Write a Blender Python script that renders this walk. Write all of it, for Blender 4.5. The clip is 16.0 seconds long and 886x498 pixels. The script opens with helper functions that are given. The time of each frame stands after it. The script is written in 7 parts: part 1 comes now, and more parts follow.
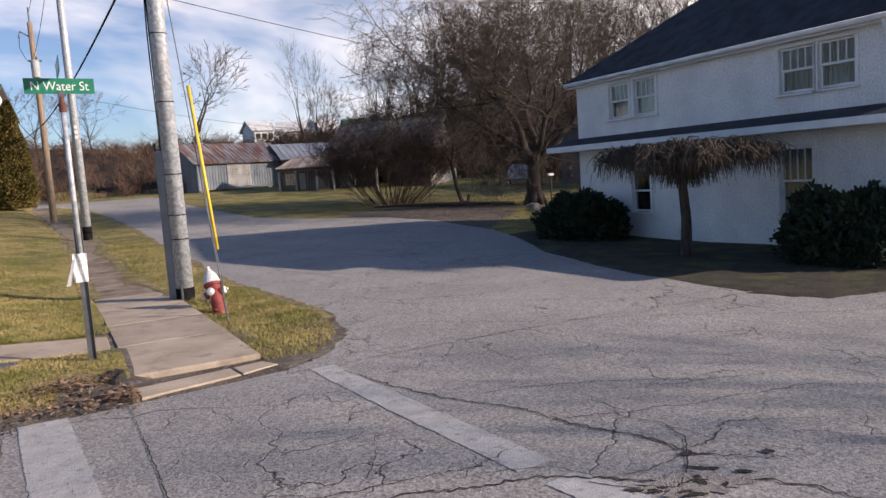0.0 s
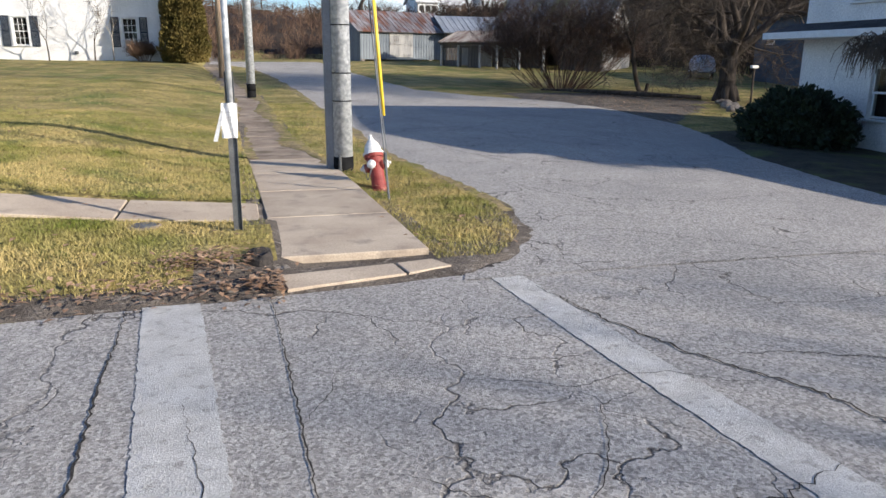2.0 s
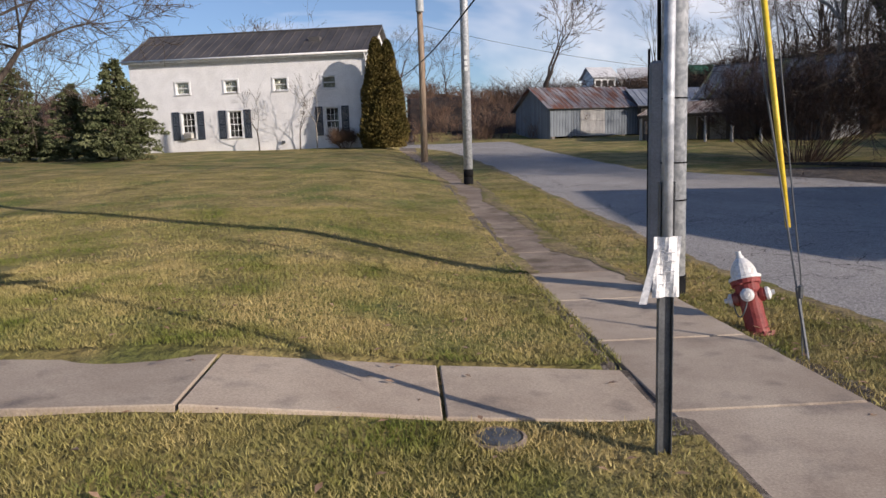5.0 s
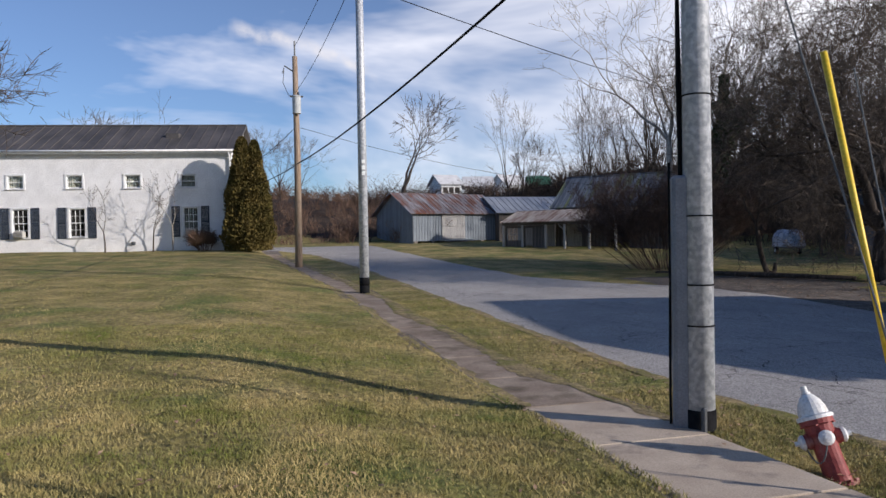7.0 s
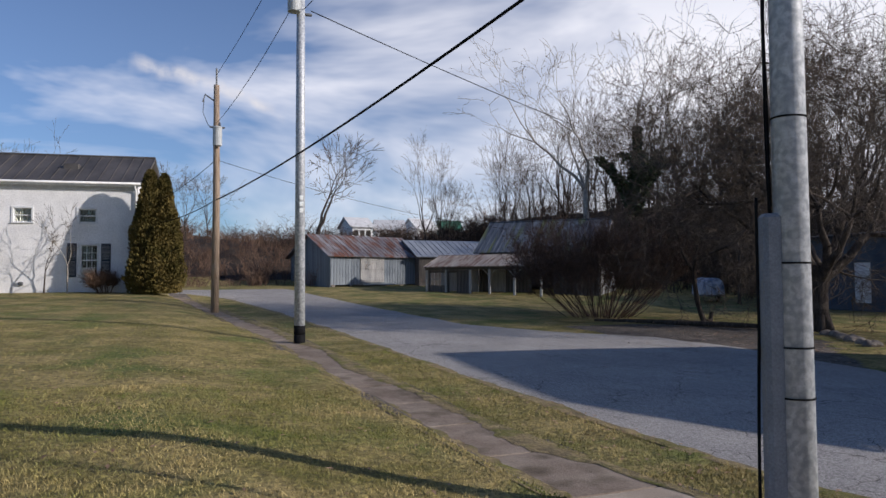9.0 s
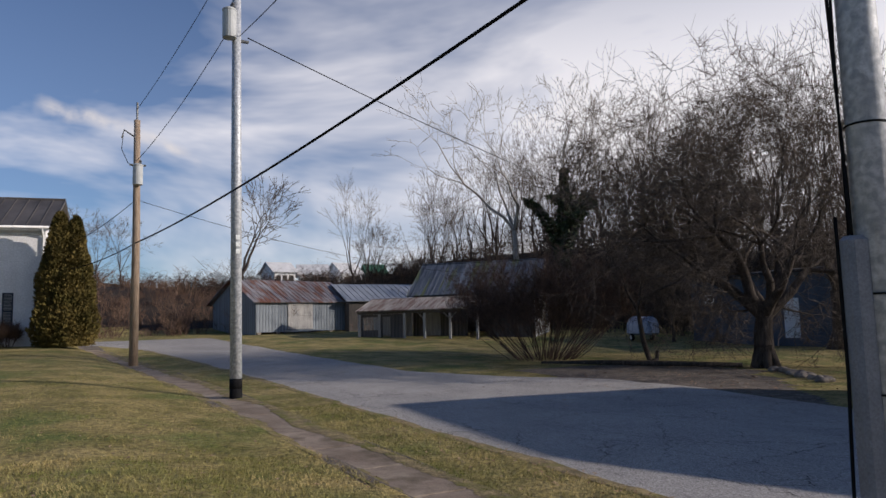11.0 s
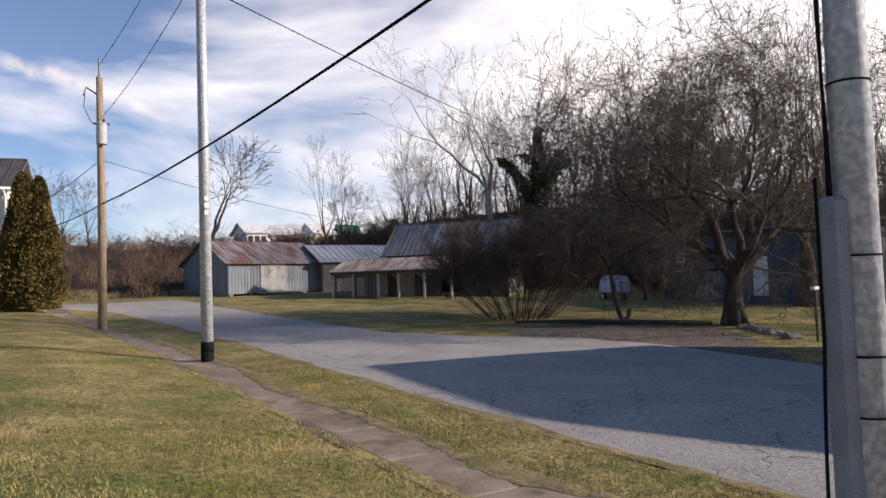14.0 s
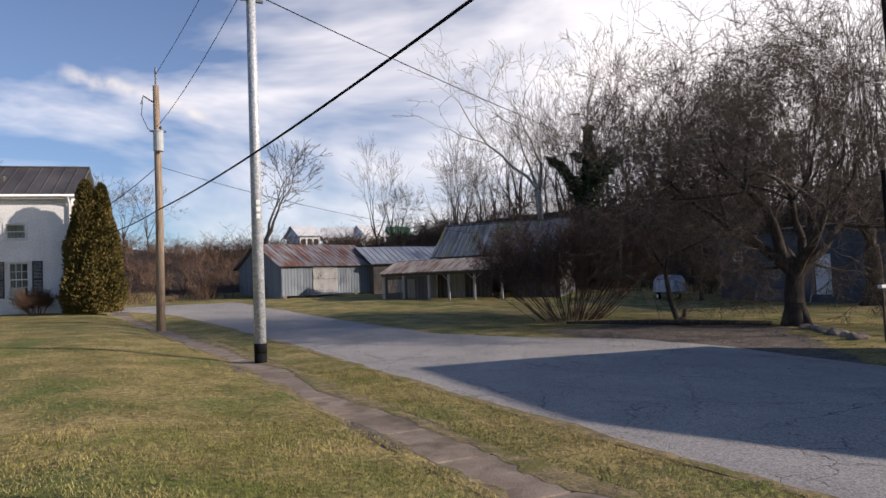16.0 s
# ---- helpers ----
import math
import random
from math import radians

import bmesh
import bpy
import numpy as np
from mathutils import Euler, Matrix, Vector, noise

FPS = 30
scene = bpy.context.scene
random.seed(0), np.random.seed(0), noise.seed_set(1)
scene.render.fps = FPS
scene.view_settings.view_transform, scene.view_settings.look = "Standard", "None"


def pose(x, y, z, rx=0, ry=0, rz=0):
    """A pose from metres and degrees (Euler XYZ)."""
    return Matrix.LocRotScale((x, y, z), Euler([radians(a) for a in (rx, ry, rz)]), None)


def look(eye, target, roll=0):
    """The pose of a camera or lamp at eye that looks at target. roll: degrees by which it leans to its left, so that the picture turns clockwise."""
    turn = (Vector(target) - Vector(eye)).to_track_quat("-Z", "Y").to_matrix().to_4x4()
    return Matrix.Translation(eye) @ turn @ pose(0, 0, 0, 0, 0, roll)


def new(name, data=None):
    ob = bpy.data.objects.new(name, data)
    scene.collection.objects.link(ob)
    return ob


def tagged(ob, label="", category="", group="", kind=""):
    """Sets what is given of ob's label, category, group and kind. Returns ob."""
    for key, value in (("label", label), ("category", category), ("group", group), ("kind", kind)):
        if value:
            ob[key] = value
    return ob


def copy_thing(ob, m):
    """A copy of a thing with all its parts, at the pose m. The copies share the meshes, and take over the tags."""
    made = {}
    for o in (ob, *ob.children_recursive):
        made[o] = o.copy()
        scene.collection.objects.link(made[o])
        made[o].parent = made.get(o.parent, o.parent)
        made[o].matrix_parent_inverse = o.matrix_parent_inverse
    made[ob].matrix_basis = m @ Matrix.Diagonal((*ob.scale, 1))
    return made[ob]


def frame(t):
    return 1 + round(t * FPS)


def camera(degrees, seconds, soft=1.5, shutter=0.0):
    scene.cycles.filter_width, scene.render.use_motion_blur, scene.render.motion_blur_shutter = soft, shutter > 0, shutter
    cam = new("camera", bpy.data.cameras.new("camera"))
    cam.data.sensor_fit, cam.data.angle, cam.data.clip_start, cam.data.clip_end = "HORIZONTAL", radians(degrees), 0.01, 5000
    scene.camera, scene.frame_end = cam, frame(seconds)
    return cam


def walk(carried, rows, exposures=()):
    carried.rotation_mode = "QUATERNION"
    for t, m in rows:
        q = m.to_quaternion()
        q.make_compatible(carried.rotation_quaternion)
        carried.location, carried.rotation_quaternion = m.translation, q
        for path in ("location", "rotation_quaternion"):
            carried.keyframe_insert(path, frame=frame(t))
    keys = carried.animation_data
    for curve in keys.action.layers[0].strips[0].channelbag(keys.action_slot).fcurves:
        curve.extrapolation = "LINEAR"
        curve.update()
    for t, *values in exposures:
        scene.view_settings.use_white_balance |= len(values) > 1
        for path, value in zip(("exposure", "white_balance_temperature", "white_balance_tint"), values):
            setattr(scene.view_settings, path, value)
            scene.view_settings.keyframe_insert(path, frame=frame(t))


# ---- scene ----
cam = camera(63.1, 16.0)
PATH = [
    (0, (0.609, 0.249, 1.743), (1.527, 2.013, 1.536), -3.9),
    (0.5, (0.503, 0.389, 1.734), (1.587, 2.052, 1.493), -1.6),
    (0.8, (0.533, 0.555, 1.668), (1.725, 2.081, 1.168), -0.5),
    (1, (0.58, 0.721, 1.63), (1.599, 2.333, 1.027), -0.4),
    (1.5, (0.751, 1.388, 1.507), (1.465, 3.075, 0.706), -1.5),
    (1.6, (0.769, 1.514, 1.52), (1.433, 3.268, 0.827), -3.6),
    (2, (0.775, 1.957, 1.539), (1.3, 3.82, 1.037), 0.4),
    (2.5, (0.812, 2.568, 1.594), (1.176, 4.491, 1.179), 0.4),
    (3, (0.676, 3.181, 1.608), (1.18, 5.089, 1.279), 0.1),
    (3.5, (0.498, 3.779, 1.667), (0.856, 5.733, 1.438), -0.3),
    (4, (0.148, 4.22, 1.671), (0.22, 6.207, 1.457), -1.6),
    (4.2, (0.06, 4.421, 1.659), (0.083, 6.398, 1.356), -0.2),
    (6.3, (-1.535, 5.875, 1.825), (-1.269, 7.85, 1.653), -4.9),
    (6.5, (-1.627, 6.057, 1.852), (-1.274, 8.023, 1.745), -2.7),
    (7, (-1.871, 6.442, 1.847), (-1.345, 8.372, 1.819), -1.0),
    (7.5, (-2.081, 6.975, 1.852), (-1.515, 8.893, 1.836), -1.1),
    (7.7, (-2.155, 7.151, 1.855), (-1.564, 9.062, 1.898), -0.0),
    (8, (-2.25, 7.392, 1.862), (-1.515, 9.25, 1.937), 0.9),
    (8.2, (-2.299, 7.567, 1.865), (-1.515, 9.407, 1.916), 1.8),
    (10.3, (-2.497, 9.236, 1.93), (-1.751, 11.083, 2.11), -4.3),
    (10.5, (-2.519, 9.362, 1.93), (-1.719, 11.185, 2.122), -1.1),
    (11, (-2.565, 9.59, 1.9), (-1.599, 11.328, 2.108), -1.6),
    (11.5, (-2.607, 9.775, 1.935), (-1.468, 11.412, 2.084), -2.3),
    (12, (-2.669, 9.837, 1.948), (-1.474, 11.439, 2.031), -2.6),
    (12.5, (-2.671, 9.833, 1.959), (-1.494, 11.449, 2.013), -2.0),
    (13, (-2.571, 9.773, 1.953), (-1.456, 11.433, 1.965), -2.8),
    (13.5, (-2.534, 9.711, 1.946), (-1.481, 11.411, 1.986), -2.9),
    (14, (-2.485, 9.719, 1.933), (-1.455, 11.43, 2.028), -2.0),
    (14.5, (-2.452, 9.763, 1.937), (-1.455, 11.495, 2.019), -3.2),
    (15, (-2.464, 9.852, 1.945), (-1.483, 11.594, 2.028), -2.3),
    (15.5, (-2.442, 9.749, 1.936), (-1.464, 11.491, 2.033), -2.6),
    (16, (-2.415, 9.78, 1.933), (-1.507, 11.559, 2.036), -2.4),
]
EXPOSURES = [(0, 0.21, 7250, 20), (0.7, 0.26, 7250, 18), (1.2, 0.61, 6800, 11), (1.8, 0.66, 6750, 10), (2.6, 0.51, 6850, 13), (3.5, 0.30, 7000, 16), (4.2, 0.10, 7050, 18), (6.3, -0.07, 6500, 15), (8.2, -0.13, 6400, 15),
             (10.8, -0.40, 6650, 15), (11.4, -0.09, 6950, 18), (12.0, 0.14, 7450, 22), (12.6, 0.28, 7500, 22), (14.0, 0.20, 7150, 18), (16.0, 0.05, 7000, 17)]
walk(cam, [(t, look(eye, target, roll)) for t, eye, target, roll in PATH], EXPOSURES)

# ---------------------------------------------------------------- world, sun
ELEV, SUNX, SUNY = 20.5, 0.795, -0.605
world = bpy.data.worlds.new("sky")
scene.world = world
world.use_nodes = True
wn, wl = world.node_tree.nodes, world.node_tree.links
wn.clear()
w_out = wn.new("ShaderNodeOutputWorld")
w_bg = wn.new("ShaderNodeBackground")
w_sky = wn.new("ShaderNodeTexSky")
w_sky.sky_type, w_sky.sun_disc = "NISHITA", False
w_sky.sun_elevation = radians(ELEV)
w_sky.sun_rotation = math.atan2(SUNX, SUNY)
w_sky.air_density, w_sky.dust_density, w_sky.ozone_density = 1.0, 0.1, 4.0
w_co = wn.new("ShaderNodeTexCoord")
w_map = wn.new("ShaderNodeMapping")
w_map.inputs["Scale"].default_value = (1.0, 1.0, 3.0)
w_map.inputs["Location"].default_value = (1.35, 3.2, 0.4)
w_no = wn.new("ShaderNodeTexNoise")
w_no.inputs["Scale"].default_value = 1.9
w_no.inputs["Detail"].default_value = 5.0
w_no.inputs["Roughness"].default_value = 0.56
w_no.inputs["Distortion"].default_value = 0.5
w_rp = wn.new("ShaderNodeValToRGB")
w_rp.color_ramp.elements[0].position, w_rp.color_ramp.elements[1].position = 0.46, 0.74
w_rp.color_ramp.elements[0].color = (0.06, 0.06, 0.06, 1)
w_mix = wn.new("ShaderNodeMixRGB")
w_mix.inputs["Color2"].default_value = (19.0, 19.3, 20.0, 1)
wl.new(w_co.outputs["Generated"], w_map.inputs["Vector"])
wl.new(w_map.outputs["Vector"], w_no.inputs["Vector"])
# more cloud towards the right of the street than over the white house
w_sx = wn.new("ShaderNodeSeparateXYZ")
w_ma = wn.new("ShaderNodeMath")
w_ma.operation, w_ma.inputs[1].default_value = "MULTIPLY_ADD", 0.46
wl.new(w_co.outputs["Generated"], w_sx.inputs["Vector"])
wl.new(w_sx.outputs["X"], w_ma.inputs[0])
wl.new(w_no.outputs["Fac"], w_ma.inputs[2])
wl.new(w_ma.outputs["Value"], w_rp.inputs["Fac"])
# cloud lies low over the hills; overhead the sky is clear
w_sep = wn.new("ShaderNodeSeparateXYZ")
w_low = wn.new("ShaderNodeMapRange")
w_low.interpolation_type = "SMOOTHSTEP"
w_low.inputs["From Min"].default_value, w_low.inputs["From Max"].default_value = 0.62, 0.24
w_mul = wn.new("ShaderNodeMath")
w_mul.operation = "MULTIPLY"
wl.new(w_co.outputs["Generated"], w_sep.inputs["Vector"])
wl.new(w_sep.outputs["Z"], w_low.inputs["Value"])
wl.new(w_low.outputs["Result"], w_mul.inputs[0])
wl.new(w_rp.outputs["Color"], w_mul.inputs[1])
wl.new(w_mul.outputs["Value"], w_mix.inputs["Fac"])
w_clear = wn.new("ShaderNodeMixRGB")
w_clear.blend_type, w_clear.inputs["Fac"].default_value = "MULTIPLY", 1.0
w_clear.inputs["Color2"].default_value = (1.42, 1.68, 2.0, 1)
wl.new(w_sky.outputs["Color"], w_clear.inputs["Color1"])
wl.new(w_clear.outputs["Color"], w_mix.inputs["Color1"])
wl.new(w_mix.outputs["Color"], w_bg.inputs["Color"])
w_bg.inputs["Strength"].default_value = 0.061
wl.new(w_bg.outputs["Background"], w_out.inputs["Surface"])

sun = new("sun", bpy.data.lights.new("sun", "SUN"))
sun.data.energy, sun.data.angle, sun.data.color = 5.0, radians(0.55), (1.0, 0.945, 0.86)
_c = math.cos(radians(ELEV)) / math.hypot(SUNX, SUNY)
sun.matrix_world = look((SUNX * _c * 60, SUNY * _c * 60, math.sin(radians(ELEV)) * 60), (0, 0, 0))


# ---------------------------------------------------------------- terrain shape
def ss(a, b, v):
    u = min(1.0, max(0.0, (v - a) / (b - a)))
    return u * u * (3 - 2 * u)


def lerp_table(table, v):
    if v <= table[0][0]:
        return table[0][1]
    for (a, p), (b, q) in zip(table, table[1:]):
        if v <= b:
            return p + (q - p) * (v - a) / (b - a)
    return table[-1][1]


def grade(x, y):
    """The height of the paved surfaces."""
    s = max(0.0, min(y, 70) - 13)
    g = 0.036 * s * s / (s + 4)
    return g * (1 - 0.45 * ss(4, 18, x) * (1 - ss(34, 50, y))) - 0.26 * ss(4, 15, x) * (1 - ss(12, 30, y))


WATER_LEFT = [(6.9, 2.3), (7.2, 2.75), (7.5, 3.0), (8.0, 3.3), (8.6, 3.45), (9.4, 3.55), (11, 3.5), (13, 3.25), (17, 3.12), (26, 2.95), (33, 2.7),
              (40, 2.3), (47, 1.6), (52, 0.0), (54.5, -6), (55.5, -40)]
WATER_RIGHT = [(5.5, 8.6), (9, 8.8), (13.5, 10.1), (16, 11.3), (19, 12.2), (23, 12.3), (25.5, 11.6), (27.5, 9.2), (30, 7.7), (37, 7.3), (48, 6.9), (58, 6.8)]
WALK_LEFT = [(7.5, 1.02), (12.5, 0.92), (14.5, 0.85), (20, 0.75), (28, 0.5), (38, -0.2), (47, -0.9)]
WALK_RIGHT = [(7.5, 2.22), (12.4, 2.12), (14, 1.9), (17, 1.62), (20, 1.55), (24, 1.5), (30, 1.2), (38, 0.55), (47, -0.2)]
CROSS_SOUTH, CROSS_NORTH = -7.5, 6.95


def cross_north(x):
    return lerp_table([(-60, 6.2), (-3, 6.6), (0.6, 6.75), (2.2, 6.95), (8.4, 6.9), (8.7, 5.9), (14, 5.3), (60, 4.6)], x)


def in_road(x, y):
    if CROSS_SOUTH < y < cross_north(x):
        return True
    return 6.5 < y < 57 and lerp_table(WATER_LEFT, y) < x < lerp_table(WATER_RIGHT, y)


def lawn(x, y):
    return grade(x, y) + 0.09 + 0.3 * ss(0.9, -2.5, x) * ss(7, 10, y) + 0.02 * math.sin(x * 0.9) * math.sin(y * 0.7)


def hill(x, y):
    """The wooded bank that closes the view."""
    d1 = ss(62, 84, y + 0.12 * x) * (3.1 + 1.2 * ss(14, 4, x))
    d2 = ss(34, 62, x + 0.22 * (y - 40)) * 6.5 * ss(-35, 12, y) * (1 - 0.85 * ss(92, 125, y))
    d3 = ss(95, 145, y) * 4.6
    return d1 * (1 - 0.4 * ss(30, 60, x)) + d2 + d3


def ground_z(x, y):
    wl_x, wr_x = lerp_table(WATER_LEFT, y), lerp_table(WATER_RIGHT, y)
    g = grade(x, y)
    if y < cross_north(x) + 0.02:
        if y > CROSS_SOUTH:
            return g - 0.06 + 0.075 * ss(0.35, 0.0, cross_north(x) - y)
        return g + 0.05 + 0.2 * ss(0, 6, CROSS_SOUTH - y)
    kl, kr = lerp_table(WALK_LEFT, y), lerp_table(WALK_RIGHT, y)
    if x < kl + 0.03:
        base = lawn(x, y)
        near = ss(0.0, 0.7, y - cross_north(x))
        base = g + 0.015 + (base - g - 0.015) * near
        if 8.8 < y < 9.85:
            base -= 0.05
        if y > 7.4 and x > kl - 0.25:
            base = min(base, g + 0.10)
        return base + hill(x, y)
    if y >= 7.35 and x < kr:
        return g + 0.0
    if x < wl_x:
        if y < 7.5:
            return g + 0.025
        e = ss(0.0, 0.35, wl_x - x)
        dip = 0.075 * math.exp(-((x - 2.45) ** 2 + (y - 10.75) ** 2) / 0.9)
        return g + 0.012 + e * 0.012 - dip + hill(x, y)
    if x < wr_x and y < 57:
        return g - 0.06 + 0.075 * max(ss(0.35, 0.0, x - wl_x), ss(0.5, 0.0, wr_x - x))
    e = ss(0, 0.5, x - wr_x) if y < 57 else 1
    return g + 0.012 + e * (0.03 + 0.03 * math.sin(x * 0.8) * math.sin(y * 0.6)) + hill(x, y)


# ---------------------------------------------------------------- mesh helpers
class Geo:
    """Vertices and faces of one mesh."""

    def __init__(self):
        self.v, self.f, self.m = [], [], []

    def add(self, verts, faces, mat=0, m=None):
        n = len(self.v)
        if m is not None:
            verts = [m @ Vector(p) for p in verts]
        self.v.extend(tuple(p) for p in verts)
        self.f.extend(tuple(i + n for i in face) for face in faces)
        self.m.extend([mat] * len(faces))
        return self

    def box(self, a, b, bevel=0.0, mat=0, m=None):
        lo = [min(p, q) for p, q in zip(a, b)]
        hi = [max(p, q) for p, q in zip(a, b)]
        c = [(p + q) / 2 for p, q in zip(lo, hi)]
        h = [(q - p) / 2 for p, q in zip(lo, hi)]
        if bevel <= 0:
            vs = [(c[0] + i * h[0], c[1] + j * h[1], c[2] + k * h[2]) for i in (-1, 1) for j in (-1, 1) for k in (-1, 1)]
            fs = [(0, 1, 3, 2), (4, 6, 7, 5), (0, 4, 5, 1), (2, 3, 7, 6), (0, 2, 6, 4), (1, 5, 7, 3)]
            return self.add(vs, fs, mat, m)
        bv = min(bevel, min(h) * 0.9)
        vs, ix = [], {}
        for s in [(i, j, k) for i in (-1, 1) for j in (-1, 1) for k in (-1, 1)]:
            for ax in range(3):
                ix[s, ax] = len(vs)
                vs.append(tuple(c[n] + s[n] * (h[n] - (0 if n == ax else bv)) for n in range(3)))
        fs = []
        for ax in range(3):
            p, q = [n for n in range(3) if n != ax]
            for sg in (-1, 1):
                ring = []
                for u, w in ((-1, -1), (1, -1), (1, 1), (-1, 1)):
                    s = [0, 0, 0]
                    s[ax], s[p], s[q] = sg, u, w
                    ring.append(ix[tuple(s), ax])
                fs.append(ring)
            for u in (-1, 1):
                for w in (-1, 1):
                    s0, s1 = [0, 0, 0], [0, 0, 0]
                    s0[ax], s0[p], s0[q] = -1, u, w
                    s1[ax], s1[p], s1[q] = 1, u, w
                    fs.append([ix[tuple(s0), p], ix[tuple(s1), p], ix[tuple(s1), q], ix[tuple(s0), q]])
        for s in [(i, j, k) for i in (-1, 1) for j in (-1, 1) for k in (-1, 1)]:
            fs.append([ix[s, 0], ix[s, 1], ix[s, 2]])
        cc = Vector(c)
        good = []
        for face in fs:
            a0, b0, c0 = (Vector(vs[i]) for i in face[:3])
            n = (b0 - a0).cross(c0 - a0)
            mid = sum((Vector(vs[i]) for i in face), Vector()) / len(face)
            good.append(tuple(face) if n.dot(mid - cc) > 0 else tuple(reversed(face)))
        return self.add(vs, good, mat, m)

    def tube(self, pts, radii, sides=8, mat=0, caps=True, m=None):
        pts = [Vector(p) for p in pts]
        if isinstance(radii, (int, float)):
            radii = [radii] * len(pts)
        vs, fs = [], []
        up = None
        for i, p in enumerate(pts):
            d = (pts[min(i + 1, len(pts) - 1)] - pts[max(i - 1, 0)]).normalized()
            if up is None:
                up = Vector((0, 0, 1)) if abs(d.z) < 0.9 else Vector((1, 0, 0))
            s = d.cross(up).normalized()
            up = s.cross(d).normalized()
            for k in range(sides):
                a = 2 * math.pi * k / sides
                vs.append(p + (s * math.cos(a) + up * math.sin(a)) * radii[i])
        for i in range(len(pts) - 1):
            for k in range(sides):
                k2 = (k + 1) % sides
                fs.append((i * sides + k, i * sides + k2, (i + 1) * sides + k2, (i + 1) * sides + k))
        if caps:
            fs.append(tuple(reversed(range(sides))))
            fs.append(tuple((len(pts) - 1) * sides + k for k in range(sides)))
        return self.add(vs, fs, mat, m)

    def lathe(self, profile, sides=16, mat=0, m=None):
        """A turned shape round z from (radius, height) pairs."""
        vs = [(r * math.cos(2 * math.pi * k / sides), r * math.sin(2 * math.pi * k / sides), z) for r, z in profile for k in range(sides)]
        fs = []
        for i in range(len(profile) - 1):
            for k in range(sides):
                k2 = (k + 1) % sides
                fs.append((i * sides + k, i * sides + k2, (i + 1) * sides + k2, (i + 1) * sides + k))
        fs.append(tuple(reversed(range(sides))))
        fs.append(tuple((len(profile) - 1) * sides + k for k in range(sides)))
        return self.add(vs, fs, mat, m)

    def prism(self, poly, lo, hi, axis=1, mat=0, m=None):
        """A polygon given in the two other axes, drawn out along axis from lo to hi."""
        def at(p, d):
            q = list(p)
            q.insert(axis, d)
            return tuple(q)
        n = len(poly)
        vs = [at(p, lo) for p in poly] + [at(p, hi) for p in poly]
        fs = [tuple(range(n)), tuple(reversed(range(n, 2 * n)))]
        fs += [(i, i + n, (i + 1) % n + n, (i + 1) % n) for i in range(n)]
        cc = sum((Vector(p) for p in vs), Vector()) / len(vs)
        good = []
        for face in fs:
            a0, b0, c0 = (Vector(vs[i]) for i in face[:3])
            mid = sum((Vector(vs[i]) for i in face), Vector()) / len(face)
            good.append(face if (b0 - a0).cross(c0 - a0).dot(mid - cc) > 0 else tuple(reversed(face)))
        return self.add(vs, good, mat, m)

    def mesh(self, name, mats, smooth=False):
        me = bpy.data.meshes.new(name)
        me.from_pydata(self.v, [], self.f)
        for mt in (mats if isinstance(mats, (list, tuple)) else [mats]):
            me.materials.append(mt)
        if any(self.m):
            me.polygons.foreach_set("material_index", self.m)
        if smooth:
            me.polygons.foreach_set("use_smooth", [True] * len(me.polygons))
        me.update()
        return me


def thing(name, at, label, category, group="", kind="", rz=0.0):
    e = new(name)
    e.empty_display_size = 0.2
    e.matrix_basis = pose(*at, 0, 0, rz)
    return tagged(e, label, category, group, kind)


def part(name, geo, mats, parent=None, label="", smooth=False):
    ob = new(name, geo.mesh(name, mats, smooth))
    if parent is not None:
        ob.parent = parent
    return tagged(ob, label)


def solid(name, geo, mats, label, category="", group="", kind="", smooth=False):
    return tagged(new(name, geo.mesh(name, mats, smooth)), label, category, group, kind)


def share(name, mesh, parent, m):
    ob = new(name, mesh)
    ob.parent = parent
    ob.matrix_basis = m
    return ob

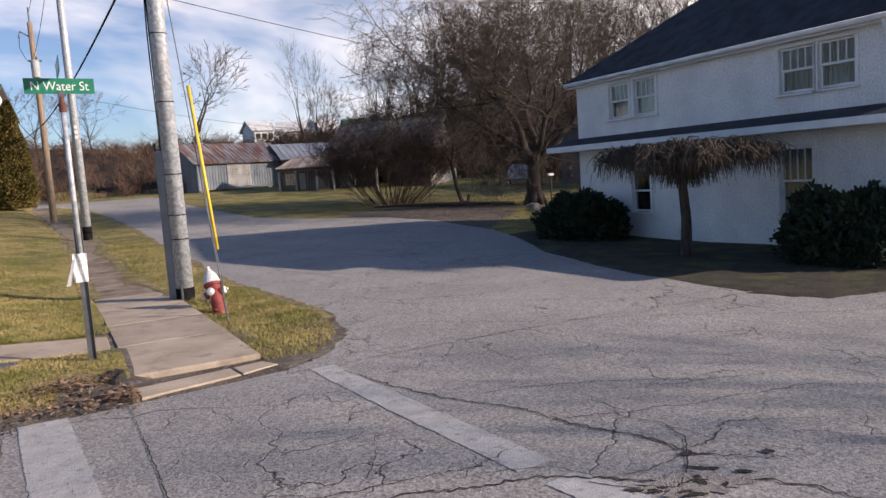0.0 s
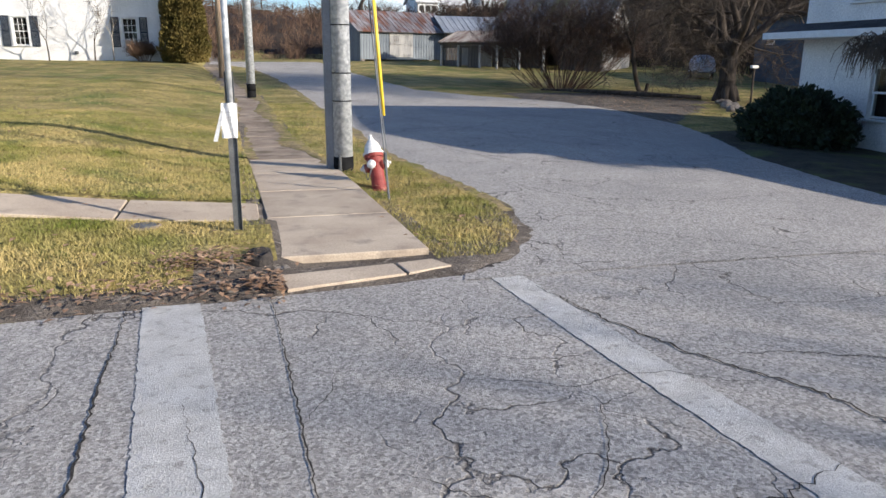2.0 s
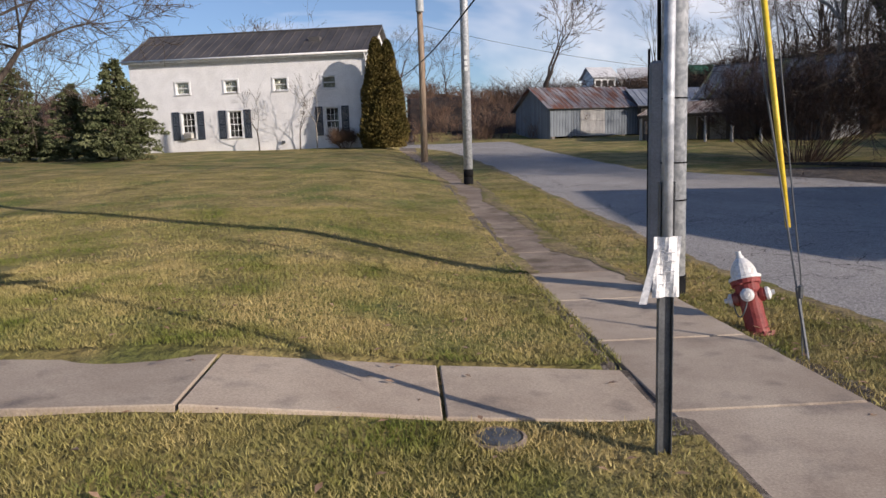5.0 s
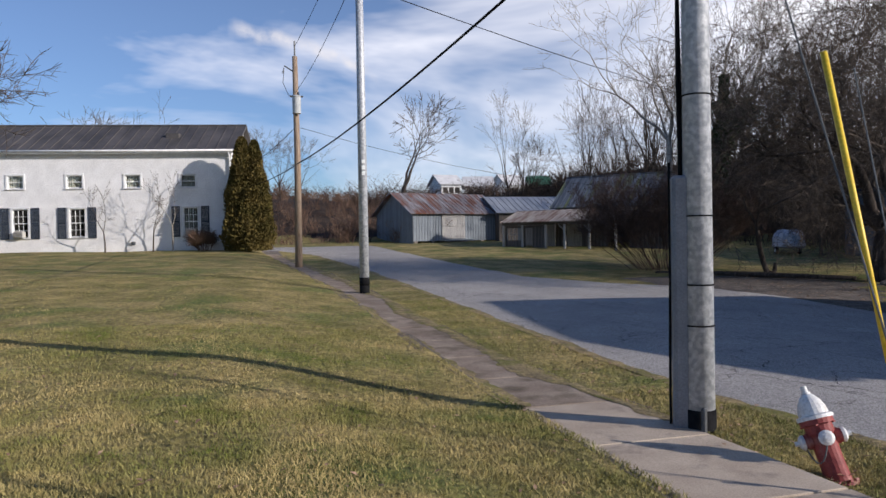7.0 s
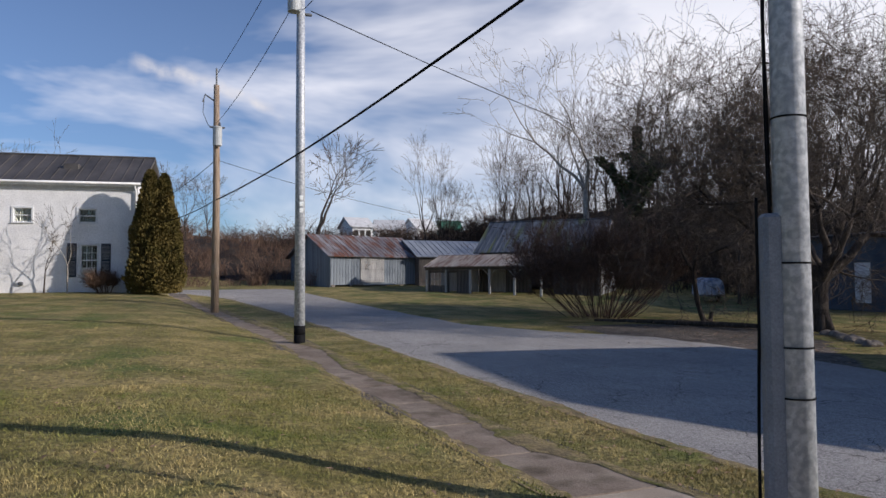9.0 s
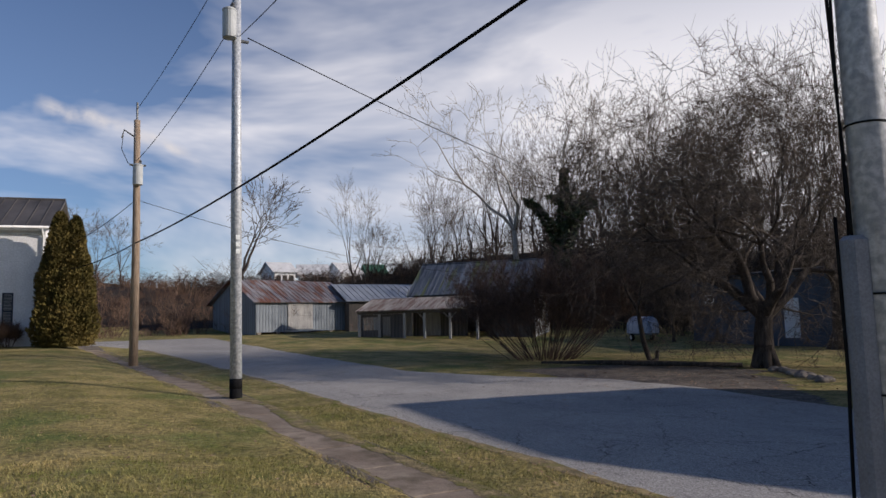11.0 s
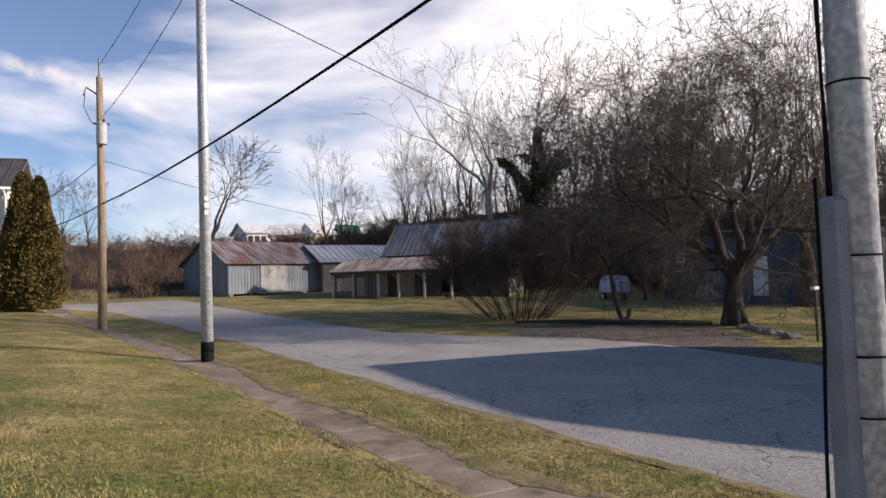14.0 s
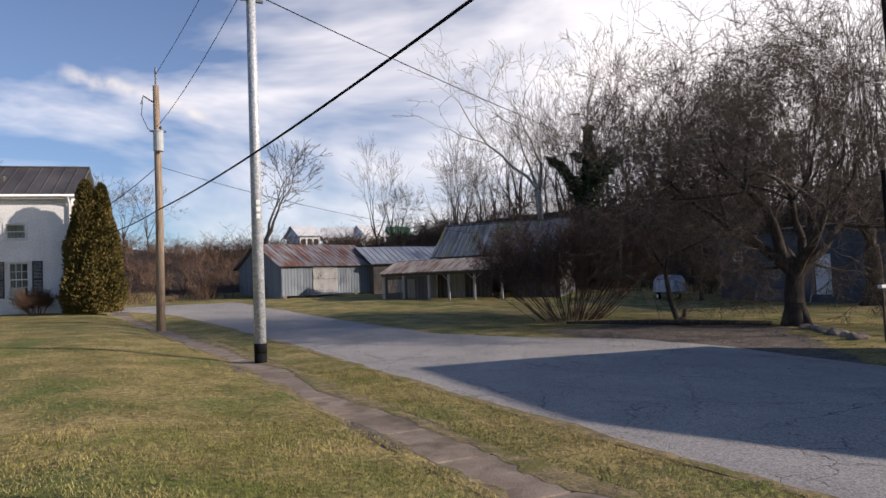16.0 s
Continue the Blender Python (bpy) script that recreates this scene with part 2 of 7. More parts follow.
# ---------------------------------------------------------------- materials
def mat(name, c1, c2, scale=3.0, rough=0.8, metal=0.0, bump=0.15, fine=60.0, detail=6.0, stretch=(1, 1, 1), spots=None, vary=0.0, spec=0.35, dist=0.02, lo=0.35, hi=0.68, grain=(0.78, 1.2)):
    """Two tones mixed by a broad noise, a fine grain on top, relief from both. spots: (colour, scale, from, to) of a third tone."""
    mt = bpy.data.materials.new(name)
    mt.use_nodes = True
    n, l = mt.node_tree.nodes, mt.node_tree.links
    bs = n["Principled BSDF"]
    co = n.new("ShaderNodeTexCoord")
    mp = n.new("ShaderNodeMapping")
    mp.inputs["Scale"].default_value = stretch
    l.new(co.outputs["Object"], mp.inputs["Vector"])
    big, small = n.new("ShaderNodeTexNoise"), n.new("ShaderNodeTexNoise")
    for t, s in ((big, scale), (small, fine)):
        t.inputs["Scale"].default_value, t.inputs["Detail"].default_value = s, detail
        t.inputs["Roughness"].default_value = 0.62
        l.new(mp.outputs["Vector"], t.inputs["Vector"])
    rp = n.new("ShaderNodeValToRGB")
    rp.color_ramp.elements[0].position, rp.color_ramp.elements[1].position = lo, hi
    rp.color_ramp.elements[0].color, rp.color_ramp.elements[1].color = (*c1, 1), (*c2, 1)
    l.new(big.outputs["Fac"], rp.inputs["Fac"])
    col = rp.outputs["Color"]
    if spots:
        sn = n.new("ShaderNodeTexNoise")
        sn.inputs["Scale"].default_value, sn.inputs["Detail"].default_value = spots[1], 8.0
        l.new(mp.outputs["Vector"], sn.inputs["Vector"])
        sr = n.new("ShaderNodeValToRGB")
        sr.color_ramp.elements[0].position, sr.color_ramp.elements[1].position = spots[2], spots[3]
        l.new(sn.outputs["Fac"], sr.inputs["Fac"])
        mx = n.new("ShaderNodeMixRGB")
        mx.inputs["Color2"].default_value = (*spots[0], 1)
        l.new(sr.outputs["Color"], mx.inputs["Fac"])
        l.new(col, mx.inputs["Color1"])
        col = mx.outputs["Color"]
    gr = n.new("ShaderNodeMapRange")
    gr.inputs["From Min"].default_value, gr.inputs["From Max"].default_value = 0.3, 0.7
    gr.inputs["To Min"].default_value, gr.inputs["To Max"].default_value = grain
    l.new(small.outputs["Fac"], gr.inputs["Value"])
    mul = n.new("ShaderNodeMixRGB")
    mul.blend_type, mul.inputs["Fac"].default_value = "MULTIPLY", 1.0
    l.new(col, mul.inputs["Color1"])
    l.new(gr.outputs["Result"], mul.inputs["Color2"])
    col = mul.outputs["Color"]
    if vary:
        oi = n.new("ShaderNodeObjectInfo")
        vr = n.new("ShaderNodeMapRange")
        vr.inputs["To Min"].default_value, vr.inputs["To Max"].default_value = 1 - vary, 1 + vary
        l.new(oi.outputs["Random"], vr.inputs["Value"])
        m2 = n.new("ShaderNodeMixRGB")
        m2.blend_type, m2.inputs["Fac"].default_value = "MULTIPLY", 1.0
        l.new(col, m2.inputs["Color1"])
        l.new(vr.outputs["Result"], m2.inputs["Color2"])
        col = m2.outputs["Color"]
    l.new(col, bs.inputs["Base Color"])
    bs.inputs["Roughness"].default_value, bs.inputs["Metallic"].default_value = rough, metal
    bs.inputs["Specular IOR Level"].default_value = spec
    if bump:
        ad = n.new("ShaderNodeMath")
        ad.operation = "ADD"
        l.new(big.outputs["Fac"], ad.inputs[0])
        l.new(small.outputs["Fac"], ad.inputs[1])
        bp = n.new("ShaderNodeBump")
        bp.inputs["Strength"].default_value, bp.inputs["Distance"].default_value = bump, dist
        l.new(ad.outputs["Value"], bp.inputs["Height"])
        l.new(bp.outputs["Normal"], bs.inputs["Normal"])
    return mt


def island_vary(mt, amount):
    """Lets each loose piece of a joined mesh differ in tone."""
    n, l = mt.node_tree.nodes, mt.node_tree.links
    bs = n["Principled BSDF"]
    src = bs.inputs["Base Color"].links[0].from_socket
    ge, vr, mx = n.new("ShaderNodeNewGeometry"), n.new("ShaderNodeMapRange"), n.new("ShaderNodeMixRGB")
    vr.inputs["To Min"].default_value, vr.inputs["To Max"].default_value = 1 - amount, 1 + amount
    mx.blend_type, mx.inputs["Fac"].default_value = "MULTIPLY", 1.0
    l.new(ge.outputs["Random Per Island"], vr.inputs["Value"])
    l.new(src, mx.inputs["Color1"])
    l.new(vr.outputs["Result"], mx.inputs["Color2"])
    l.new(mx.outputs["Color"], bs.inputs["Base Color"])
    return mt


def asphalt_material(name, stone, dark, cell, crack):
    """Old asphalt: stone grain, patchy tone, a net of fine cracks."""
    mt = mat(name, dark, stone, scale=0.55, rough=0.88, bump=0.5, fine=70.0, dist=0.014, spec=0.3, lo=0.3, hi=0.7)
    n, l = mt.node_tree.nodes, mt.node_tree.links
    bs = n["Principled BSDF"]
    src = bs.inputs["Base Color"].links[0].from_socket
    co = n.new("ShaderNodeTexCoord")
    wob = n.new("ShaderNodeTexNoise")
    wob.inputs["Scale"].default_value, wob.inputs["Detail"].default_value = 2.6, 6.0
    l.new(co.outputs["Object"], wob.inputs["Vector"])
    mixv = n.new("ShaderNodeMixRGB")
    mixv.blend_type, mixv.inputs["Fac"].default_value = "ADD", 0.55
    l.new(co.outputs["Object"], mixv.inputs["Color1"])
    l.new(wob.outputs["Color"], mixv.inputs["Color2"])
    total = None
    for sc, width in ((cell, 0.006), (cell * 3.1, 0.012)):
        vo = n.new("ShaderNodeTexVoronoi")
        vo.feature = "DISTANCE_TO_EDGE"
        vo.inputs["Scale"].default_value = sc
        l.new(mixv.outputs["Color"], vo.inputs["Vector"])
        mr = n.new("ShaderNodeMapRange")
        mr.inputs["From Min"].default_value, mr.inputs["From Max"].default_value = 0.0, width
        mr.inputs["To Min"].default_value, mr.inputs["To Max"].default_value = 1.0, 0.0
        l.new(vo.outputs["Distance"], mr.inputs["Value"])
        mk = n.new("ShaderNodeTexNoise")
        mk.inputs["Scale"].default_value, mk.inputs["Detail"].default_value = sc * 0.55, 3.0
        l.new(co.outputs["Object"], mk.inputs["Vector"])
        mm = n.new("ShaderNodeMapRange")
        mm.inputs["From Min"].default_value, mm.inputs["From Max"].default_value = (0.5, 0.6) if sc > cell else (0.44, 0.56)
        l.new(mk.outputs["Fac"], mm.inputs["Value"])
        pr = n.new("ShaderNodeMath")
        pr.operation = "MULTIPLY"
        l.new(mr.outputs["Result"], pr.inputs[0])
        l.new(mm.outputs["Result"], pr.inputs[1])
        if total is None:
            total = pr.outputs["Value"]
        else:
            mxm = n.new("ShaderNodeMath")
            mxm.operation = "MAXIMUM"
            l.new(total, mxm.inputs[0])
            l.new(pr.outputs["Value"], mxm.inputs[1])
            total = mxm.outputs["Value"]
    st = n.new("ShaderNodeTexVoronoi")
    st.inputs["Scale"].default_value = 62.0
    l.new(co.outputs["Object"], st.inputs["Vector"])
    sr = n.new("ShaderNodeMapRange")
    sr.inputs["From Min"].default_value, sr.inputs["From Max"].default_value = 0.0, 1.0
    sr.inputs["To Min"].default_value, sr.inputs["To Max"].default_value = 0.48, 1.56
    l.new(st.outputs["Color"], sr.inputs["Value"])
    m1 = n.new("ShaderNodeMixRGB")
    m1.blend_type, m1.inputs["Fac"].default_value = "MULTIPLY", 1.0
    l.new(src, m1.inputs["Color1"])
    l.new(sr.outputs["Result"], m1.inputs["Color2"])
    m2 = n.new("ShaderNodeMixRGB")
    m2.inputs["Color2"].default_value = (*crack, 1)
    l.new(total, m2.inputs["Fac"])
    l.new(m1.outputs["Color"], m2.inputs["Color1"])
    l.new(m2.outputs["Color"], bs.inputs["Base Color"])
    bp = n.new("ShaderNodeBump")
    bp.inputs["Strength"].default_value, bp.inputs["Distance"].default_value = 0.7, 0.012
    bp.invert = True
    l.new(total, bp.inputs["Height"])
    old = bs.inputs["Normal"].links[0].from_socket
    l.new(old, bp.inputs["Normal"])
    l.new(bp.outputs["Normal"], bs.inputs["Normal"])
    return mt


ASPHALT = asphalt_material("old_asphalt", (0.37, 0.345, 0.32), (0.27, 0.255, 0.242), 0.42, (0.06, 0.05, 0.045))
TAR = mat("crack_dirt_and_drain_dark", (0.02, 0.018, 0.016), (0.06, 0.05, 0.045), scale=12, rough=0.95, bump=0.6)
PAINT_LINE = mat("worn_road_paint", (0.42, 0.405, 0.385), (0.55, 0.54, 0.52), scale=5, rough=0.85, bump=0.5, fine=110, spots=((0.33, 0.31, 0.29), 14, 0.56, 0.7))
CONCRETE = mat("old_concrete", (0.38, 0.30, 0.228), (0.51, 0.42, 0.325), scale=1.6, rough=0.9, bump=0.3, fine=70, dist=0.006, vary=0.09, spots=((0.22, 0.18, 0.15), 3.5, 0.56, 0.78))
GRASS_SOIL = mat("lawn_turf", (0.14, 0.122, 0.028), (0.37, 0.28, 0.115), scale=1.0, rough=0.95, bump=1.0, fine=11, dist=0.06, grain=(0.42, 1.6), spots=((0.12, 0.14, 0.03), 0.6, 0.5, 0.66))
DIRTY_CONCRETE = mat("soil_stained_concrete", (0.21, 0.155, 0.115), (0.36, 0.29, 0.225), scale=1.3, rough=0.95, bump=0.4, fine=40, vary=0.08, spots=((0.12, 0.09, 0.06), 2.2, 0.5, 0.72))
# mulch with green patches, its colour darkened further for the corner house's shade
SHADED_MULCH = mat("shade_darkened_mulch", (0.028, 0.024, 0.016), (0.07, 0.06, 0.038), scale=2.5, rough=0.95, bump=0.9, fine=24, grain=(0.55, 1.4), spots=((0.075, 0.09, 0.025), 1.4, 0.52, 0.66))
RUST = mat("dull_rust", (0.11, 0.045, 0.035), (0.19, 0.085, 0.07), scale=9, rough=0.8, bump=0.2)
DIRT = mat("bare_dirt", (0.07, 0.056, 0.046), (0.18, 0.148, 0.12), scale=3, rough=0.95, bump=0.9, fine=48, grain=(0.5, 1.5), spots=((0.24, 0.21, 0.18), 11, 0.58, 0.66))
# darker copy of the twig tone, with the woods' shade put into its colour
SHADE_TWIG = island_vary(mat("shaded_twig", (0.026, 0.019, 0.015), (0.075, 0.055, 0.042), scale=3, rough=0.95, bump=0), 0.3)
BLADE = island_vary(mat("grass_blade", (0.125, 0.15, 0.022), (0.43, 0.335, 0.14), scale=0.9, rough=0.7, bump=0, fine=9, lo=0.36, hi=0.6), 0.35)
LEAF = island_vary(mat("dead_leaf", (0.21, 0.115, 0.065), (0.47, 0.31, 0.20), scale=7, rough=0.8, bump=0.2), 0.4)
GALV = mat("galvanised_steel", (0.42, 0.44, 0.46), (0.62, 0.64, 0.66), scale=9, rough=0.5, metal=0.2, bump=0.05, fine=40, spots=((0.34, 0.36, 0.39), 20, 0.47, 0.58))
GREY_STEEL = mat("grey_steel", (0.10, 0.105, 0.11), (0.17, 0.175, 0.18), scale=5, rough=0.55, metal=0.5, bump=0.1)
BLACK = mat("black_rubber", (0.008, 0.008, 0.009), (0.018, 0.018, 0.018), scale=8, rough=0.9, bump=0.1, spec=0.08)
PVC = mat("grey_pvc", (0.17, 0.175, 0.19), (0.23, 0.235, 0.25), scale=3, rough=0.5, bump=0.03)
POLE_WOOD = mat("weathered_pole_wood", (0.22, 0.15, 0.10), (0.42, 0.33, 0.25), scale=5, rough=0.9, bump=0.5, stretch=(6, 6, 0.4))
WHITE_WALL = mat("painted_block_white", (0.66, 0.66, 0.66), (0.82, 0.81, 0.79), scale=1.1, rough=0.75, bump=0.25, fine=25, dist=0.01, spots=((0.52, 0.5, 0.47), 4, 0.64, 0.85))
WHITE_BRICK = mat("painted_brick_white", (0.74, 0.73, 0.72), (0.87, 0.86, 0.85), scale=1.4, rough=0.7, bump=0.35, fine=18, dist=0.012)
TRIM = mat("white_trim", (0.66, 0.66, 0.66), (0.82, 0.82, 0.81), scale=3, rough=0.5, bump=0.05)
SHINGLE = mat("dark_shingle", (0.02, 0.022, 0.027), (0.055, 0.057, 0.065), scale=2.5, rough=0.9, bump=0.5, fine=35)
METAL_ROOF = mat("dark_metal_roof", (0.075, 0.07, 0.068), (0.15, 0.135, 0.125), scale=0.9, rough=0.55, metal=0.35, bump=0.1, stretch=(1, 0.4, 1))
RUST_ROOF = mat("rusty_tin_roof", (0.17, 0.13, 0.12), (0.40, 0.39, 0.40), scale=0.8, rough=0.55, metal=0.3, bump=0.15, stretch=(2.5, 0.35, 1), spots=((0.23, 0.105, 0.07), 1.1, 0.48, 0.6))
PORCH_TIN = mat("pale_rusted_tin", (0.20, 0.165, 0.14), (0.46, 0.41, 0.36), scale=0.9, rough=0.6, metal=0.2, bump=0.2, stretch=(3.0, 0.35, 1), spots=((0.17, 0.10, 0.075), 1.4, 0.5, 0.62))
GREY_TIN = mat("grey_tin_roof", (0.27, 0.29, 0.32), (0.42, 0.44, 0.47), scale=0.8, rough=0.5, metal=0.3, bump=0.1, stretch=(2.0, 0.4, 1))
MOSS_ROOF = mat("old_tin_roof", (0.055, 0.066, 0.082), (0.23, 0.255, 0.29), scale=1.1, rough=0.5, metal=0.35, bump=0.15, stretch=(3.2, 0.3, 0.3), spots=((0.13, 0.15, 0.07), 0.9, 0.52, 0.62))
SHED_WALL = mat("grey_barn_board", (0.12, 0.142, 0.165), (0.26, 0.287, 0.31), scale=1.5, rough=0.85, bump=0.4, stretch=(7, 7, 0.5), vary=0.12)
DARK_BOARD = mat("dark_weathered_board", (0.07, 0.062, 0.056), (0.15, 0.13, 0.115), scale=2, rough=0.9, bump=0.5, stretch=(7, 7, 0.5), vary=0.15)
PALE_BOARD = mat("pale_weathered_board", (0.29, 0.28, 0.265), (0.47, 0.45, 0.42), scale=2, rough=0.85, bump=0.4, stretch=(7, 7, 0.5), vary=0.1)
GARAGE = mat("blue_grey_siding", (0.05, 0.068, 0.098), (0.085, 0.108, 0.14), scale=1.5, rough=0.7, bump=0.15)
SHUTTER = mat("slate_blue_shutter", (0.035, 0.045, 0.065), (0.06, 0.075, 0.10), scale=6, rough=0.6, bump=0.1)
DARK_DOOR = mat("brown_door", (0.05, 0.04, 0.033), (0.08, 0.066, 0.055), scale=5, rough=0.6, bump=0.1, stretch=(6, 6, 0.6))
CURTAIN = mat("pale_curtain", (0.30, 0.29, 0.24), (0.48, 0.46, 0.38), scale=4, rough=0.9, bump=0.3, stretch=(8, 8, 0.4))
# dark colour in place of unlit rooms behind glass; floor decks share it
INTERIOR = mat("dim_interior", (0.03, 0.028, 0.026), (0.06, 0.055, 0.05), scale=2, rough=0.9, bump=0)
BARK = mat("grey_brown_bark", (0.038, 0.029, 0.024), (0.11, 0.086, 0.07), scale=4, rough=0.95, bump=0.9, fine=30, stretch=(3, 3, 0.7))
TWIG = island_vary(mat("twig_bark", (0.05, 0.038, 0.03), (0.17, 0.132, 0.102), scale=3, rough=0.9, bump=0), 0.3)
PALE_BARK = mat("pale_bark", (0.24, 0.21, 0.18), (0.46, 0.42, 0.37), scale=3, rough=0.9, bump=0.5, stretch=(2, 2, 1))
RED_TWIG = island_vary(mat("reddish_twig", (0.06, 0.036, 0.029), (0.14, 0.088, 0.066), scale=3, rough=0.9, bump=0), 0.3)
BRUSH = island_vary(mat("dry_brush", (0.10, 0.058, 0.04), (0.24, 0.155, 0.105), scale=0.3, rough=0.95, bump=0, fine=2), 0.4)
# litter colour lowered to take in the shade on the wooded hillside
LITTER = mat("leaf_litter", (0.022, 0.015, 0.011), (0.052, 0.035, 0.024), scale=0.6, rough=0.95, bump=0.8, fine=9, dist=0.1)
EVERGREEN = island_vary(mat("arborvitae_green", (0.055, 0.05, 0.014), (0.165, 0.122, 0.042), scale=1.3, rough=0.9, bump=0, spec=0.1), 0.25)
SPRUCE = island_vary(mat("spruce_green", (0.055, 0.07, 0.03), (0.19, 0.20, 0.105), scale=1.5, rough=0.9, bump=0, spec=0.1), 0.3)
HEDGE = island_vary(mat("yew_green", (0.010, 0.02, 0.010), (0.03, 0.045, 0.02), scale=2.5, rough=0.7, bump=0), 0.35)
IVY = island_vary(mat("ivy_green", (0.02, 0.035, 0.012), (0.06, 0.08, 0.03), scale=2, rough=0.6, bump=0), 0.35)
RED = mat("faded_red_paint", (0.20, 0.03, 0.028), (0.31, 0.065, 0.055), scale=7, rough=0.6, bump=0.2, spots=((0.40, 0.19, 0.15), 6, 0.54, 0.7))
CAP_WHITE = mat("hydrant_white", (0.60, 0.58, 0.55), (0.80, 0.79, 0.77), scale=7, rough=0.5, bump=0.1, spots=((0.4, 0.3, 0.22), 9, 0.62, 0.75))
YELLOW = mat("yellow_plastic", (0.72, 0.47, 0.035), (0.85, 0.62, 0.07), scale=5, rough=0.45, bump=0.03)
SIGN_GREEN = mat("sign_green", (0.0, 0.15, 0.085), (0.01, 0.21, 0.12), scale=4, rough=0.4, bump=0)
SIGN_WHITE = mat("sign_white", (0.72, 0.75, 0.73), (0.82, 0.84, 0.82), scale=9, rough=0.5, bump=0)
PAPER = mat("white_paper", (0.68, 0.67, 0.66), (0.84, 0.83, 0.82), scale=8, rough=0.7, bump=0.3)
TARP = mat("white_blue_tarp", (0.20, 0.25, 0.33), (0.44, 0.47, 0.52), scale=2.2, rough=0.5, bump=0.5, dist=0.05, lo=0.44, hi=0.52)
STONE = mat("field_stone", (0.16, 0.13, 0.11), (0.30, 0.26, 0.22), scale=4, rough=0.9, bump=0.6, vary=0.2)
GREY_CAN = mat("transformer_grey", (0.36, 0.38, 0.38), (0.5, 0.52, 0.52), scale=5, rough=0.45, bump=0.03)
FAR_WALL = mat("far_white_siding", (0.72, 0.72, 0.72), (0.84, 0.84, 0.83), scale=1, rough=0.7, bump=0)
FAR_ROOF = mat("far_grey_roof", (0.50, 0.50, 0.51), (0.66, 0.66, 0.66), scale=1, rough=0.7, bump=0)
FAR_GREEN = mat("far_green_siding", (0.03, 0.12, 0.08), (0.05, 0.17, 0.11), scale=1, rough=0.7, bump=0)
AC = mat("beige_plastic", (0.5, 0.48, 0.43), (0.62, 0.6, 0.55), scale=5, rough=0.5, bump=0.02)

NOTICE_INK = mat("faint_ink", (0.35, 0.35, 0.37), (0.48, 0.48, 0.5), scale=9, rough=0.7, bump=0)
GLASS = bpy.data.materials.new("window_glass")
GLASS.use_nodes = True
_b = GLASS.node_tree.nodes["Principled BSDF"]
_b.inputs["Base Color"].default_value = (0.9, 0.95, 0.95, 1)
_b.inputs["Roughness"].default_value = 0.03
_b.inputs["Transmission Weight"].default_value = 1.0
_b.inputs["IOR"].default_value = 1.45

# ---------------------------------------------------------------- ground, road, walks
def graded(lo, hi, fine_lo, fine_hi, step, growth=1.22, most=14.0):
    out, v = [], fine_lo
    while v <= fine_hi:
        out.append(v)
        v += step
    s, v = step, out[-1]
    while v < hi:
        s = min(most, s * growth)
        v += s
        out.append(min(v, hi))
    s, v, left = step, fine_lo, []
    while v > lo:
        s = min(most, s * growth)
        v -= s
        left.append(max(v, lo))
    return left[::-1] + out


def build_ground():
    xs, ys = graded(-900, 900, -6.0, 14.0, 0.2, most=60), graded(-900, 900, 6.4, 20.0, 0.2, most=60)
    xs = sorted(set(round(v, 3) for v in xs + list(np.arange(14, 60, 2.0)) + list(np.arange(-30, -6, 1.5))))
    ys = sorted(set(round(v, 3) for v in ys + list(np.arange(20, 110, 1.5))))
    g = Geo()
    verts = []
    for y in ys:
        for x in xs:
            z = ground_z(x, y)
            if in_road(x, y) is False and -12 < x < 20 and 6 < y < 40:
                z += 0.012 * noise.noise((x * 1.7, y * 1.7, 0))
            verts.append((x, y, z))
    n = len(xs)
    faces, mats = [], []
    for j in range(len(ys) - 1):
        for i in range(n - 1):
            faces.append((j * n + i, j * n + i + 1, (j + 1) * n + i + 1, (j + 1) * n + i))
            cx, cy = (xs[i] + xs[i + 1]) / 2, (ys[j] + ys[j + 1]) / 2
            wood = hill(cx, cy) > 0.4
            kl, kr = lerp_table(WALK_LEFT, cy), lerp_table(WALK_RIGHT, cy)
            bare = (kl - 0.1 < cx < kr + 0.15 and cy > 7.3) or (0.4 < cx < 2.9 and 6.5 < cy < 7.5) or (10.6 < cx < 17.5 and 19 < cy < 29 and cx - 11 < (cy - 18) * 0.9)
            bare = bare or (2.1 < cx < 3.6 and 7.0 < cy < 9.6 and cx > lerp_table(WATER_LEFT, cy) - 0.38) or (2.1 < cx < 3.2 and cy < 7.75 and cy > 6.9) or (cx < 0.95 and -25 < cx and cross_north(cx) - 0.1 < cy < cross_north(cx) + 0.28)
            # bed whose ground colour carries the house shade besides the mulch
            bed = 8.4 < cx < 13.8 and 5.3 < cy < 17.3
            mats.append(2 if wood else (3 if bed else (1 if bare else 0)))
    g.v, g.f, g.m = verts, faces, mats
    return solid("ground", g, [GRASS_SOIL, DIRT, LITTER, SHADED_MULCH], "patchy winter lawn of green and straw-coloured grass", "ground", kind="structure", smooth=True)


ground = build_ground()


def strip_sheet(stations, across, mat_, name, lift=0.0):
    """A sheet from rows of (from point, to point), divided across, laid on the grade."""
    g = Geo()
    for (x0, y0), (x1, y1) in stations:
        for k in range(across + 1):
            u = k / across
            x, y = x0 + (x1 - x0) * u, y0 + (y1 - y0) * u
            g.v.append((x, y, grade(x, y) + lift + 0.008 * noise.noise((x * 0.6, y * 0.6, 3.0))))
    w = across + 1
    for j in range(len(stations) - 1):
        for k in range(across):
            g.f.append((j * w + k, j * w + k + 1, (j + 1) * w + k + 1, (j + 1) * w + k))
            g.m.append(0)
    return g


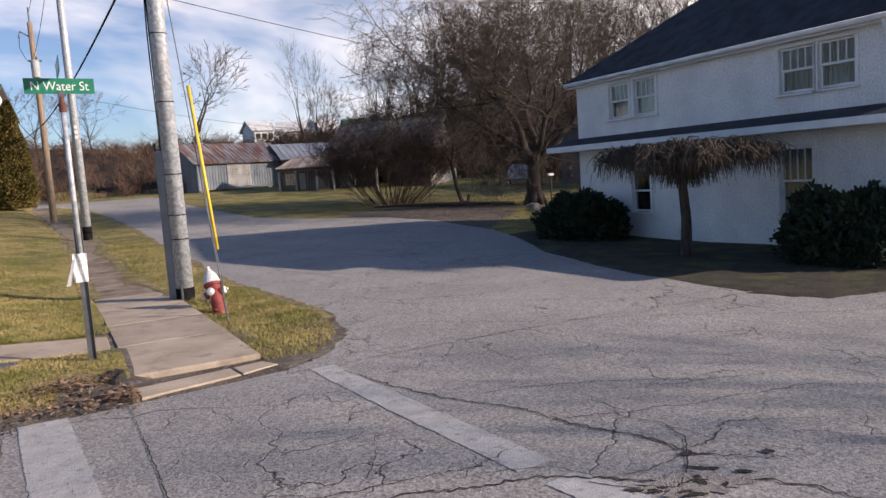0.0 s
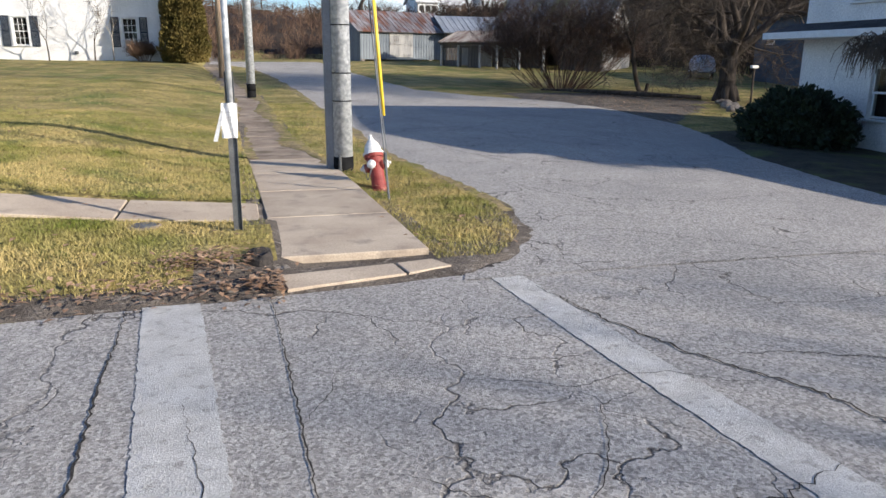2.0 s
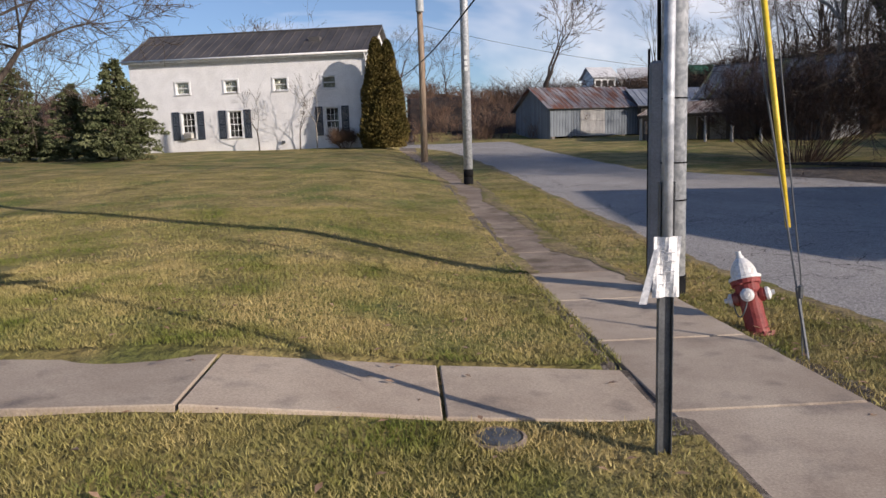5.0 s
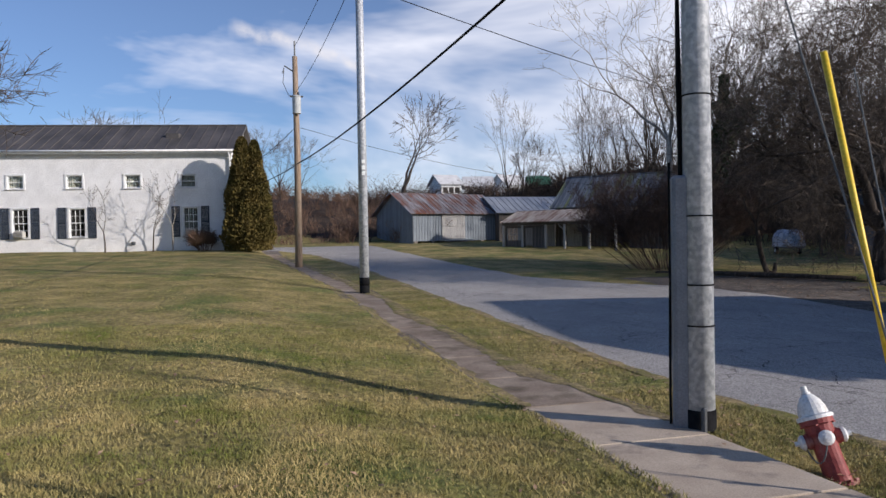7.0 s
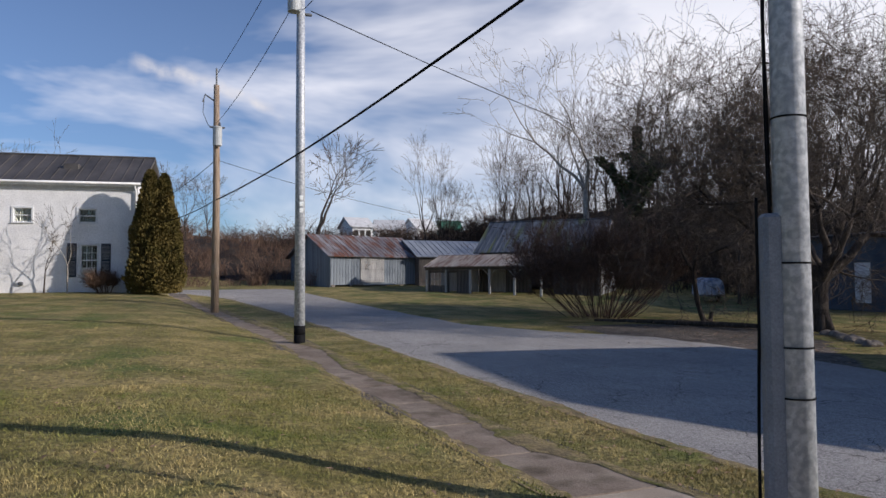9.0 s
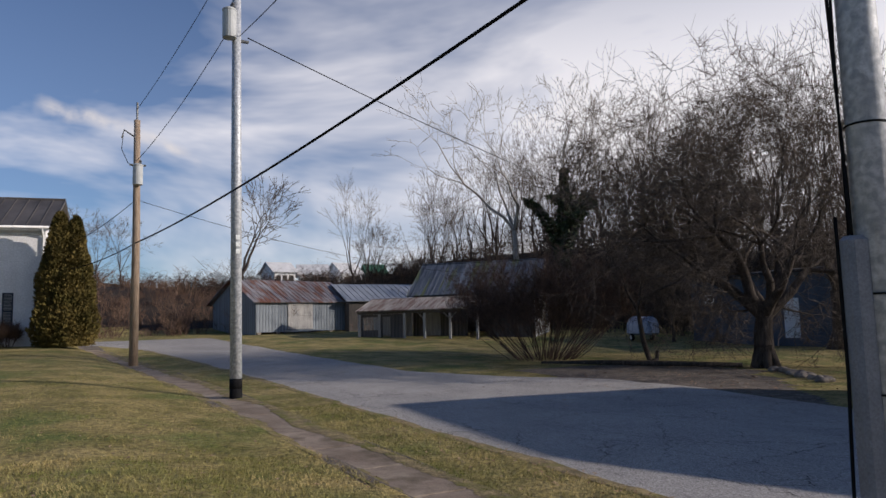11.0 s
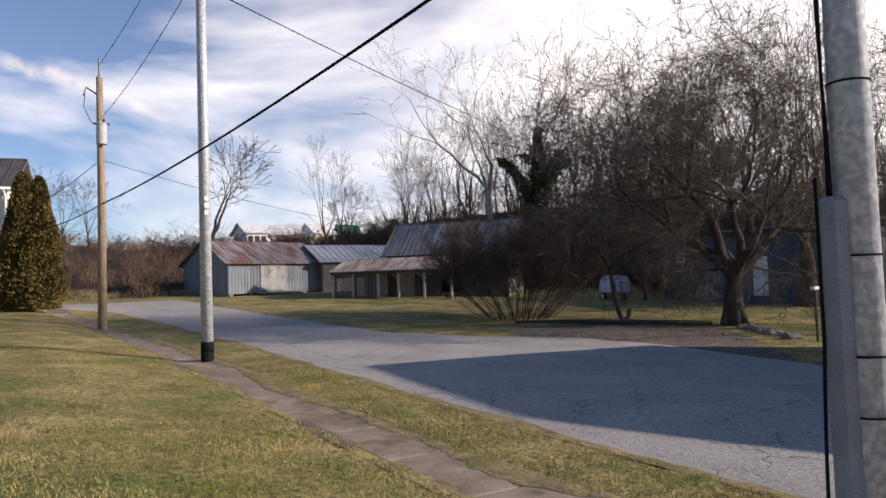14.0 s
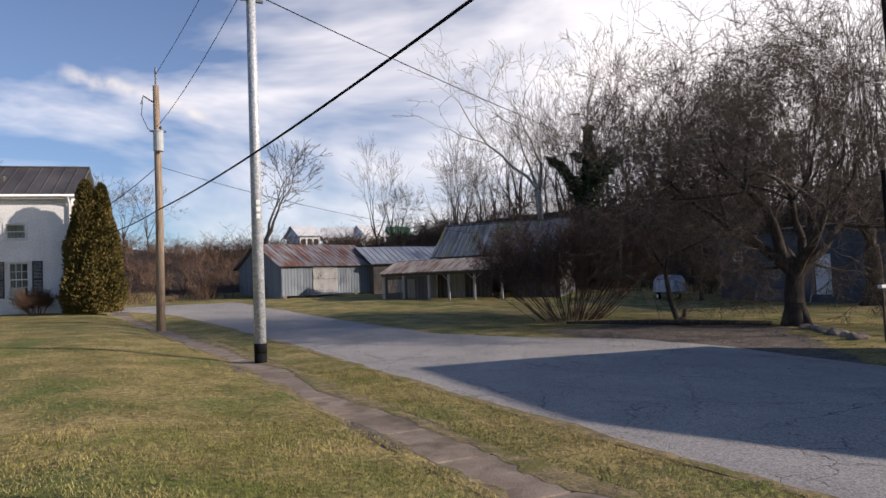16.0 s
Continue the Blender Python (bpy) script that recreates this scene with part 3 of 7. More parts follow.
road = thing("road", (0, 0, 0), "cracked grey asphalt street meeting a side street", "road", kind="structure")
xs_r = [-300, -120, -60, -30, -15, -8, -5] + [round(-4 + 0.4 * i, 2) for i in range(46)] + [16, 20, 30, 60, 120, 300]
part("cross_street", strip_sheet([((x, CROSS_SOUTH), (x, cross_north(x) + (0.04 * noise.noise((x * 2.0, 5.0, 0)) if -20 < x < 30 else 0))) for x in xs_r], 36, ASPHALT, "cross_street"), ASPHALT, road, smooth=True)
ys_r = [6.75, 6.95, 7.1, 7.2, 7.35, 7.5, 7.7, 8.0, 8.3, 8.6, 9.0, 9.4] + [10 + 0.5 * i for i in range(60)] + [40 + i for i in range(18)]


def water_row(y):
    w = 0.05 * noise.noise((y * 1.4, 1.0, 0)) + 0.03 * noise.noise((y * 5.0, 2.0, 0))
    return (lerp_table(WATER_LEFT, y) + w, y), (lerp_table(WATER_RIGHT, y) + 2.5 * w, y)


part("water_street", strip_sheet([water_row(y) for y in ys_r], 24, ASPHALT, "water_street", 0.006), ASPHALT, road, smooth=True)


def ribbon(pts, widths, lift, wob, seed, sub=6):
    """A jagged thin strip along a line on the road."""
    rnd = random.Random(seed)
    g = Geo()
    fine = []
    for (p, q), (w0, w1) in zip(zip(pts, pts[1:]), zip(widths, widths[1:])):
        n = max(2, int(math.dist(p, q) * sub))
        for k in range(n):
            u = k / n
            fine.append((p[0] + (q[0] - p[0]) * u, p[1] + (q[1] - p[1]) * u, w0 + (w1 - w0) * u))
    fine.append((*pts[-1], widths[-1]))
    for i, (x, y, w) in enumerate(fine):
        a, b = fine[max(0, i - 1)], fine[min(len(fine) - 1, i + 1)]
        dx, dy = b[0] - a[0], b[1] - a[1]
        d = math.hypot(dx, dy) or 1
        nx, ny = -dy / d, dx / d
        o = rnd.uniform(-wob, wob)
        ww = w * (rnd.uniform(0.6, 1.4) if wob else rnd.uniform(0.93, 1.03))
        for s in (-1, 1):
            px, py = x + nx * (o + s * ww / 2), y + ny * (o + s * ww / 2)
            g.v.append((px, py, grade(px, py) + lift + 0.008 * noise.noise((px * 0.6, py * 0.6, 3.0))))
        if i:
            g.f.append((2 * i - 2, 2 * i - 1, 2 * i + 1, 2 * i))
            g.m.append(0)
    return g


def crack(pts, w=0.02, seed=1, wob=0.03):
    part("crack", ribbon(pts, [w * 0.12] + [w * 0.36] * (len(pts) - 2) + [w * 0.12], 0.0065, wob * 0.36, seed, sub=26), TAR, road)


# painted lines of the crossing
def paint_line(pts, widths, seed, name="painted_line"):
    part(name, ribbon(pts, widths, 0.004, 0.0, seed, sub=34), PAINT_LINE, road, "worn white painted line")


paint_line([(0.26, 7.0), (0.42, 5.2), (0.61, 3.0), (0.80, 0.9), (0.98, -1.0)], [0.36, 0.37, 0.37, 0.38, 0.38], 1)
paint_line([(2.60, 7.05), (2.75, 5.05), (2.90, 3.66)], [0.25, 0.27, 0.27], 2)
paint_line([(2.93, 3.45), (3.02, 2.86)], [0.27, 0.28], 3)
paint_line([(3.05, 2.7), (3.12, 2.1), (3.25, 0.2)], [0.22, 0.27, 0.28], 4)
crack([(0.90, 7.1), (0.95, 5.6), (0.97, 4.3), (0.99, 3.3), (1.0, 2.2), (1.05, 0.8), (1.1, -1)], 0.022, 11, 0.02)
crack([(0.02, 7.0), (0.05, 5.4), (0.12, 3.8), (0.18, 2.4), (0.3, 0.5)], 0.03, 12, 0.03)
crack([(2.15, 6.93), (2.45, 6.99), (2.68, 7.14), (2.86, 7.36), (2.98, 7.6)], 0.20, 10, 0.10)
crack([(0.45, 5.2), (0.60, 4.2), (0.72, 3.5), (0.78, 2.6), (0.86, 1.6)], 0.014, 13, 0.03)
crack([(1.0, 3.32), (1.25, 3.4), (1.5, 3.52), (1.8, 3.75), (2.1, 3.78), (2.45, 3.62), (2.8, 3.55), (3.2, 3.2), (3.5, 2.9)], 0.045, 14, 0.06)
crack([(1.3, 4.35), (1.7, 4.0), (2.1, 3.95), (2.6, 3.85), (3.0, 4.0)], 0.025, 15, 0.06)
crack([(2.75, 6.5), (2.9, 5.7), (3.1, 5.1), (3.4, 4.6), (3.5, 4.1), (3.7, 3.6), (3.75, 3.2), (4.1, 2.9)], 0.045, 16, 0.06)
crack([(3.1, 5.1), (3.7, 5.0), (4.3, 4.7), (5.0, 4.2), (5.8, 3.9)], 0.025, 17, 0.06)
crack([(2.2, 2.9), (2.6, 2.75), (3.0, 2.5), (3.3, 2.2), (3.4, 1.7)], 0.04, 18, 0.06)
crack([(3.0, 3.3), (3.25, 3.0), (3.6, 2.95), (3.9, 2.6), (4.0, 2.1)], 0.05, 19, 0.07)
crack([(3.5, 3.4), (3.9, 3.3), (4.3, 3.5), (4.8, 3.2)], 0.03, 20, 0.06)
crack([(2.9, 8.2), (4.2, 8.0), (5.2, 7.0), (6.4, 6.4), (8.0, 5.3), (10, 4.6)], 0.025, 21, 0.08)
crack([(4.0, 11.0), (4.6, 9.2), (5.6, 8.6), (7.0, 7.4), (8.6, 6.6)], 0.02, 22, 0.08)
crack([(4.35, 15.8), (4.3, 15.2), (4.9, 14.8), (5.6, 15.4), (6.4, 14.9)], 0.04, 23, 0.07)
crack([(5.0, 20.5), (6.0, 17.6), (6.7, 15.6), (7.6, 12.6), (8.3, 10.4)], 0.035, 24, 0.1)
crack([(4.2, 19.5), (4.9, 17.8), (5.4, 16.2), (5.6, 15.4)], 0.025, 25, 0.08)
crack([(5.5, 24), (6.4, 21.5), (7.4, 18.8), (8.8, 16.2), (9.2, 14)], 0.03, 26, 0.1)
crack([(5.3, 12.5), (5.0, 13.6), (5.6, 14.3), (6.6, 13.6), (6.3, 12.6), (5.3, 12.5)], 0.03, 27, 0.07)
for k in range(26):
    rr = random.Random(100 + k)
    px, py = rr.uniform(1.0, 7.0), rr.uniform(0.4, 6.2)
    ang, pts = rr.uniform(0, 6.28), [(px, py)]
    for _ in range(rr.randint(3, 6)):
        ang += rr.uniform(-0.9, 0.9)
        px, py = px + 0.28 * math.cos(ang), py + 0.28 * math.sin(ang)
        pts.append((px, py))
    crack(pts, rr.uniform(0.010, 0.022), 200 + k, 0.03)


def blob(cx, cy, rx, ry, seed, lift, n=22, rot=0.0):
    rnd = random.Random(seed)
    g = Geo()
    g.v.append((cx, cy, grade(cx, cy) + lift))
    for k in range(n):
        a = 2 * math.pi * k / n
        r = rnd.uniform(0.6, 1.2)
        x, y = rx * r * math.cos(a), ry * r * math.sin(a)
        x, y = cx + x * math.cos(rot) - y * math.sin(rot), cy + x * math.sin(rot) + y * math.cos(rot)
        g.v.append((x, y, grade(x, y) + lift + 0.008 * noise.noise((x * 0.6, y * 0.6, 3.0))))
    for k in range(n):
        g.f.append((0, k + 1, (k + 1) % n + 1))
        g.m.append(0)
    return g


PATCH = mat("worn_base_course", (0.25, 0.22, 0.20), (0.36, 0.33, 0.30), scale=14, rough=0.95, bump=0.8, fine=80)
part("pothole", blob(1.22, 3.47, 0.22, 0.075, 5, 0.0090, rot=0.12), PATCH, road, "shallow worn-out hollow in the asphalt")
part("pothole", blob(1.235, 3.485, 0.27, 0.11, 8, 0.0072, n=34, rot=0.14), TAR, road, "dark crumbled rim")
part("pothole", blob(3.44, 2.96, 0.30, 0.15, 6, 0.0070, n=40, rot=-0.4), PATCH, road, "worn pothole with a broken rim")
for k in range(16):
    rr = random.Random(300 + k)
    cx, cy = 3.47 + rr.gauss(0, 0.24), 2.94 + rr.gauss(0, 0.13)
    part("pothole", blob(cx, cy, rr.uniform(0.03, 0.09), rr.uniform(0.012, 0.035), 300 + k, 0.0085, n=12, rot=rr.uniform(-1.2, 0.6)), TAR, road, "dark crumbled hollow")


def slab_mesh(pts, z_fn, thick, name, inset=0.006):
    """A concrete slab with eased top edges over a four-cornered plan."""
    g = Geo()
    cx, cy = sum(p[0] for p in pts) / 4, sum(p[1] for p in pts) / 4
    low = [(x, y, z_fn(x, y) - thick) for x, y in pts]
    mid = [(x, y, z_fn(x, y) - 0.007) for x, y in pts]
    top = []
    for x, y in pts:
        d = math.hypot(x - cx, y - cy)
        top.append((x + (cx - x) / d * 0.010, y + (cy - y) / d * 0.010, z_fn(x, y)))
    g.add(low + mid + top, [(8, 9, 10, 11)] + [(i, (i + 1) % 4, 4 + (i + 1) % 4, 4 + i) for i in range(4)] + [(4 + i, 4 + (i + 1) % 4, 8 + (i + 1) % 4, 8 + i) for i in range(4)])
    return g


sidewalk = thing("sidewalk", (0, 0, 0), "worn concrete sidewalk slabs along the street edge", "sidewalk", kind="structure")


def walk_z(x, y):
    return grade(x, y) + 0.06 - 0.02 * ss(10, 14, y)


y0, rnd = 7.5, random.Random(4)
while y0 < 46:
    y1 = y0 + (1.52 if y0 < 20 else 2.2)
    j = 0.012
    pts = [(lerp_table(WALK_LEFT, y0 + j), y0 + j), (lerp_table(WALK_RIGHT, y0 + j), y0 + j), (lerp_table(WALK_RIGHT, y1 - j), y1 - j), (lerp_table(WALK_LEFT, y1 - j), y1 - j)]
    dz = rnd.uniform(-0.002, 0.002)
    part("slab", slab_mesh(pts, lambda x, y, dz=dz: walk_z(x, y) + dz, 0.14, "slab"), CONCRETE if y0 < 12.5 else DIRTY_CONCRETE, sidewalk)
    y0 = y1

side_path = thing("side_walk_path", (0, 0, 0), "pale concrete walk of joined slabs across the lawn corner", "sidewalk", kind="structure")
x0 = 0.93
for k in range(16):
    x1 = x0 - (1.28 if k == 0 else 1.465)
    pts = [(x1 + 0.012, 8.86), (x0 - 0.012, 8.86), (x0 - 0.012, 9.8), (x1 + 0.012, 9.8)]
    part("slab", slab_mesh(pts, lambda x, y: max(lawn(x, 9.3) - 0.012, walk_z(1.0, 9.3)) if x < 0.9 else walk_z(1.0, 9.3), 0.14, "slab"), CONCRETE, side_path)
    x0 = x1

kerb = thing("kerb_apron", (0, 0, 0), "low broken concrete kerb strip at the foot of the sidewalk", "kerb", kind="structure")
for a, b, c, d in (((1.03, 6.76), (1.9, 6.93), (1.86, 7.2), (0.99, 7.09)), ((1.92, 6.935), (2.28, 7.05), (2.18, 7.26), (1.88, 7.205))):
    part("kerb_stone", slab_mesh([a, b, c, d], lambda x, y: 0.024 + 0.02 * (y - 6.4), 0.2, "kerb_stone"), CONCRETE, kerb)

# ---------------------------------------------------------------- buildings
def wall_geo(u0, u1, z0, z1, t, holes):
    """A wall in the plane y = 0 (outside at -t/2), with rectangular holes (u0, u1, z0, z1) through it."""
    us = sorted({u0, u1, *(h[0] for h in holes), *(h[1] for h in holes)})
    zs = sorted({z0, z1, *(h[2] for h in holes), *(h[3] for h in holes)})
    g = Geo()

    def open_at(i, j):
        if not (0 <= i < len(us) - 1 and 0 <= j < len(zs) - 1):
            return True
        cu, cz = (us[i] + us[i + 1]) / 2, (zs[j] + zs[j + 1]) / 2
        return any(h[0] < cu < h[1] and h[2] < cz < h[3] for h in holes)
    for i in range(len(us) - 1):
        for j in range(len(zs) - 1):
            if open_at(i, j):
                continue
            a, b, c, d = us[i], us[i + 1], zs[j], zs[j + 1]
            g.add([(a, 0, c), (b, 0, c), (b, 0, d), (a, 0, d)], [(0, 1, 2, 3)])
            g.add([(a, t, c), (b, t, c), (b, t, d), (a, t, d)], [(3, 2, 1, 0)])
            for di, dj, q in ((-1, 0, [(a, 0, c), (a, 0, d), (a, t, d), (a, t, c)]), (1, 0, [(b, 0, d), (b, 0, c), (b, t, c), (b, t, d)]),
                              (0, -1, [(b, 0, c), (a, 0, c), (a, t, c), (b, t, c)]), (0, 1, [(a, 0, d), (b, 0, d), (b, t, d), (a, t, d)])):
                if open_at(i + di, j + dj):
                    g.add(q, [(0, 1, 2, 3)])
    return g


def put(geo, m):
    geo.v = [tuple(m @ Vector(p)) for p in geo.v]
    return geo


def side(x, y, rz):
    """Where a wall lies: its u = 0 end and the turn that takes u to the wall's run; outside is on its right hand."""
    return pose(x, y, 0, 0, 0, rz)


def window(house, m, u, z0, z1, w, upper=(1, 1), lower=(1, 1), trim=0.09, dark=False, curtain_or_dim_sheet=True, sill=True):
    """A sash window in a wall at m: window > window_frame, sashes, panes, sill, curtain_or_dim_sheet. upper, lower:
    panes across and down.
    """
    win = thing("window", (0, 0, 0), "", "")
    win.parent = house
    win.matrix_basis = m @ pose(u, 0, 0)
    h = w / 2
    g = Geo()
    g.box((-h - trim, -0.035, z0 - 0.02), (-h, 0.10, z1), 0.008)
    g.box((h, -0.035, z0 - 0.02), (h + trim, 0.10, z1), 0.008)
    g.box((-h - trim, -0.04, z1 + 0.001), (h + trim, 0.10, z1 + trim), 0.008)
    part("window_frame", g, TRIM, win, "white window frame")
    if sill:
        part("sill", Geo().box((-h - trim - 0.03, -0.07, z0 - 0.07), (h + trim + 0.03, 0.10, z0 - 0.022), 0.008), TRIM, win)
    zm = (z0 + z1) / 2
    for name, a, b, yy, (na, nd) in (("upper_sash", zm - 0.02, z1, 0.045, upper), ("lower_sash", z0, zm + 0.02, 0.075, lower)):
        s = Geo()
        e = 0.045
        s.box((-h + 0.001, yy, a), (-h + e, yy + 0.03, b), 0.004)
        s.box((h - e, yy, a), (h - 0.001, yy + 0.03, b), 0.004)
        s.box((-h + e, yy, a), (h - e, yy + 0.03, a + e), 0.004)
        s.box((-h + e, yy, b - e), (h - e, yy + 0.03, b), 0.004)
        for k in range(1, na):
            x = -h + e + (w - 2 * e) * k / na
            s.box((x - 0.011, yy + 0.004, a + e), (x + 0.011, yy + 0.026, b - e))
        for k in range(1, nd):
            z = a + e + (b - a - 2 * e) * k / nd
            s.box((-h + e, yy + 0.005, z - 0.011), (h - e, yy + 0.025, z + 0.011))
        so = part(name, s, TRIM, win)
        po = part("pane", Geo().box((-h + e, yy + 0.012, a + e), (h - e, yy + 0.018, b - e)), GLASS, so)
        po.visible_shadow = False
    # dark: the sheet is near-black, painting the gloom of the room, not cloth
    if curtain_or_dim_sheet:
        c = Geo()
        n = 22
        for k in range(n + 1):
            x = -h + w * k / n
            y = 0.20 + 0.018 * math.sin(k * 1.9) + 0.012 * math.sin(k * 0.7)
            c.v += [(x, y, z0 + 0.01), (x, y, z1 - 0.01)]
            if k:
                c.f.append((2 * k - 2, 2 * k, 2 * k + 1, 2 * k - 1))
                c.m.append(0)
        part("curtain_or_dim_sheet", c, INTERIOR if dark else CURTAIN, win)
    return win


def shutter(house, m, u, z0, z1, w=0.42):
    sh = Geo()
    sh.box((u - w / 2, -0.05, z0), (u - w / 2 + 0.05, -0.008, z1), 0.004)
    sh.box((u + w / 2 - 0.05, -0.05, z0), (u + w / 2, -0.008, z1), 0.004)
    for z in (z0, (z0 + z1) / 2 - 0.03, z1 - 0.06):
        sh.box((u - w / 2 + 0.05, -0.05, z), (u + w / 2 - 0.05, -0.008, z + 0.06), 0.004)
    n = int((z1 - z0) / 0.06)
    for k in range(n):
        z = z0 + (z1 - z0) * (k + 0.5) / n
        sh.box((u - w / 2 + 0.05, -0.04, z - 0.024), (u + w / 2 - 0.05, -0.02, z + 0.018))
    ob = part("shutter", put(sh, m), SHUTTER, house, "dark slate-blue louvred shutter")
    return ob


def roof_slab(poly, t):
    """A roof plane from four corners, with thickness t below it."""
    a, b, c, d = (Vector(p) for p in poly)
    n = (b - a).cross(d - a).normalized()
    if n.z < 0:
        n = -n
    g = Geo()
    vs = [a, b, c, d] + [p - n * t for p in (a, b, c, d)]
    g.add(vs, [(0, 1, 2, 3), (7, 6, 5, 4), (0, 4, 5, 1), (1, 5, 6, 2), (2, 6, 7, 3), (3, 7, 4, 0)])
    return g


def ribs(poly, count, w=0.03, h=0.035):
    """Raised seams on a roof plane, running from the edge a-b to the edge d-c."""
    a, b, c, d = (Vector(p) for p in poly)
    n = (b - a).cross(d - a).normalized()
    if n.z < 0:
        n = -n
    e = (b - a).normalized() * w / 2
    g = Geo()
    for k in range(count + 1):
        u = k / count
        p, q = a.lerp(b, u), d.lerp(c, u)
        vs = [p - e, p + e, q + e, q - e, p - e * 0.5 + n * h, p + e * 0.5 + n * h, q + e * 0.5 + n * h, q - e * 0.5 + n * h]
        g.add(vs, [(4, 5, 6, 7), (0, 1, 5, 4), (2, 3, 7, 6), (1, 2, 6, 5), (3, 0, 4, 7)])
    return g


def gutter_geo(p, q, r=0.06):
    return Geo().tube([p, q], r, 8)


# the long white house across the lawn
def left_house():
    bz = 1.2
    ho = thing("house", (-2.53, 46.1, bz), "long two-storey white painted house with a dark metal roof", "house", rz=170.4)
    L, D, EV, RG = 14.0, 6.4, 5.5, 7.15
    m_front = pose(L, 0, 0, 0, 0, 180)       # local frame: u runs from the far end back to the street corner, outside on +y of the thing
    ups = [2.25, 5.05, 7.95, 10.85]
    lows = [2.15, 7.85, 10.65]
    wall_m = pose(0, 0, 0, 0, 0, 0)
    holes = [(L - u - 0.40, L - u + 0.40, 3.58, 4.26) for u in ups] + [(L - u - 0.40, L - u + 0.40, 1.05, 2.55) for u in lows]
    part("wall", put(wall_geo(0, L, -0.6, EV, 0.28, holes), m_front), WHITE_BRICK, ho)
    part("wall", put(wall_geo(0, D - 0.28, -0.6, EV, 0.28, []), pose(0, -0.28, 0, 0, 0, -90) @ pose(0, 0, 0)), WHITE_BRICK, ho)
    part("wall", put(wall_geo(0, D - 0.28, -0.6, EV, 0.28, []), pose(L, -D, 0, 0, 0, 90)), WHITE_BRICK, ho)
    part("wall", put(wall_geo(0.28, L - 0.28, -0.6, EV, 0.28, []), pose(0, -D, 0, 0, 0, 0)), WHITE_BRICK, ho)
    for x in (0.0, L - 0.28):
        part("gable", Geo().prism([(0, EV), (-D, EV), (-D / 2, RG)], x + 0.001, x + 0.279, axis=0), WHITE_BRICK, ho)
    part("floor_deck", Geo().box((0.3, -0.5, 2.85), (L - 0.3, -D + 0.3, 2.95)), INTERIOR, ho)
    o = 0.28
    for s in (1, -1):
        y_e, y_r = (o, -D / 2) if s > 0 else (-D - o, -D / 2)
        poly = [(-o, y_e, EV + 0.02), (L + o, y_e, EV + 0.02), (L + o, y_r, RG + 0.15), (-o, y_r, RG + 0.15)]
        ro = part("roof", roof_slab(poly, 0.1), METAL_ROOF, ho, "dark standing-seam metal roof")
        part("seam", ribs(poly, 28), METAL_ROOF, ro)
    part("ridge_cap", Geo().tube([(-o, -D / 2, RG + 0.16), (L + o, -D / 2, RG + 0.16)], 0.07, 6), METAL_ROOF, ho)
    part("roof_hatch", Geo().box((3.0, -1.35, EV + 0.78), (3.7, -1.9, EV + 1.12), 0.02), METAL_ROOF, ho)
    part("fascia", Geo().box((-o, o - 0.005, EV - 0.17), (L + o, o + 0.02, EV + 0.0), 0.005), TRIM, ho)
    part("cornice", Geo().box((0.0, 0.003, EV - 0.32), (L, 0.06, EV - 0.09), 0.01), TRIM, ho)
    part("gutter", gutter_geo((-o, o + 0.08, EV - 0.03), (L + o, o + 0.08, EV - 0.03)), TRIM, ho, smooth=True)
    part("downpipe", Geo().tube([(0.1, o + 0.08, EV - 0.05), (0.1, 0.07, EV - 0.4), (0.1, 0.07, -0.1)], 0.045, 8), TRIM, ho, smooth=True)
    for u in ups:
        window(ho, m_front, L - u, 3.60, 4.24, 0.76, (1, 1), (1, 1), trim=0.1)
    for k, u in enumerate(lows):
        w = window(ho, m_front, L - u, 1.07, 2.53, 0.76, (3, 2), (3, 2), trim=0.1, dark=True)
        shutter(ho, m_front, L - u - 0.75, 1.0, 2.6)
        shutter(ho, m_front, L - u + 0.75, 1.0, 2.6)
        if k != 1:
            ac = part("air_conditioner", Geo().box((-0.24, -0.28, 1.08), (0.24, 0.04, 1.40), 0.02), AC, w, "beige window air conditioner")
            gl = Geo()
            for q in range(7):
                gl.box((-0.2, -0.292, 1.12 + 0.037 * q), (0.2, -0.282, 1.137 + 0.037 * q))
            part("grille", gl, GREY_STEEL, ac)
    part("hose_bib", Geo().box((4.95, 0.0, 0.62), (5.15, 0.12, 0.78), 0.02), GREY_STEEL, ho)
    part("utility_box", Geo().box((1.75, 0.0, 0.5), (1.95, 0.14, 0.72), 0.01), AC, ho)
    return ho


left_house()


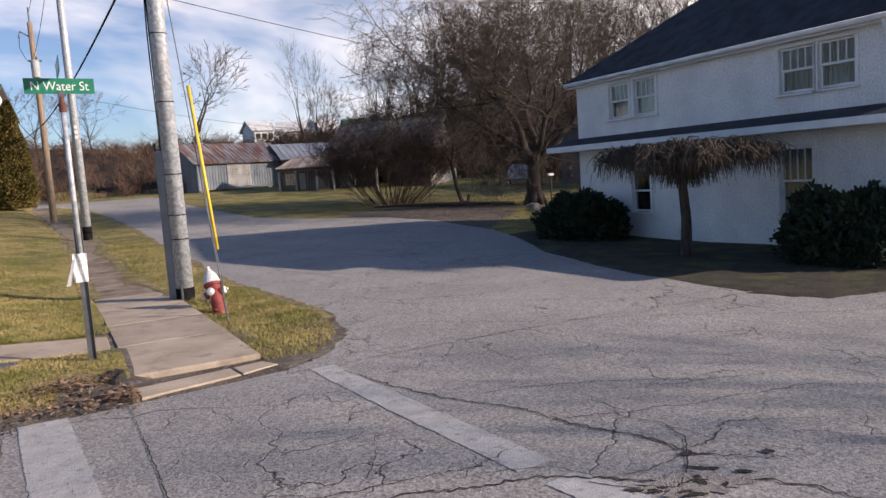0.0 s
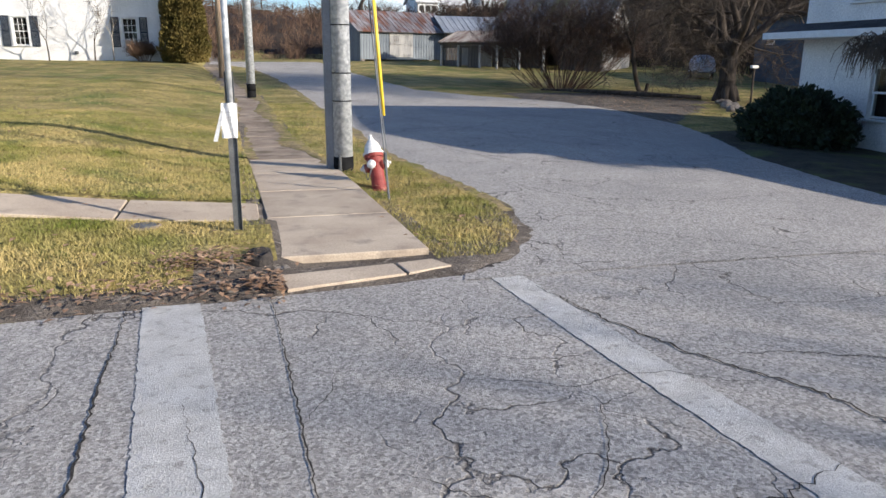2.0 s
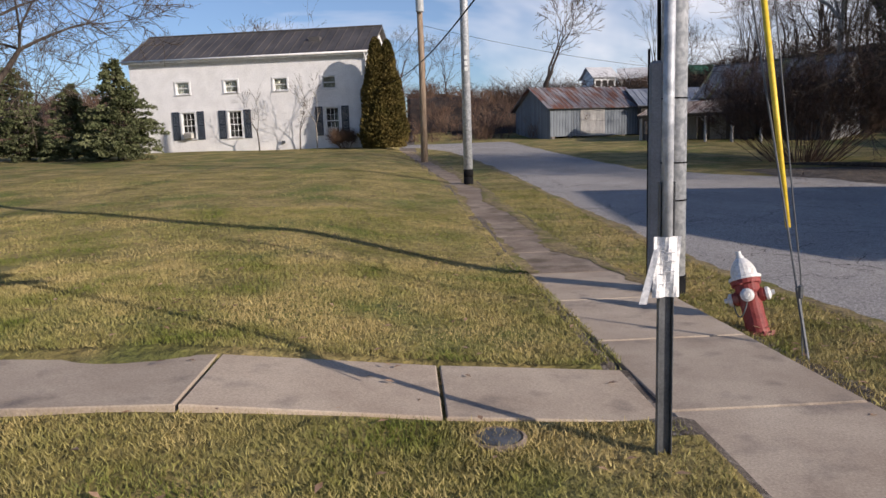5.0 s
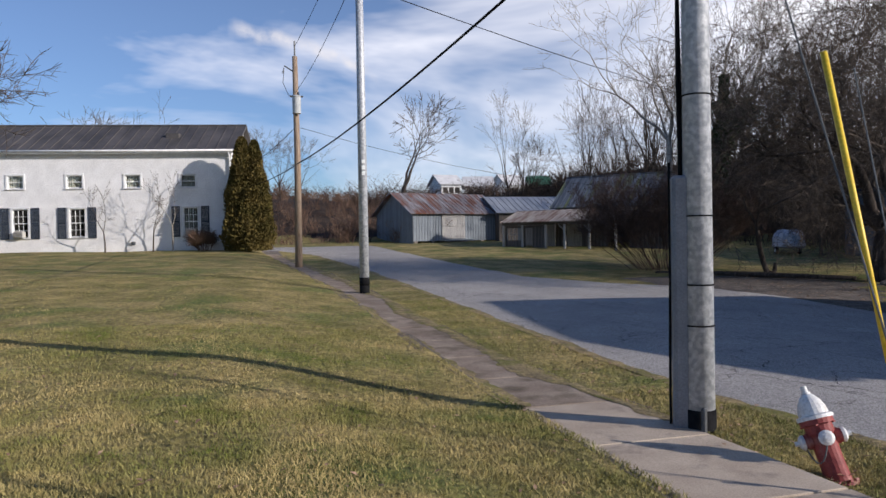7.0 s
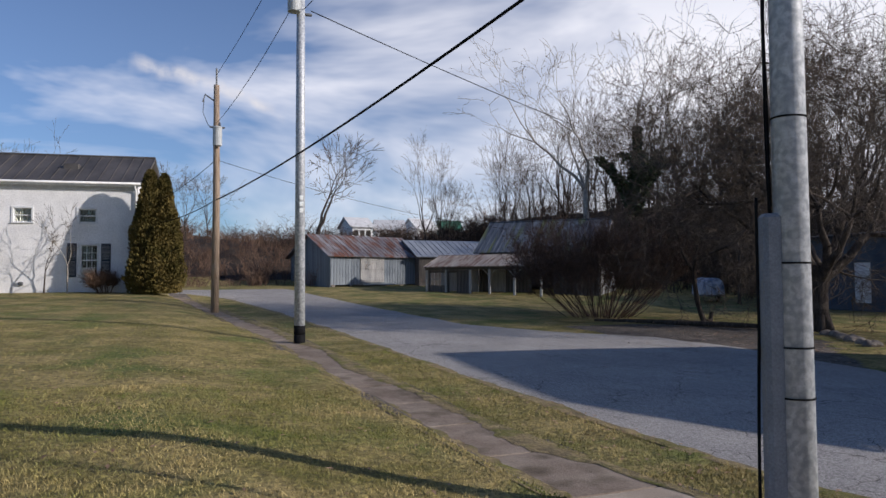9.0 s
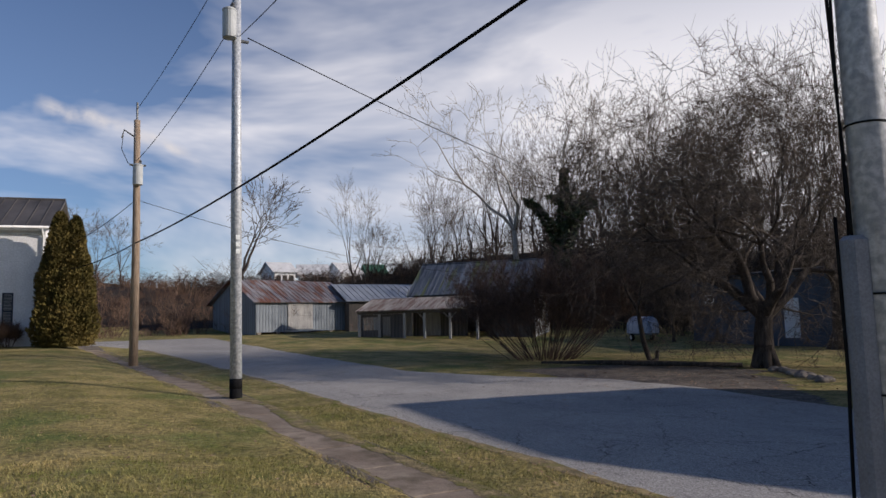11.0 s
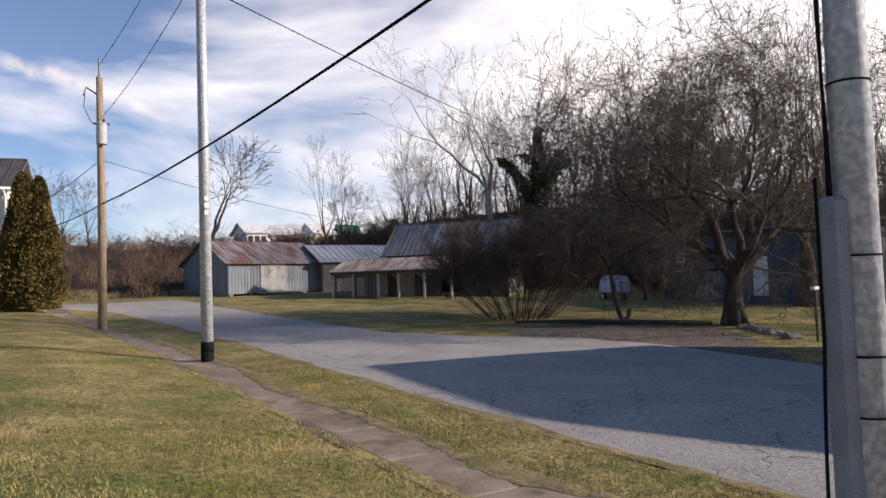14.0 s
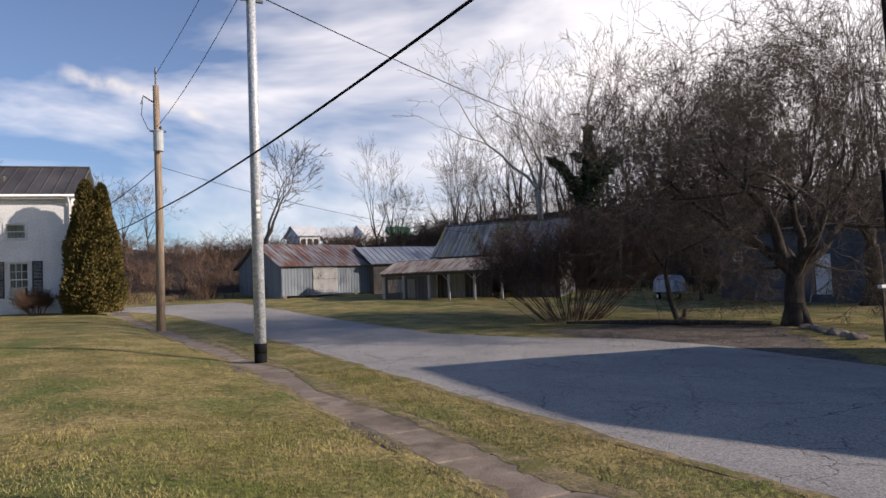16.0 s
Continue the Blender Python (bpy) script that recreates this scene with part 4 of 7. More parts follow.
# the white block house at the corner
def right_house():
    X, Y0, Y1, BZ = 13.7, 7.6, 16.65, -0.28
    EV, CAN, D = 4.12, 2.16, 6.0
    ho = thing("corner_house", (X, Y0, 0), "two-storey white painted house with a dark shingle roof and canopy", "house")
    L = Y1 - Y0
    m_front = pose(0, L, 0, 0, 0, -90)            # u from the far end to the corner; outside faces -x
    up_c = [1.72, 2.66, 6.86, 7.70]
    lows = [(2.42, 0.44, 1.50, 0.66), (6.82, 0.44, 1.80, 0.74)]
    holes = [(u - 0.38, u + 0.38, 2.86, 3.78) for u in up_c] + [(u - w / 2 - 0.01, u + w / 2 + 0.01, a - 0.02, b + 0.02) for u, a, b, w in lows]
    part("wall", put(wall_geo(0, L, BZ - 0.4, EV, 0.25, holes), m_front), WHITE_WALL, ho, "white painted block wall")
    # porch side, set back under the canopy, with the gable over it
    m_side = pose(0, 0, 0, 0, 0, 0)
    part("wall", put(wall_geo(0.25, D, BZ - 0.4, EV, 0.25, [(0.95, 1.78, BZ + 0.02, BZ + 2.02), (2.9, 3.8, 0.7, 1.85)]), m_side), WHITE_WALL, ho)
    part("wall", put(wall_geo(0.25, D, BZ - 0.4, EV, 0.25, []), pose(D + 0.25, L, 0, 0, 0, 180)), WHITE_WALL, ho)
    part("wall", put(wall_geo(0, L, BZ - 0.4, EV, 0.25, []), pose(D + 0.25, 0, 0, 0, 0, 90)), WHITE_WALL, ho)
    RG = 6.35
    mid = (D + 0.25) / 2
    part("gable", Geo().prism([(0, EV), (D + 0.25, EV), (mid, RG)], 0.001, 0.249, axis=1), WHITE_WALL, ho)
    part("floor_deck", Geo().box((0.3, 0.3, 2.2), (D, L - 0.3, 2.3)), INTERIOR, ho)
    o = 0.2
    sl = (RG - EV) / mid
    for xe, s in ((-o, 1), (D + 0.25 + o, -1)):
        poly = [(xe, -o, EV + 0.06 - o * sl), (xe, L + o, EV + 0.06 - o * sl), (mid, L - mid, RG + 0.06), (mid, -o, RG + 0.06)]
        part("roof", roof_slab(poly, 0.12), SHINGLE, ho, "dark charcoal shingle roof")
    xe2 = D + 0.25 + o
    part("hip", roof_slab([(-o, L + o, EV + 0.06 - o * sl), (xe2, L + o, EV + 0.06 - o * sl), (mid + 0.01, L - mid, RG + 0.055), (mid - 0.01, L - mid, RG + 0.055)], 0.12), SHINGLE, ho)
    part("gutter", gutter_geo((-o - 0.05, -o, EV - o * sl - 0.03), (-o - 0.05, L + o, EV - o * sl - 0.03), 0.055), TRIM, ho, smooth=True)
    part("soffit", Geo().box((-o, -o + 0.02, EV - o * sl - 0.12), (-0.003, L + o - 0.02, EV - o * sl - 0.09)), TRIM, ho)
    part("downpipe", Geo().tube([(-o - 0.02, 0.35, EV - 0.22), (-0.06, 0.35, EV - 0.45), (-0.06, 0.35, CAN + 0.27)], 0.04, 8), TRIM, ho, smooth=True)
    part("downpipe", Geo().tube([(-0.06, 0.28, CAN), (-0.06, 0.28, BZ + 0.05)], 0.04, 8), TRIM, ho, smooth=True)
    # canopy all along the front, round the corner over the porch
    part("canopy", roof_slab([(-0.78, -2.6, CAN + 0.07), (-0.78, L + 0.45, CAN + 0.07), (-0.002, L + 0.45, CAN + 0.30), (-0.002, -2.6, CAN + 0.30)], 0.05), SHINGLE, ho, "dark shingled canopy along the front")
    part("canopy_fascia", Geo().box((-0.80, -2.62, CAN - 0.06), (-0.76, L + 0.47, CAN + 0.09), 0.006), TRIM, ho)
    part("canopy_soffit", Geo().box((-0.76, -2.6, CAN - 0.06), (-0.003, L + 0.45, CAN - 0.03)), TRIM, ho)
    part("porch_roof", roof_slab([(-0.78, -2.6, CAN + 0.08), (D, -2.6, CAN + 0.08), (D, -0.002, CAN + 0.72), (0.9, -0.002, CAN + 0.72)], 0.06), SHINGLE, ho)
    part("porch_ceiling", Geo().box((-0.003, -2.6, CAN - 0.06), (D, -0.003, CAN - 0.02)), TRIM, ho)
    part("porch_fascia", Geo().box((-0.8, -2.66, CAN - 0.06), (D, -2.62, CAN + 0.09), 0.006), TRIM, ho)
    part("porch_post", Geo().box((-0.14, -0.22, BZ - 0.3), (0.06, -0.03, CAN - 0.06), 0.012), WHITE_WALL, ho)
    part("porch_post", Geo().box((3.9, -2.55, BZ - 0.3), (4.08, -2.37, CAN - 0.06), 0.012), TRIM, ho)
    part("porch_slab", Geo().box((-0.2, -2.7, BZ - 0.4), (D, -0.003, BZ + 0.0), 0.02), CONCRETE, ho)
    do = part("door", Geo().box((0.97, 0.06, BZ + 0.03), (1.76, 0.11, BZ + 2.0), 0.006), DARK_DOOR, ho, "dark brown front door")
    dp = Geo()
    for z in (0.25, 1.05):
        dp.box((1.1, 0.045, BZ + z), (1.63, 0.062, BZ + z + 0.65), 0.01)
    part("door_panel", dp, DARK_DOOR, do)
    part("door_handle", Geo().lathe([(0.012, 0), (0.012, 0.03), (0.03, 0.04), (0.03, 0.07)], 10, m=pose(1.68, 0.06, BZ + 1.0, 90, 0, 0)), GREY_STEEL, do)
    fr = Geo()
    fr.box((0.88, -0.03, BZ + 0.02), (0.95, 0.12, BZ + 2.1), 0.006)
    fr.box((1.78, -0.03, BZ + 0.02), (1.85, 0.12, BZ + 2.1), 0.006)
    fr.box((0.88, -0.035, BZ + 2.021), (1.85, 0.12, BZ + 2.1), 0.006)
    part("door_frame", fr, TRIM, ho)
    part("porch_lamp", Geo().lathe([(0.03, 0), (0.07, 0.04), (0.08, 0.14), (0.03, 0.18)], 10, m=pose(2.2, -0.1, 1.55)), BLACK, ho)
    part("mailbox", Geo().box((0.45, -0.12, 1.0), (0.62, -0.01, 1.25), 0.02), GREY_STEEL, ho)
    for u in up_c:
        window(ho, m_front, u, 2.88, 3.76, 0.74, (4, 1), (1, 1), trim=0.07)
    for u, a, b, w in lows:
        window(ho, m_front, u, a, b, w, (4, 1) if w > 0.7 else (1, 1), (1, 1), trim=0.08, dark=w < 0.7)
    window(ho, m_side, 3.35, 0.72, 1.83, 0.88, (1, 1), (1, 1), trim=0.07, dark=True)
    return ho


right_house()


def boards(parent, m, L, z0, z1, material, t=0.03, w=0.24, seed=1, skip=(), name="board"):
    """Upright boards on a wall at m; they share a mesh by height class and differ a little in place."""
    rnd = random.Random(seed)
    n = max(1, round(L / w))
    base = Geo().box((-L / n / 2 + 0.006, -t, 0), (L / n / 2 - 0.006, 0, 1), 0.004).mesh(name, material)
    for k in range(n):
        u = (k + 0.5) * L / n
        if any(a < u < b for a, b in skip):
            continue
        ob = new(name, base)
        ob.parent = parent
        h = z1(u) if callable(z1) else z1
        ob.matrix_basis = m @ pose(u, rnd.uniform(-0.008, 0.004), z0) @ Matrix.Diagonal((1, 1, h - z0, 1))


def shed():
    bz = 1.45
    sh = thing("shed", (10.1, 58.8, bz), "low grey board shed with a rusty tin roof", "shed", rz=16)
    L, W, EV, RG = 8.0, 6.0, 2.45, 4.0
    part("wall", put(wall_geo(0, L, 0.25, EV, 0.1, [(2.6, 4.5, 0.45, 2.3)]), side(0, 0, 0)), SHED_WALL, sh)
    boards(sh, side(0, 0, 0), L, 0.25, EV - 0.02, SHED_WALL, seed=3, skip=((2.5, 4.6),))
    part("wall", put(wall_geo(0, W - 0.1, 0.0, EV, 0.1, []), side(0, W, -90)), SHED_WALL, sh)
    boards(sh, side(0, W, -90), W, 0.0, lambda u: EV + (RG - EV) * (1 - abs(u - W / 2) / (W / 2)) - 0.1, SHED_WALL, seed=4)
    part("wall", put(wall_geo(0, L, 0.0, EV, 0.1, []), side(L, W, 180)), SHED_WALL, sh)
    part("wall", put(wall_geo(0.1, W, 0.0, EV, 0.1, []), side(L, 0, 90)), SHED_WALL, sh)
    for x in (0.0, L - 0.1):
        part("gable", Geo().prism([(0, EV), (W, EV), (W / 2, RG)], x + 0.001, x + 0.099, axis=0), SHED_WALL, sh)
    do = part("door", Geo().box((2.5, -0.07, 0.42), (4.6, -0.035, 2.32), 0.01), PALE_BOARD, sh, "pale weathered sliding plank door")
    dg = Geo()
    for z in (0.55, 1.35, 2.1):
        dg.box((2.55, -0.095, z), (4.55, -0.071, z + 0.12), 0.006)
    part("batten", dg, PALE_BOARD, do)
    part("step", Geo().box((2.2, -0.9, 0.22), (4.9, -0.05, 0.33), 0.01), PALE_BOARD, sh)
    for k in range(6):
        part("foundation_post", Geo().box((0.1 + k * (L - 0.5) / 5, -0.02, -0.3), (0.4 + k * (L - 0.5) / 5, 0.25, 0.25), 0.02), STONE, sh)
    o = 0.35
    for s in (1, -1):
        ye = -o if s > 0 else W + o
        sl = (RG - EV) / (W / 2)
        poly = [(-o, ye, EV + 0.05 - o * sl), (L + o, ye, EV + 0.05 - o * sl), (L + o, W / 2, RG + 0.05), (-o, W / 2, RG + 0.05)]
        ro = part("roof", roof_slab(poly, 0.05), RUST_ROOF, sh, "rust-streaked tin roof")
        part("seam", ribs(poly, 24, 0.05, 0.03), RUST_ROOF, ro)
    return sh


shed()


def barn():
    """The barn stands askew to the street; its long roof and low porch look towards the crossing. Local x runs along the front."""
    ba = thing("barn", (15.7, 49.1, 0.95), "old barn with a mossy tin roof and an open plank porch", "barn", rz=-45)
    L, F, B = 8.2, 2.7, 9.3
    EV, RG, PE = 2.85, 4.95, 1.88
    mid = (F + B) / 2
    X0 = 0.5
    m_front = side(0, F, 0)
    part("wall", put(wall_geo(X0, L, -0.5, EV, 0.12, [(1.2, 2.3, 0.0, 1.95), (4.0, 5.4, 0.0, 1.95)]), m_front), DARK_BOARD, ba)
    boards(ba, m_front @ pose(X0, 0, 0), L - X0, -0.2, EV - 0.4, DARK_BOARD, seed=8, skip=((0.6, 1.9), (3.4, 5.0)))
    part("inner_door", put(Geo().box((1.2, 0.13, 0.0), (2.3, 0.17, 1.95), 0.01), m_front), PALE_BOARD, ba, "pale plank door in the porch shade")
    part("wall", put(wall_geo(0, L - X0, -0.5, EV, 0.12, []), side(L, B, 180)), DARK_BOARD, ba)
    m_gable = side(L, F + 0.121, 90)
    gw = B - F - 0.242
    part("wall", put(wall_geo(0, gw, -0.5, EV, 0.12, [(2.3, 3.2, 1.4, 2.3)]), m_gable), PALE_BOARD, ba, "pale weathered plank gable wall")
    boards(ba, m_gable, gw, -0.3, lambda u: EV + (RG - EV) * (1 - abs(u - gw / 2) / (gw / 2)) - 0.06, PALE_BOARD, seed=9, skip=((2.25, 3.25),))
    boards(ba, m_gable @ pose(2.3, 0, 0), 0.9, -0.3, 1.4, PALE_BOARD, seed=10)
    part("wall", put(wall_geo(0, gw, -0.5, EV, 0.12, []), side(X0, B - 0.121, -90)), DARK_BOARD, ba)
    for x in (X0 + 0.001, L - 0.119):
        part("gable", Geo().prism([(F, EV), (B, EV), (mid, RG)], x, x + 0.118, axis=0), PALE_BOARD, ba)
    o = 0.35
    sl = (RG - EV) / (mid - F)
    for ye in (F - 0.15, B + o):
        zz = EV + 0.06 - (0.15 if ye < mid else o) * sl
        poly = [(X0 - o, ye, zz), (L + o, ye, zz), (L + o, mid, RG + 0.06), (X0 - o, mid, RG + 0.06)]
        ro = part("roof", roof_slab(poly, 0.06), MOSS_ROOF, ba, "dull tin roof with mossy streaks")
        part("seam", ribs(poly, 26, 0.03, 0.018), MOSS_ROOF, ro)
    part("ridge_cap", Geo().tube([(X0 - o, mid, RG + 0.08), (L + o, mid, RG + 0.08)], 0.06, 6), MOSS_ROOF, ba)
    part("rake_board", roof_slab([(L + o, F - 0.15, EV - 0.1), (L + o + 0.03, F - 0.15, EV - 0.1), (L + o + 0.03, mid, RG + 0.05), (L + o, mid, RG + 0.05)], 0.12), PALE_BOARD, ba)
    x0, x1 = -2.15, 5.95
    poly = [(x0, -0.3, PE), (x1, -0.3, PE), (x1, F - 0.13, EV - 0.15), (x0, F - 0.13, EV - 0.15)]
    ro = part("porch_roof", roof_slab(poly, 0.05), PORCH_TIN, ba, "pale rusted low-pitched porch roof")
    part("seam", ribs(poly, 30, 0.03, 0.018), PORCH_TIN, ro)
    part("porch_beam", Geo().box((x0, -0.07, PE - 0.2), (x1 - 0.1, 0.07, PE - 0.05), 0.01), DARK_BOARD, ba)
    for x in (-2.05, -0.75, 0.85, 2.1, 3.67, 5.3):
        part("porch_post", Geo().box((x - 0.065, -0.065, -0.5), (x + 0.065, 0.065, PE - 0.2), 0.012), PALE_BOARD, ba)
    for x in (2.1, 3.67):
        for s in (-1, 1):
            part("brace", Geo().tube([(x + s * 0.06, 0, PE - 0.55), (x + s * 0.4, 0, PE - 0.21)], 0.03, 5), PALE_BOARD, ba)
    part("porch_floor", Geo().box((x0, -0.1, -0.5), (x1, F - 0.002, 0.02), 0.02), DARK_BOARD, ba)
    # closed-in left bay with a lattice of old sashes
    part("bay_wall", put(wall_geo(-2.0, 0.78, 0.02, PE - 0.22, 0.06, [(-1.85, -0.85, 0.72, 1.5), (-0.6, -0.1, 0.1, 1.5)]), side(0, 0.15, 0)), DARK_BOARD, ba)
    boards(ba, side(-0.08, 0.15, 0), 0.84, 0.02, PE - 0.24, DARK_BOARD, seed=12)
    part("bay_back", put(wall_geo(-2.1, X0 - 0.001, -0.4, EV - 0.16, 0.1, []), side(0, F - 0.24, 0)), PALE_BOARD, ba)
    for k in range(5):
        part("sash_bar", Geo().box((-1.85 + k * 0.25 - 0.018, 0.14, 0.72), (-1.85 + k * 0.25 + 0.018, 0.17, 1.5)), PALE_BOARD, ba)
    part("sash_bar", Geo().box((-1.85, 0.135, 1.08), (-0.85, 0.165, 1.12)), PALE_BOARD, ba)
    return ba


barn()


def lean_building(name, at, rz, L, W, EV, RG, wallm, roofm, label, nr=18):
    b = thing(name, at, label, "outbuilding", rz=rz)
    for m, l in ((side(0, 0, 0), L), (side(L, 0, 90), W), (side(L, W, 180), L), (side(0, W, -90), W)):
        part("wall", put(wall_geo(0.001, l - 0.101, -0.5, EV, 0.1, []), m), wallm, b)
    for x in (0.0, L - 0.1):
        part("gable", Geo().prism([(0, EV), (W, EV), (W / 2, RG)], x + 0.002, x + 0.098, axis=0), wallm, b)
    for s in (1, -1):
        ye = -0.3 if s > 0 else W + 0.3
        sl = (RG - EV) / (W / 2)
        poly = [(-0.3, ye, EV + 0.05 - 0.3 * sl), (L + 0.3, ye, EV + 0.05 - 0.3 * sl), (L + 0.3, W / 2, RG + 0.05), (-0.3, W / 2, RG + 0.05)]
        ro = part("roof", roof_slab(poly, 0.06), roofm, b)
        part("seam", ribs(poly, nr, 0.05, 0.03), roofm, ro)
    return b


lean_building("outbuilding", (17.3, 59.9, 1.3), 0, 8, 6, 2.6, 3.9, DARK_BOARD, GREY_TIN, "low outbuilding with a dull grey tin roof")
lean_building("outbuilding", (20.9, 70.5, 2.0), 0, 6, 5, 2.6, 3.5, SHED_WALL, GREY_TIN, "far small outbuilding with a pale tin roof", 12)


def garage():
    ga = thing("garage", (30.0, 29.4, 0.7), "blue-grey flat-fronted garage in deep shade", "garage")
    L, W, EV, RG = 9.6, 7.0, 3.35, 3.95
    m = side(0, L, -90)
    part("wall", put(wall_geo(0, L, -1.0, EV, 0.15, [(1.0, 1.55, 1.95, 2.45), (5.8, 6.7, 0.05, 2.05)]), m), GARAGE, ga)
    for k in range(17):
        part("siding_board", put(Geo().box((0.0, -0.022, -0.3 + k * 0.21), (0.99, -0.002, -0.3 + k * 0.21 + 0.2), 0.004), m), GARAGE, ga)
        part("siding_board", put(Geo().box((1.56, -0.022, -0.3 + k * 0.21), (5.7, -0.002, -0.3 + k * 0.21 + 0.2), 0.004), m), GARAGE, ga)
        part("siding_board", put(Geo().box((6.8, -0.022, -0.3 + k * 0.21), (L, -0.002, -0.3 + k * 0.21 + 0.2), 0.004), m), GARAGE, ga)
    part("wall", put(wall_geo(0.16, W, -1.0, EV, 0.15, []), side(0, 0, 0)), GARAGE, ga)
    part("wall", put(wall_geo(0.16, W, -1.0, EV, 0.15, []), side(W + 0.15, L, 180)), GARAGE, ga)
    part("wall", put(wall_geo(0, L, -1.0, EV, 0.15, []), side(W + 0.15, 0, 90)), GARAGE, ga)
    part("roof", roof_slab([(-0.35, -0.35, EV + 0.06), (-0.35, L + 0.35, EV + 0.06), (W + 0.4, L + 0.35, RG + 0.06), (W + 0.4, -0.35, RG + 0.06)], 0.14), SHINGLE, ga)
    do = part("door", put(Geo().box((5.82, 0.04, 0.06), (6.68, 0.09, 2.03), 0.006), m), TRIM, ga, "white side door")
    part("door_handle", put(Geo().box((5.9, 0.0, 1.0), (5.95, 0.04, 1.1), 0.006), m), GREY_STEEL, do)
    window(ga, m, 1.275, 1.97, 2.43, 0.52, (1, 1), (1, 1), trim=0.05, dark=True)
    return ga


garage()


def hill_house(x, y, z, L, W, EV, RG, rz, label, wallm=None, roofm=None):
    wallm, roofm = wallm or FAR_WALL, roofm or FAR_ROOF
    b = thing("hill_house", (x, y, z), label, "house", group="houses on the hill", rz=rz)
    part("wall", put(wall_geo(0, L, -2.0, EV, 0.2, [(L * f - 0.5, L * f + 0.5, 0.9, 2.0) for f in (0.2, 0.5, 0.8)]), side(0, 0, 0)), wallm, b)
    for m, l in ((side(L, 0, 90), W), (side(L, W, 180), L), (side(0, W, -90), W)):
        part("wall", put(wall_geo(0.21, l, -2.0, EV, 0.2, []), m), wallm, b)
    # near-black blocks paint the unlit rooms behind these far windows
    for f in (0.2, 0.5, 0.8):
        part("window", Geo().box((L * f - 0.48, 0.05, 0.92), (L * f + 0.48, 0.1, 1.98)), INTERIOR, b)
    for x2 in (0.0, L - 0.2):
        part("gable", Geo().prism([(0, EV), (W, EV), (W / 2, RG)], x2 + 0.002, x2 + 0.198, axis=0), wallm, b)
    for ye in (-0.5, W + 0.5):
        sl = (RG - EV) / (W / 2)
        part("roof", roof_slab([(-0.5, ye, EV + 0.05 - 0.5 * sl), (L + 0.5, ye, EV + 0.05 - 0.5 * sl), (L + 0.5, W / 2, RG + 0.05), (-0.5, W / 2, RG + 0.05)], 0.15), roofm, b)

# ---------------------------------------------------------------- trees and shrubs
def fast_mesh(name, verts, faces, material, smooth=False):
    """A mesh from arrays; all faces have the same number of corners."""
    me = bpy.data.meshes.new(name)
    verts, faces = np.asarray(verts, np.float32), np.asarray(faces, np.int32)
    n, k = faces.shape
    me.vertices.add(len(verts))
    me.vertices.foreach_set("co", verts.ravel())
    me.loops.add(n * k)
    me.loops.foreach_set("vertex_index", faces.ravel())
    me.polygons.add(n)
    me.polygons.foreach_set("loop_start", np.arange(0, n * k, k, dtype=np.int32))
    if smooth:
        me.polygons.foreach_set("use_smooth", np.ones(n, bool))
    me.materials.append(material)
    me.update(calc_edges=True)
    return me


def limb_mesh(name, segs, sides, material):
    """Tapered limbs from rows (x0 y0 z0 r0 x1 y1 z1 r1)."""
    s = np.asarray(segs, float)
    p, q, r0, r1 = s[:, 0:3], s[:, 4:7], s[:, 3], s[:, 7]
    d = q - p
    d /= np.linalg.norm(d, axis=1, keepdims=True) + 1e-9
    ref = np.where(np.abs(d[:, 2:3]) < 0.9, np.array([[0, 0, 1.0]]), np.array([[1.0, 0, 0]]))
    a = np.cross(d, ref)
    a /= np.linalg.norm(a, axis=1, keepdims=True) + 1e-9
    b = np.cross(d, a)
    ang = np.arange(sides) * 2 * np.pi / sides
    ring = a[:, None, :] * np.cos(ang)[None, :, None] + b[:, None, :] * np.sin(ang)[None, :, None]
    v0 = p[:, None, :] + ring * r0[:, None, None]
    v1 = q[:, None, :] + ring * r1[:, None, None]
    verts = np.concatenate([v0, v1], 1).reshape(-1, 3)
    base = (np.arange(len(s)) * 2 * sides)[:, None]
    k = np.arange(sides)
    k2 = (k + 1) % sides
    faces = np.stack([base + k, base + k2, base + sides + k2, base + sides + k], -1).reshape(-1, 4)
    return fast_mesh(name, verts, faces, material, True)


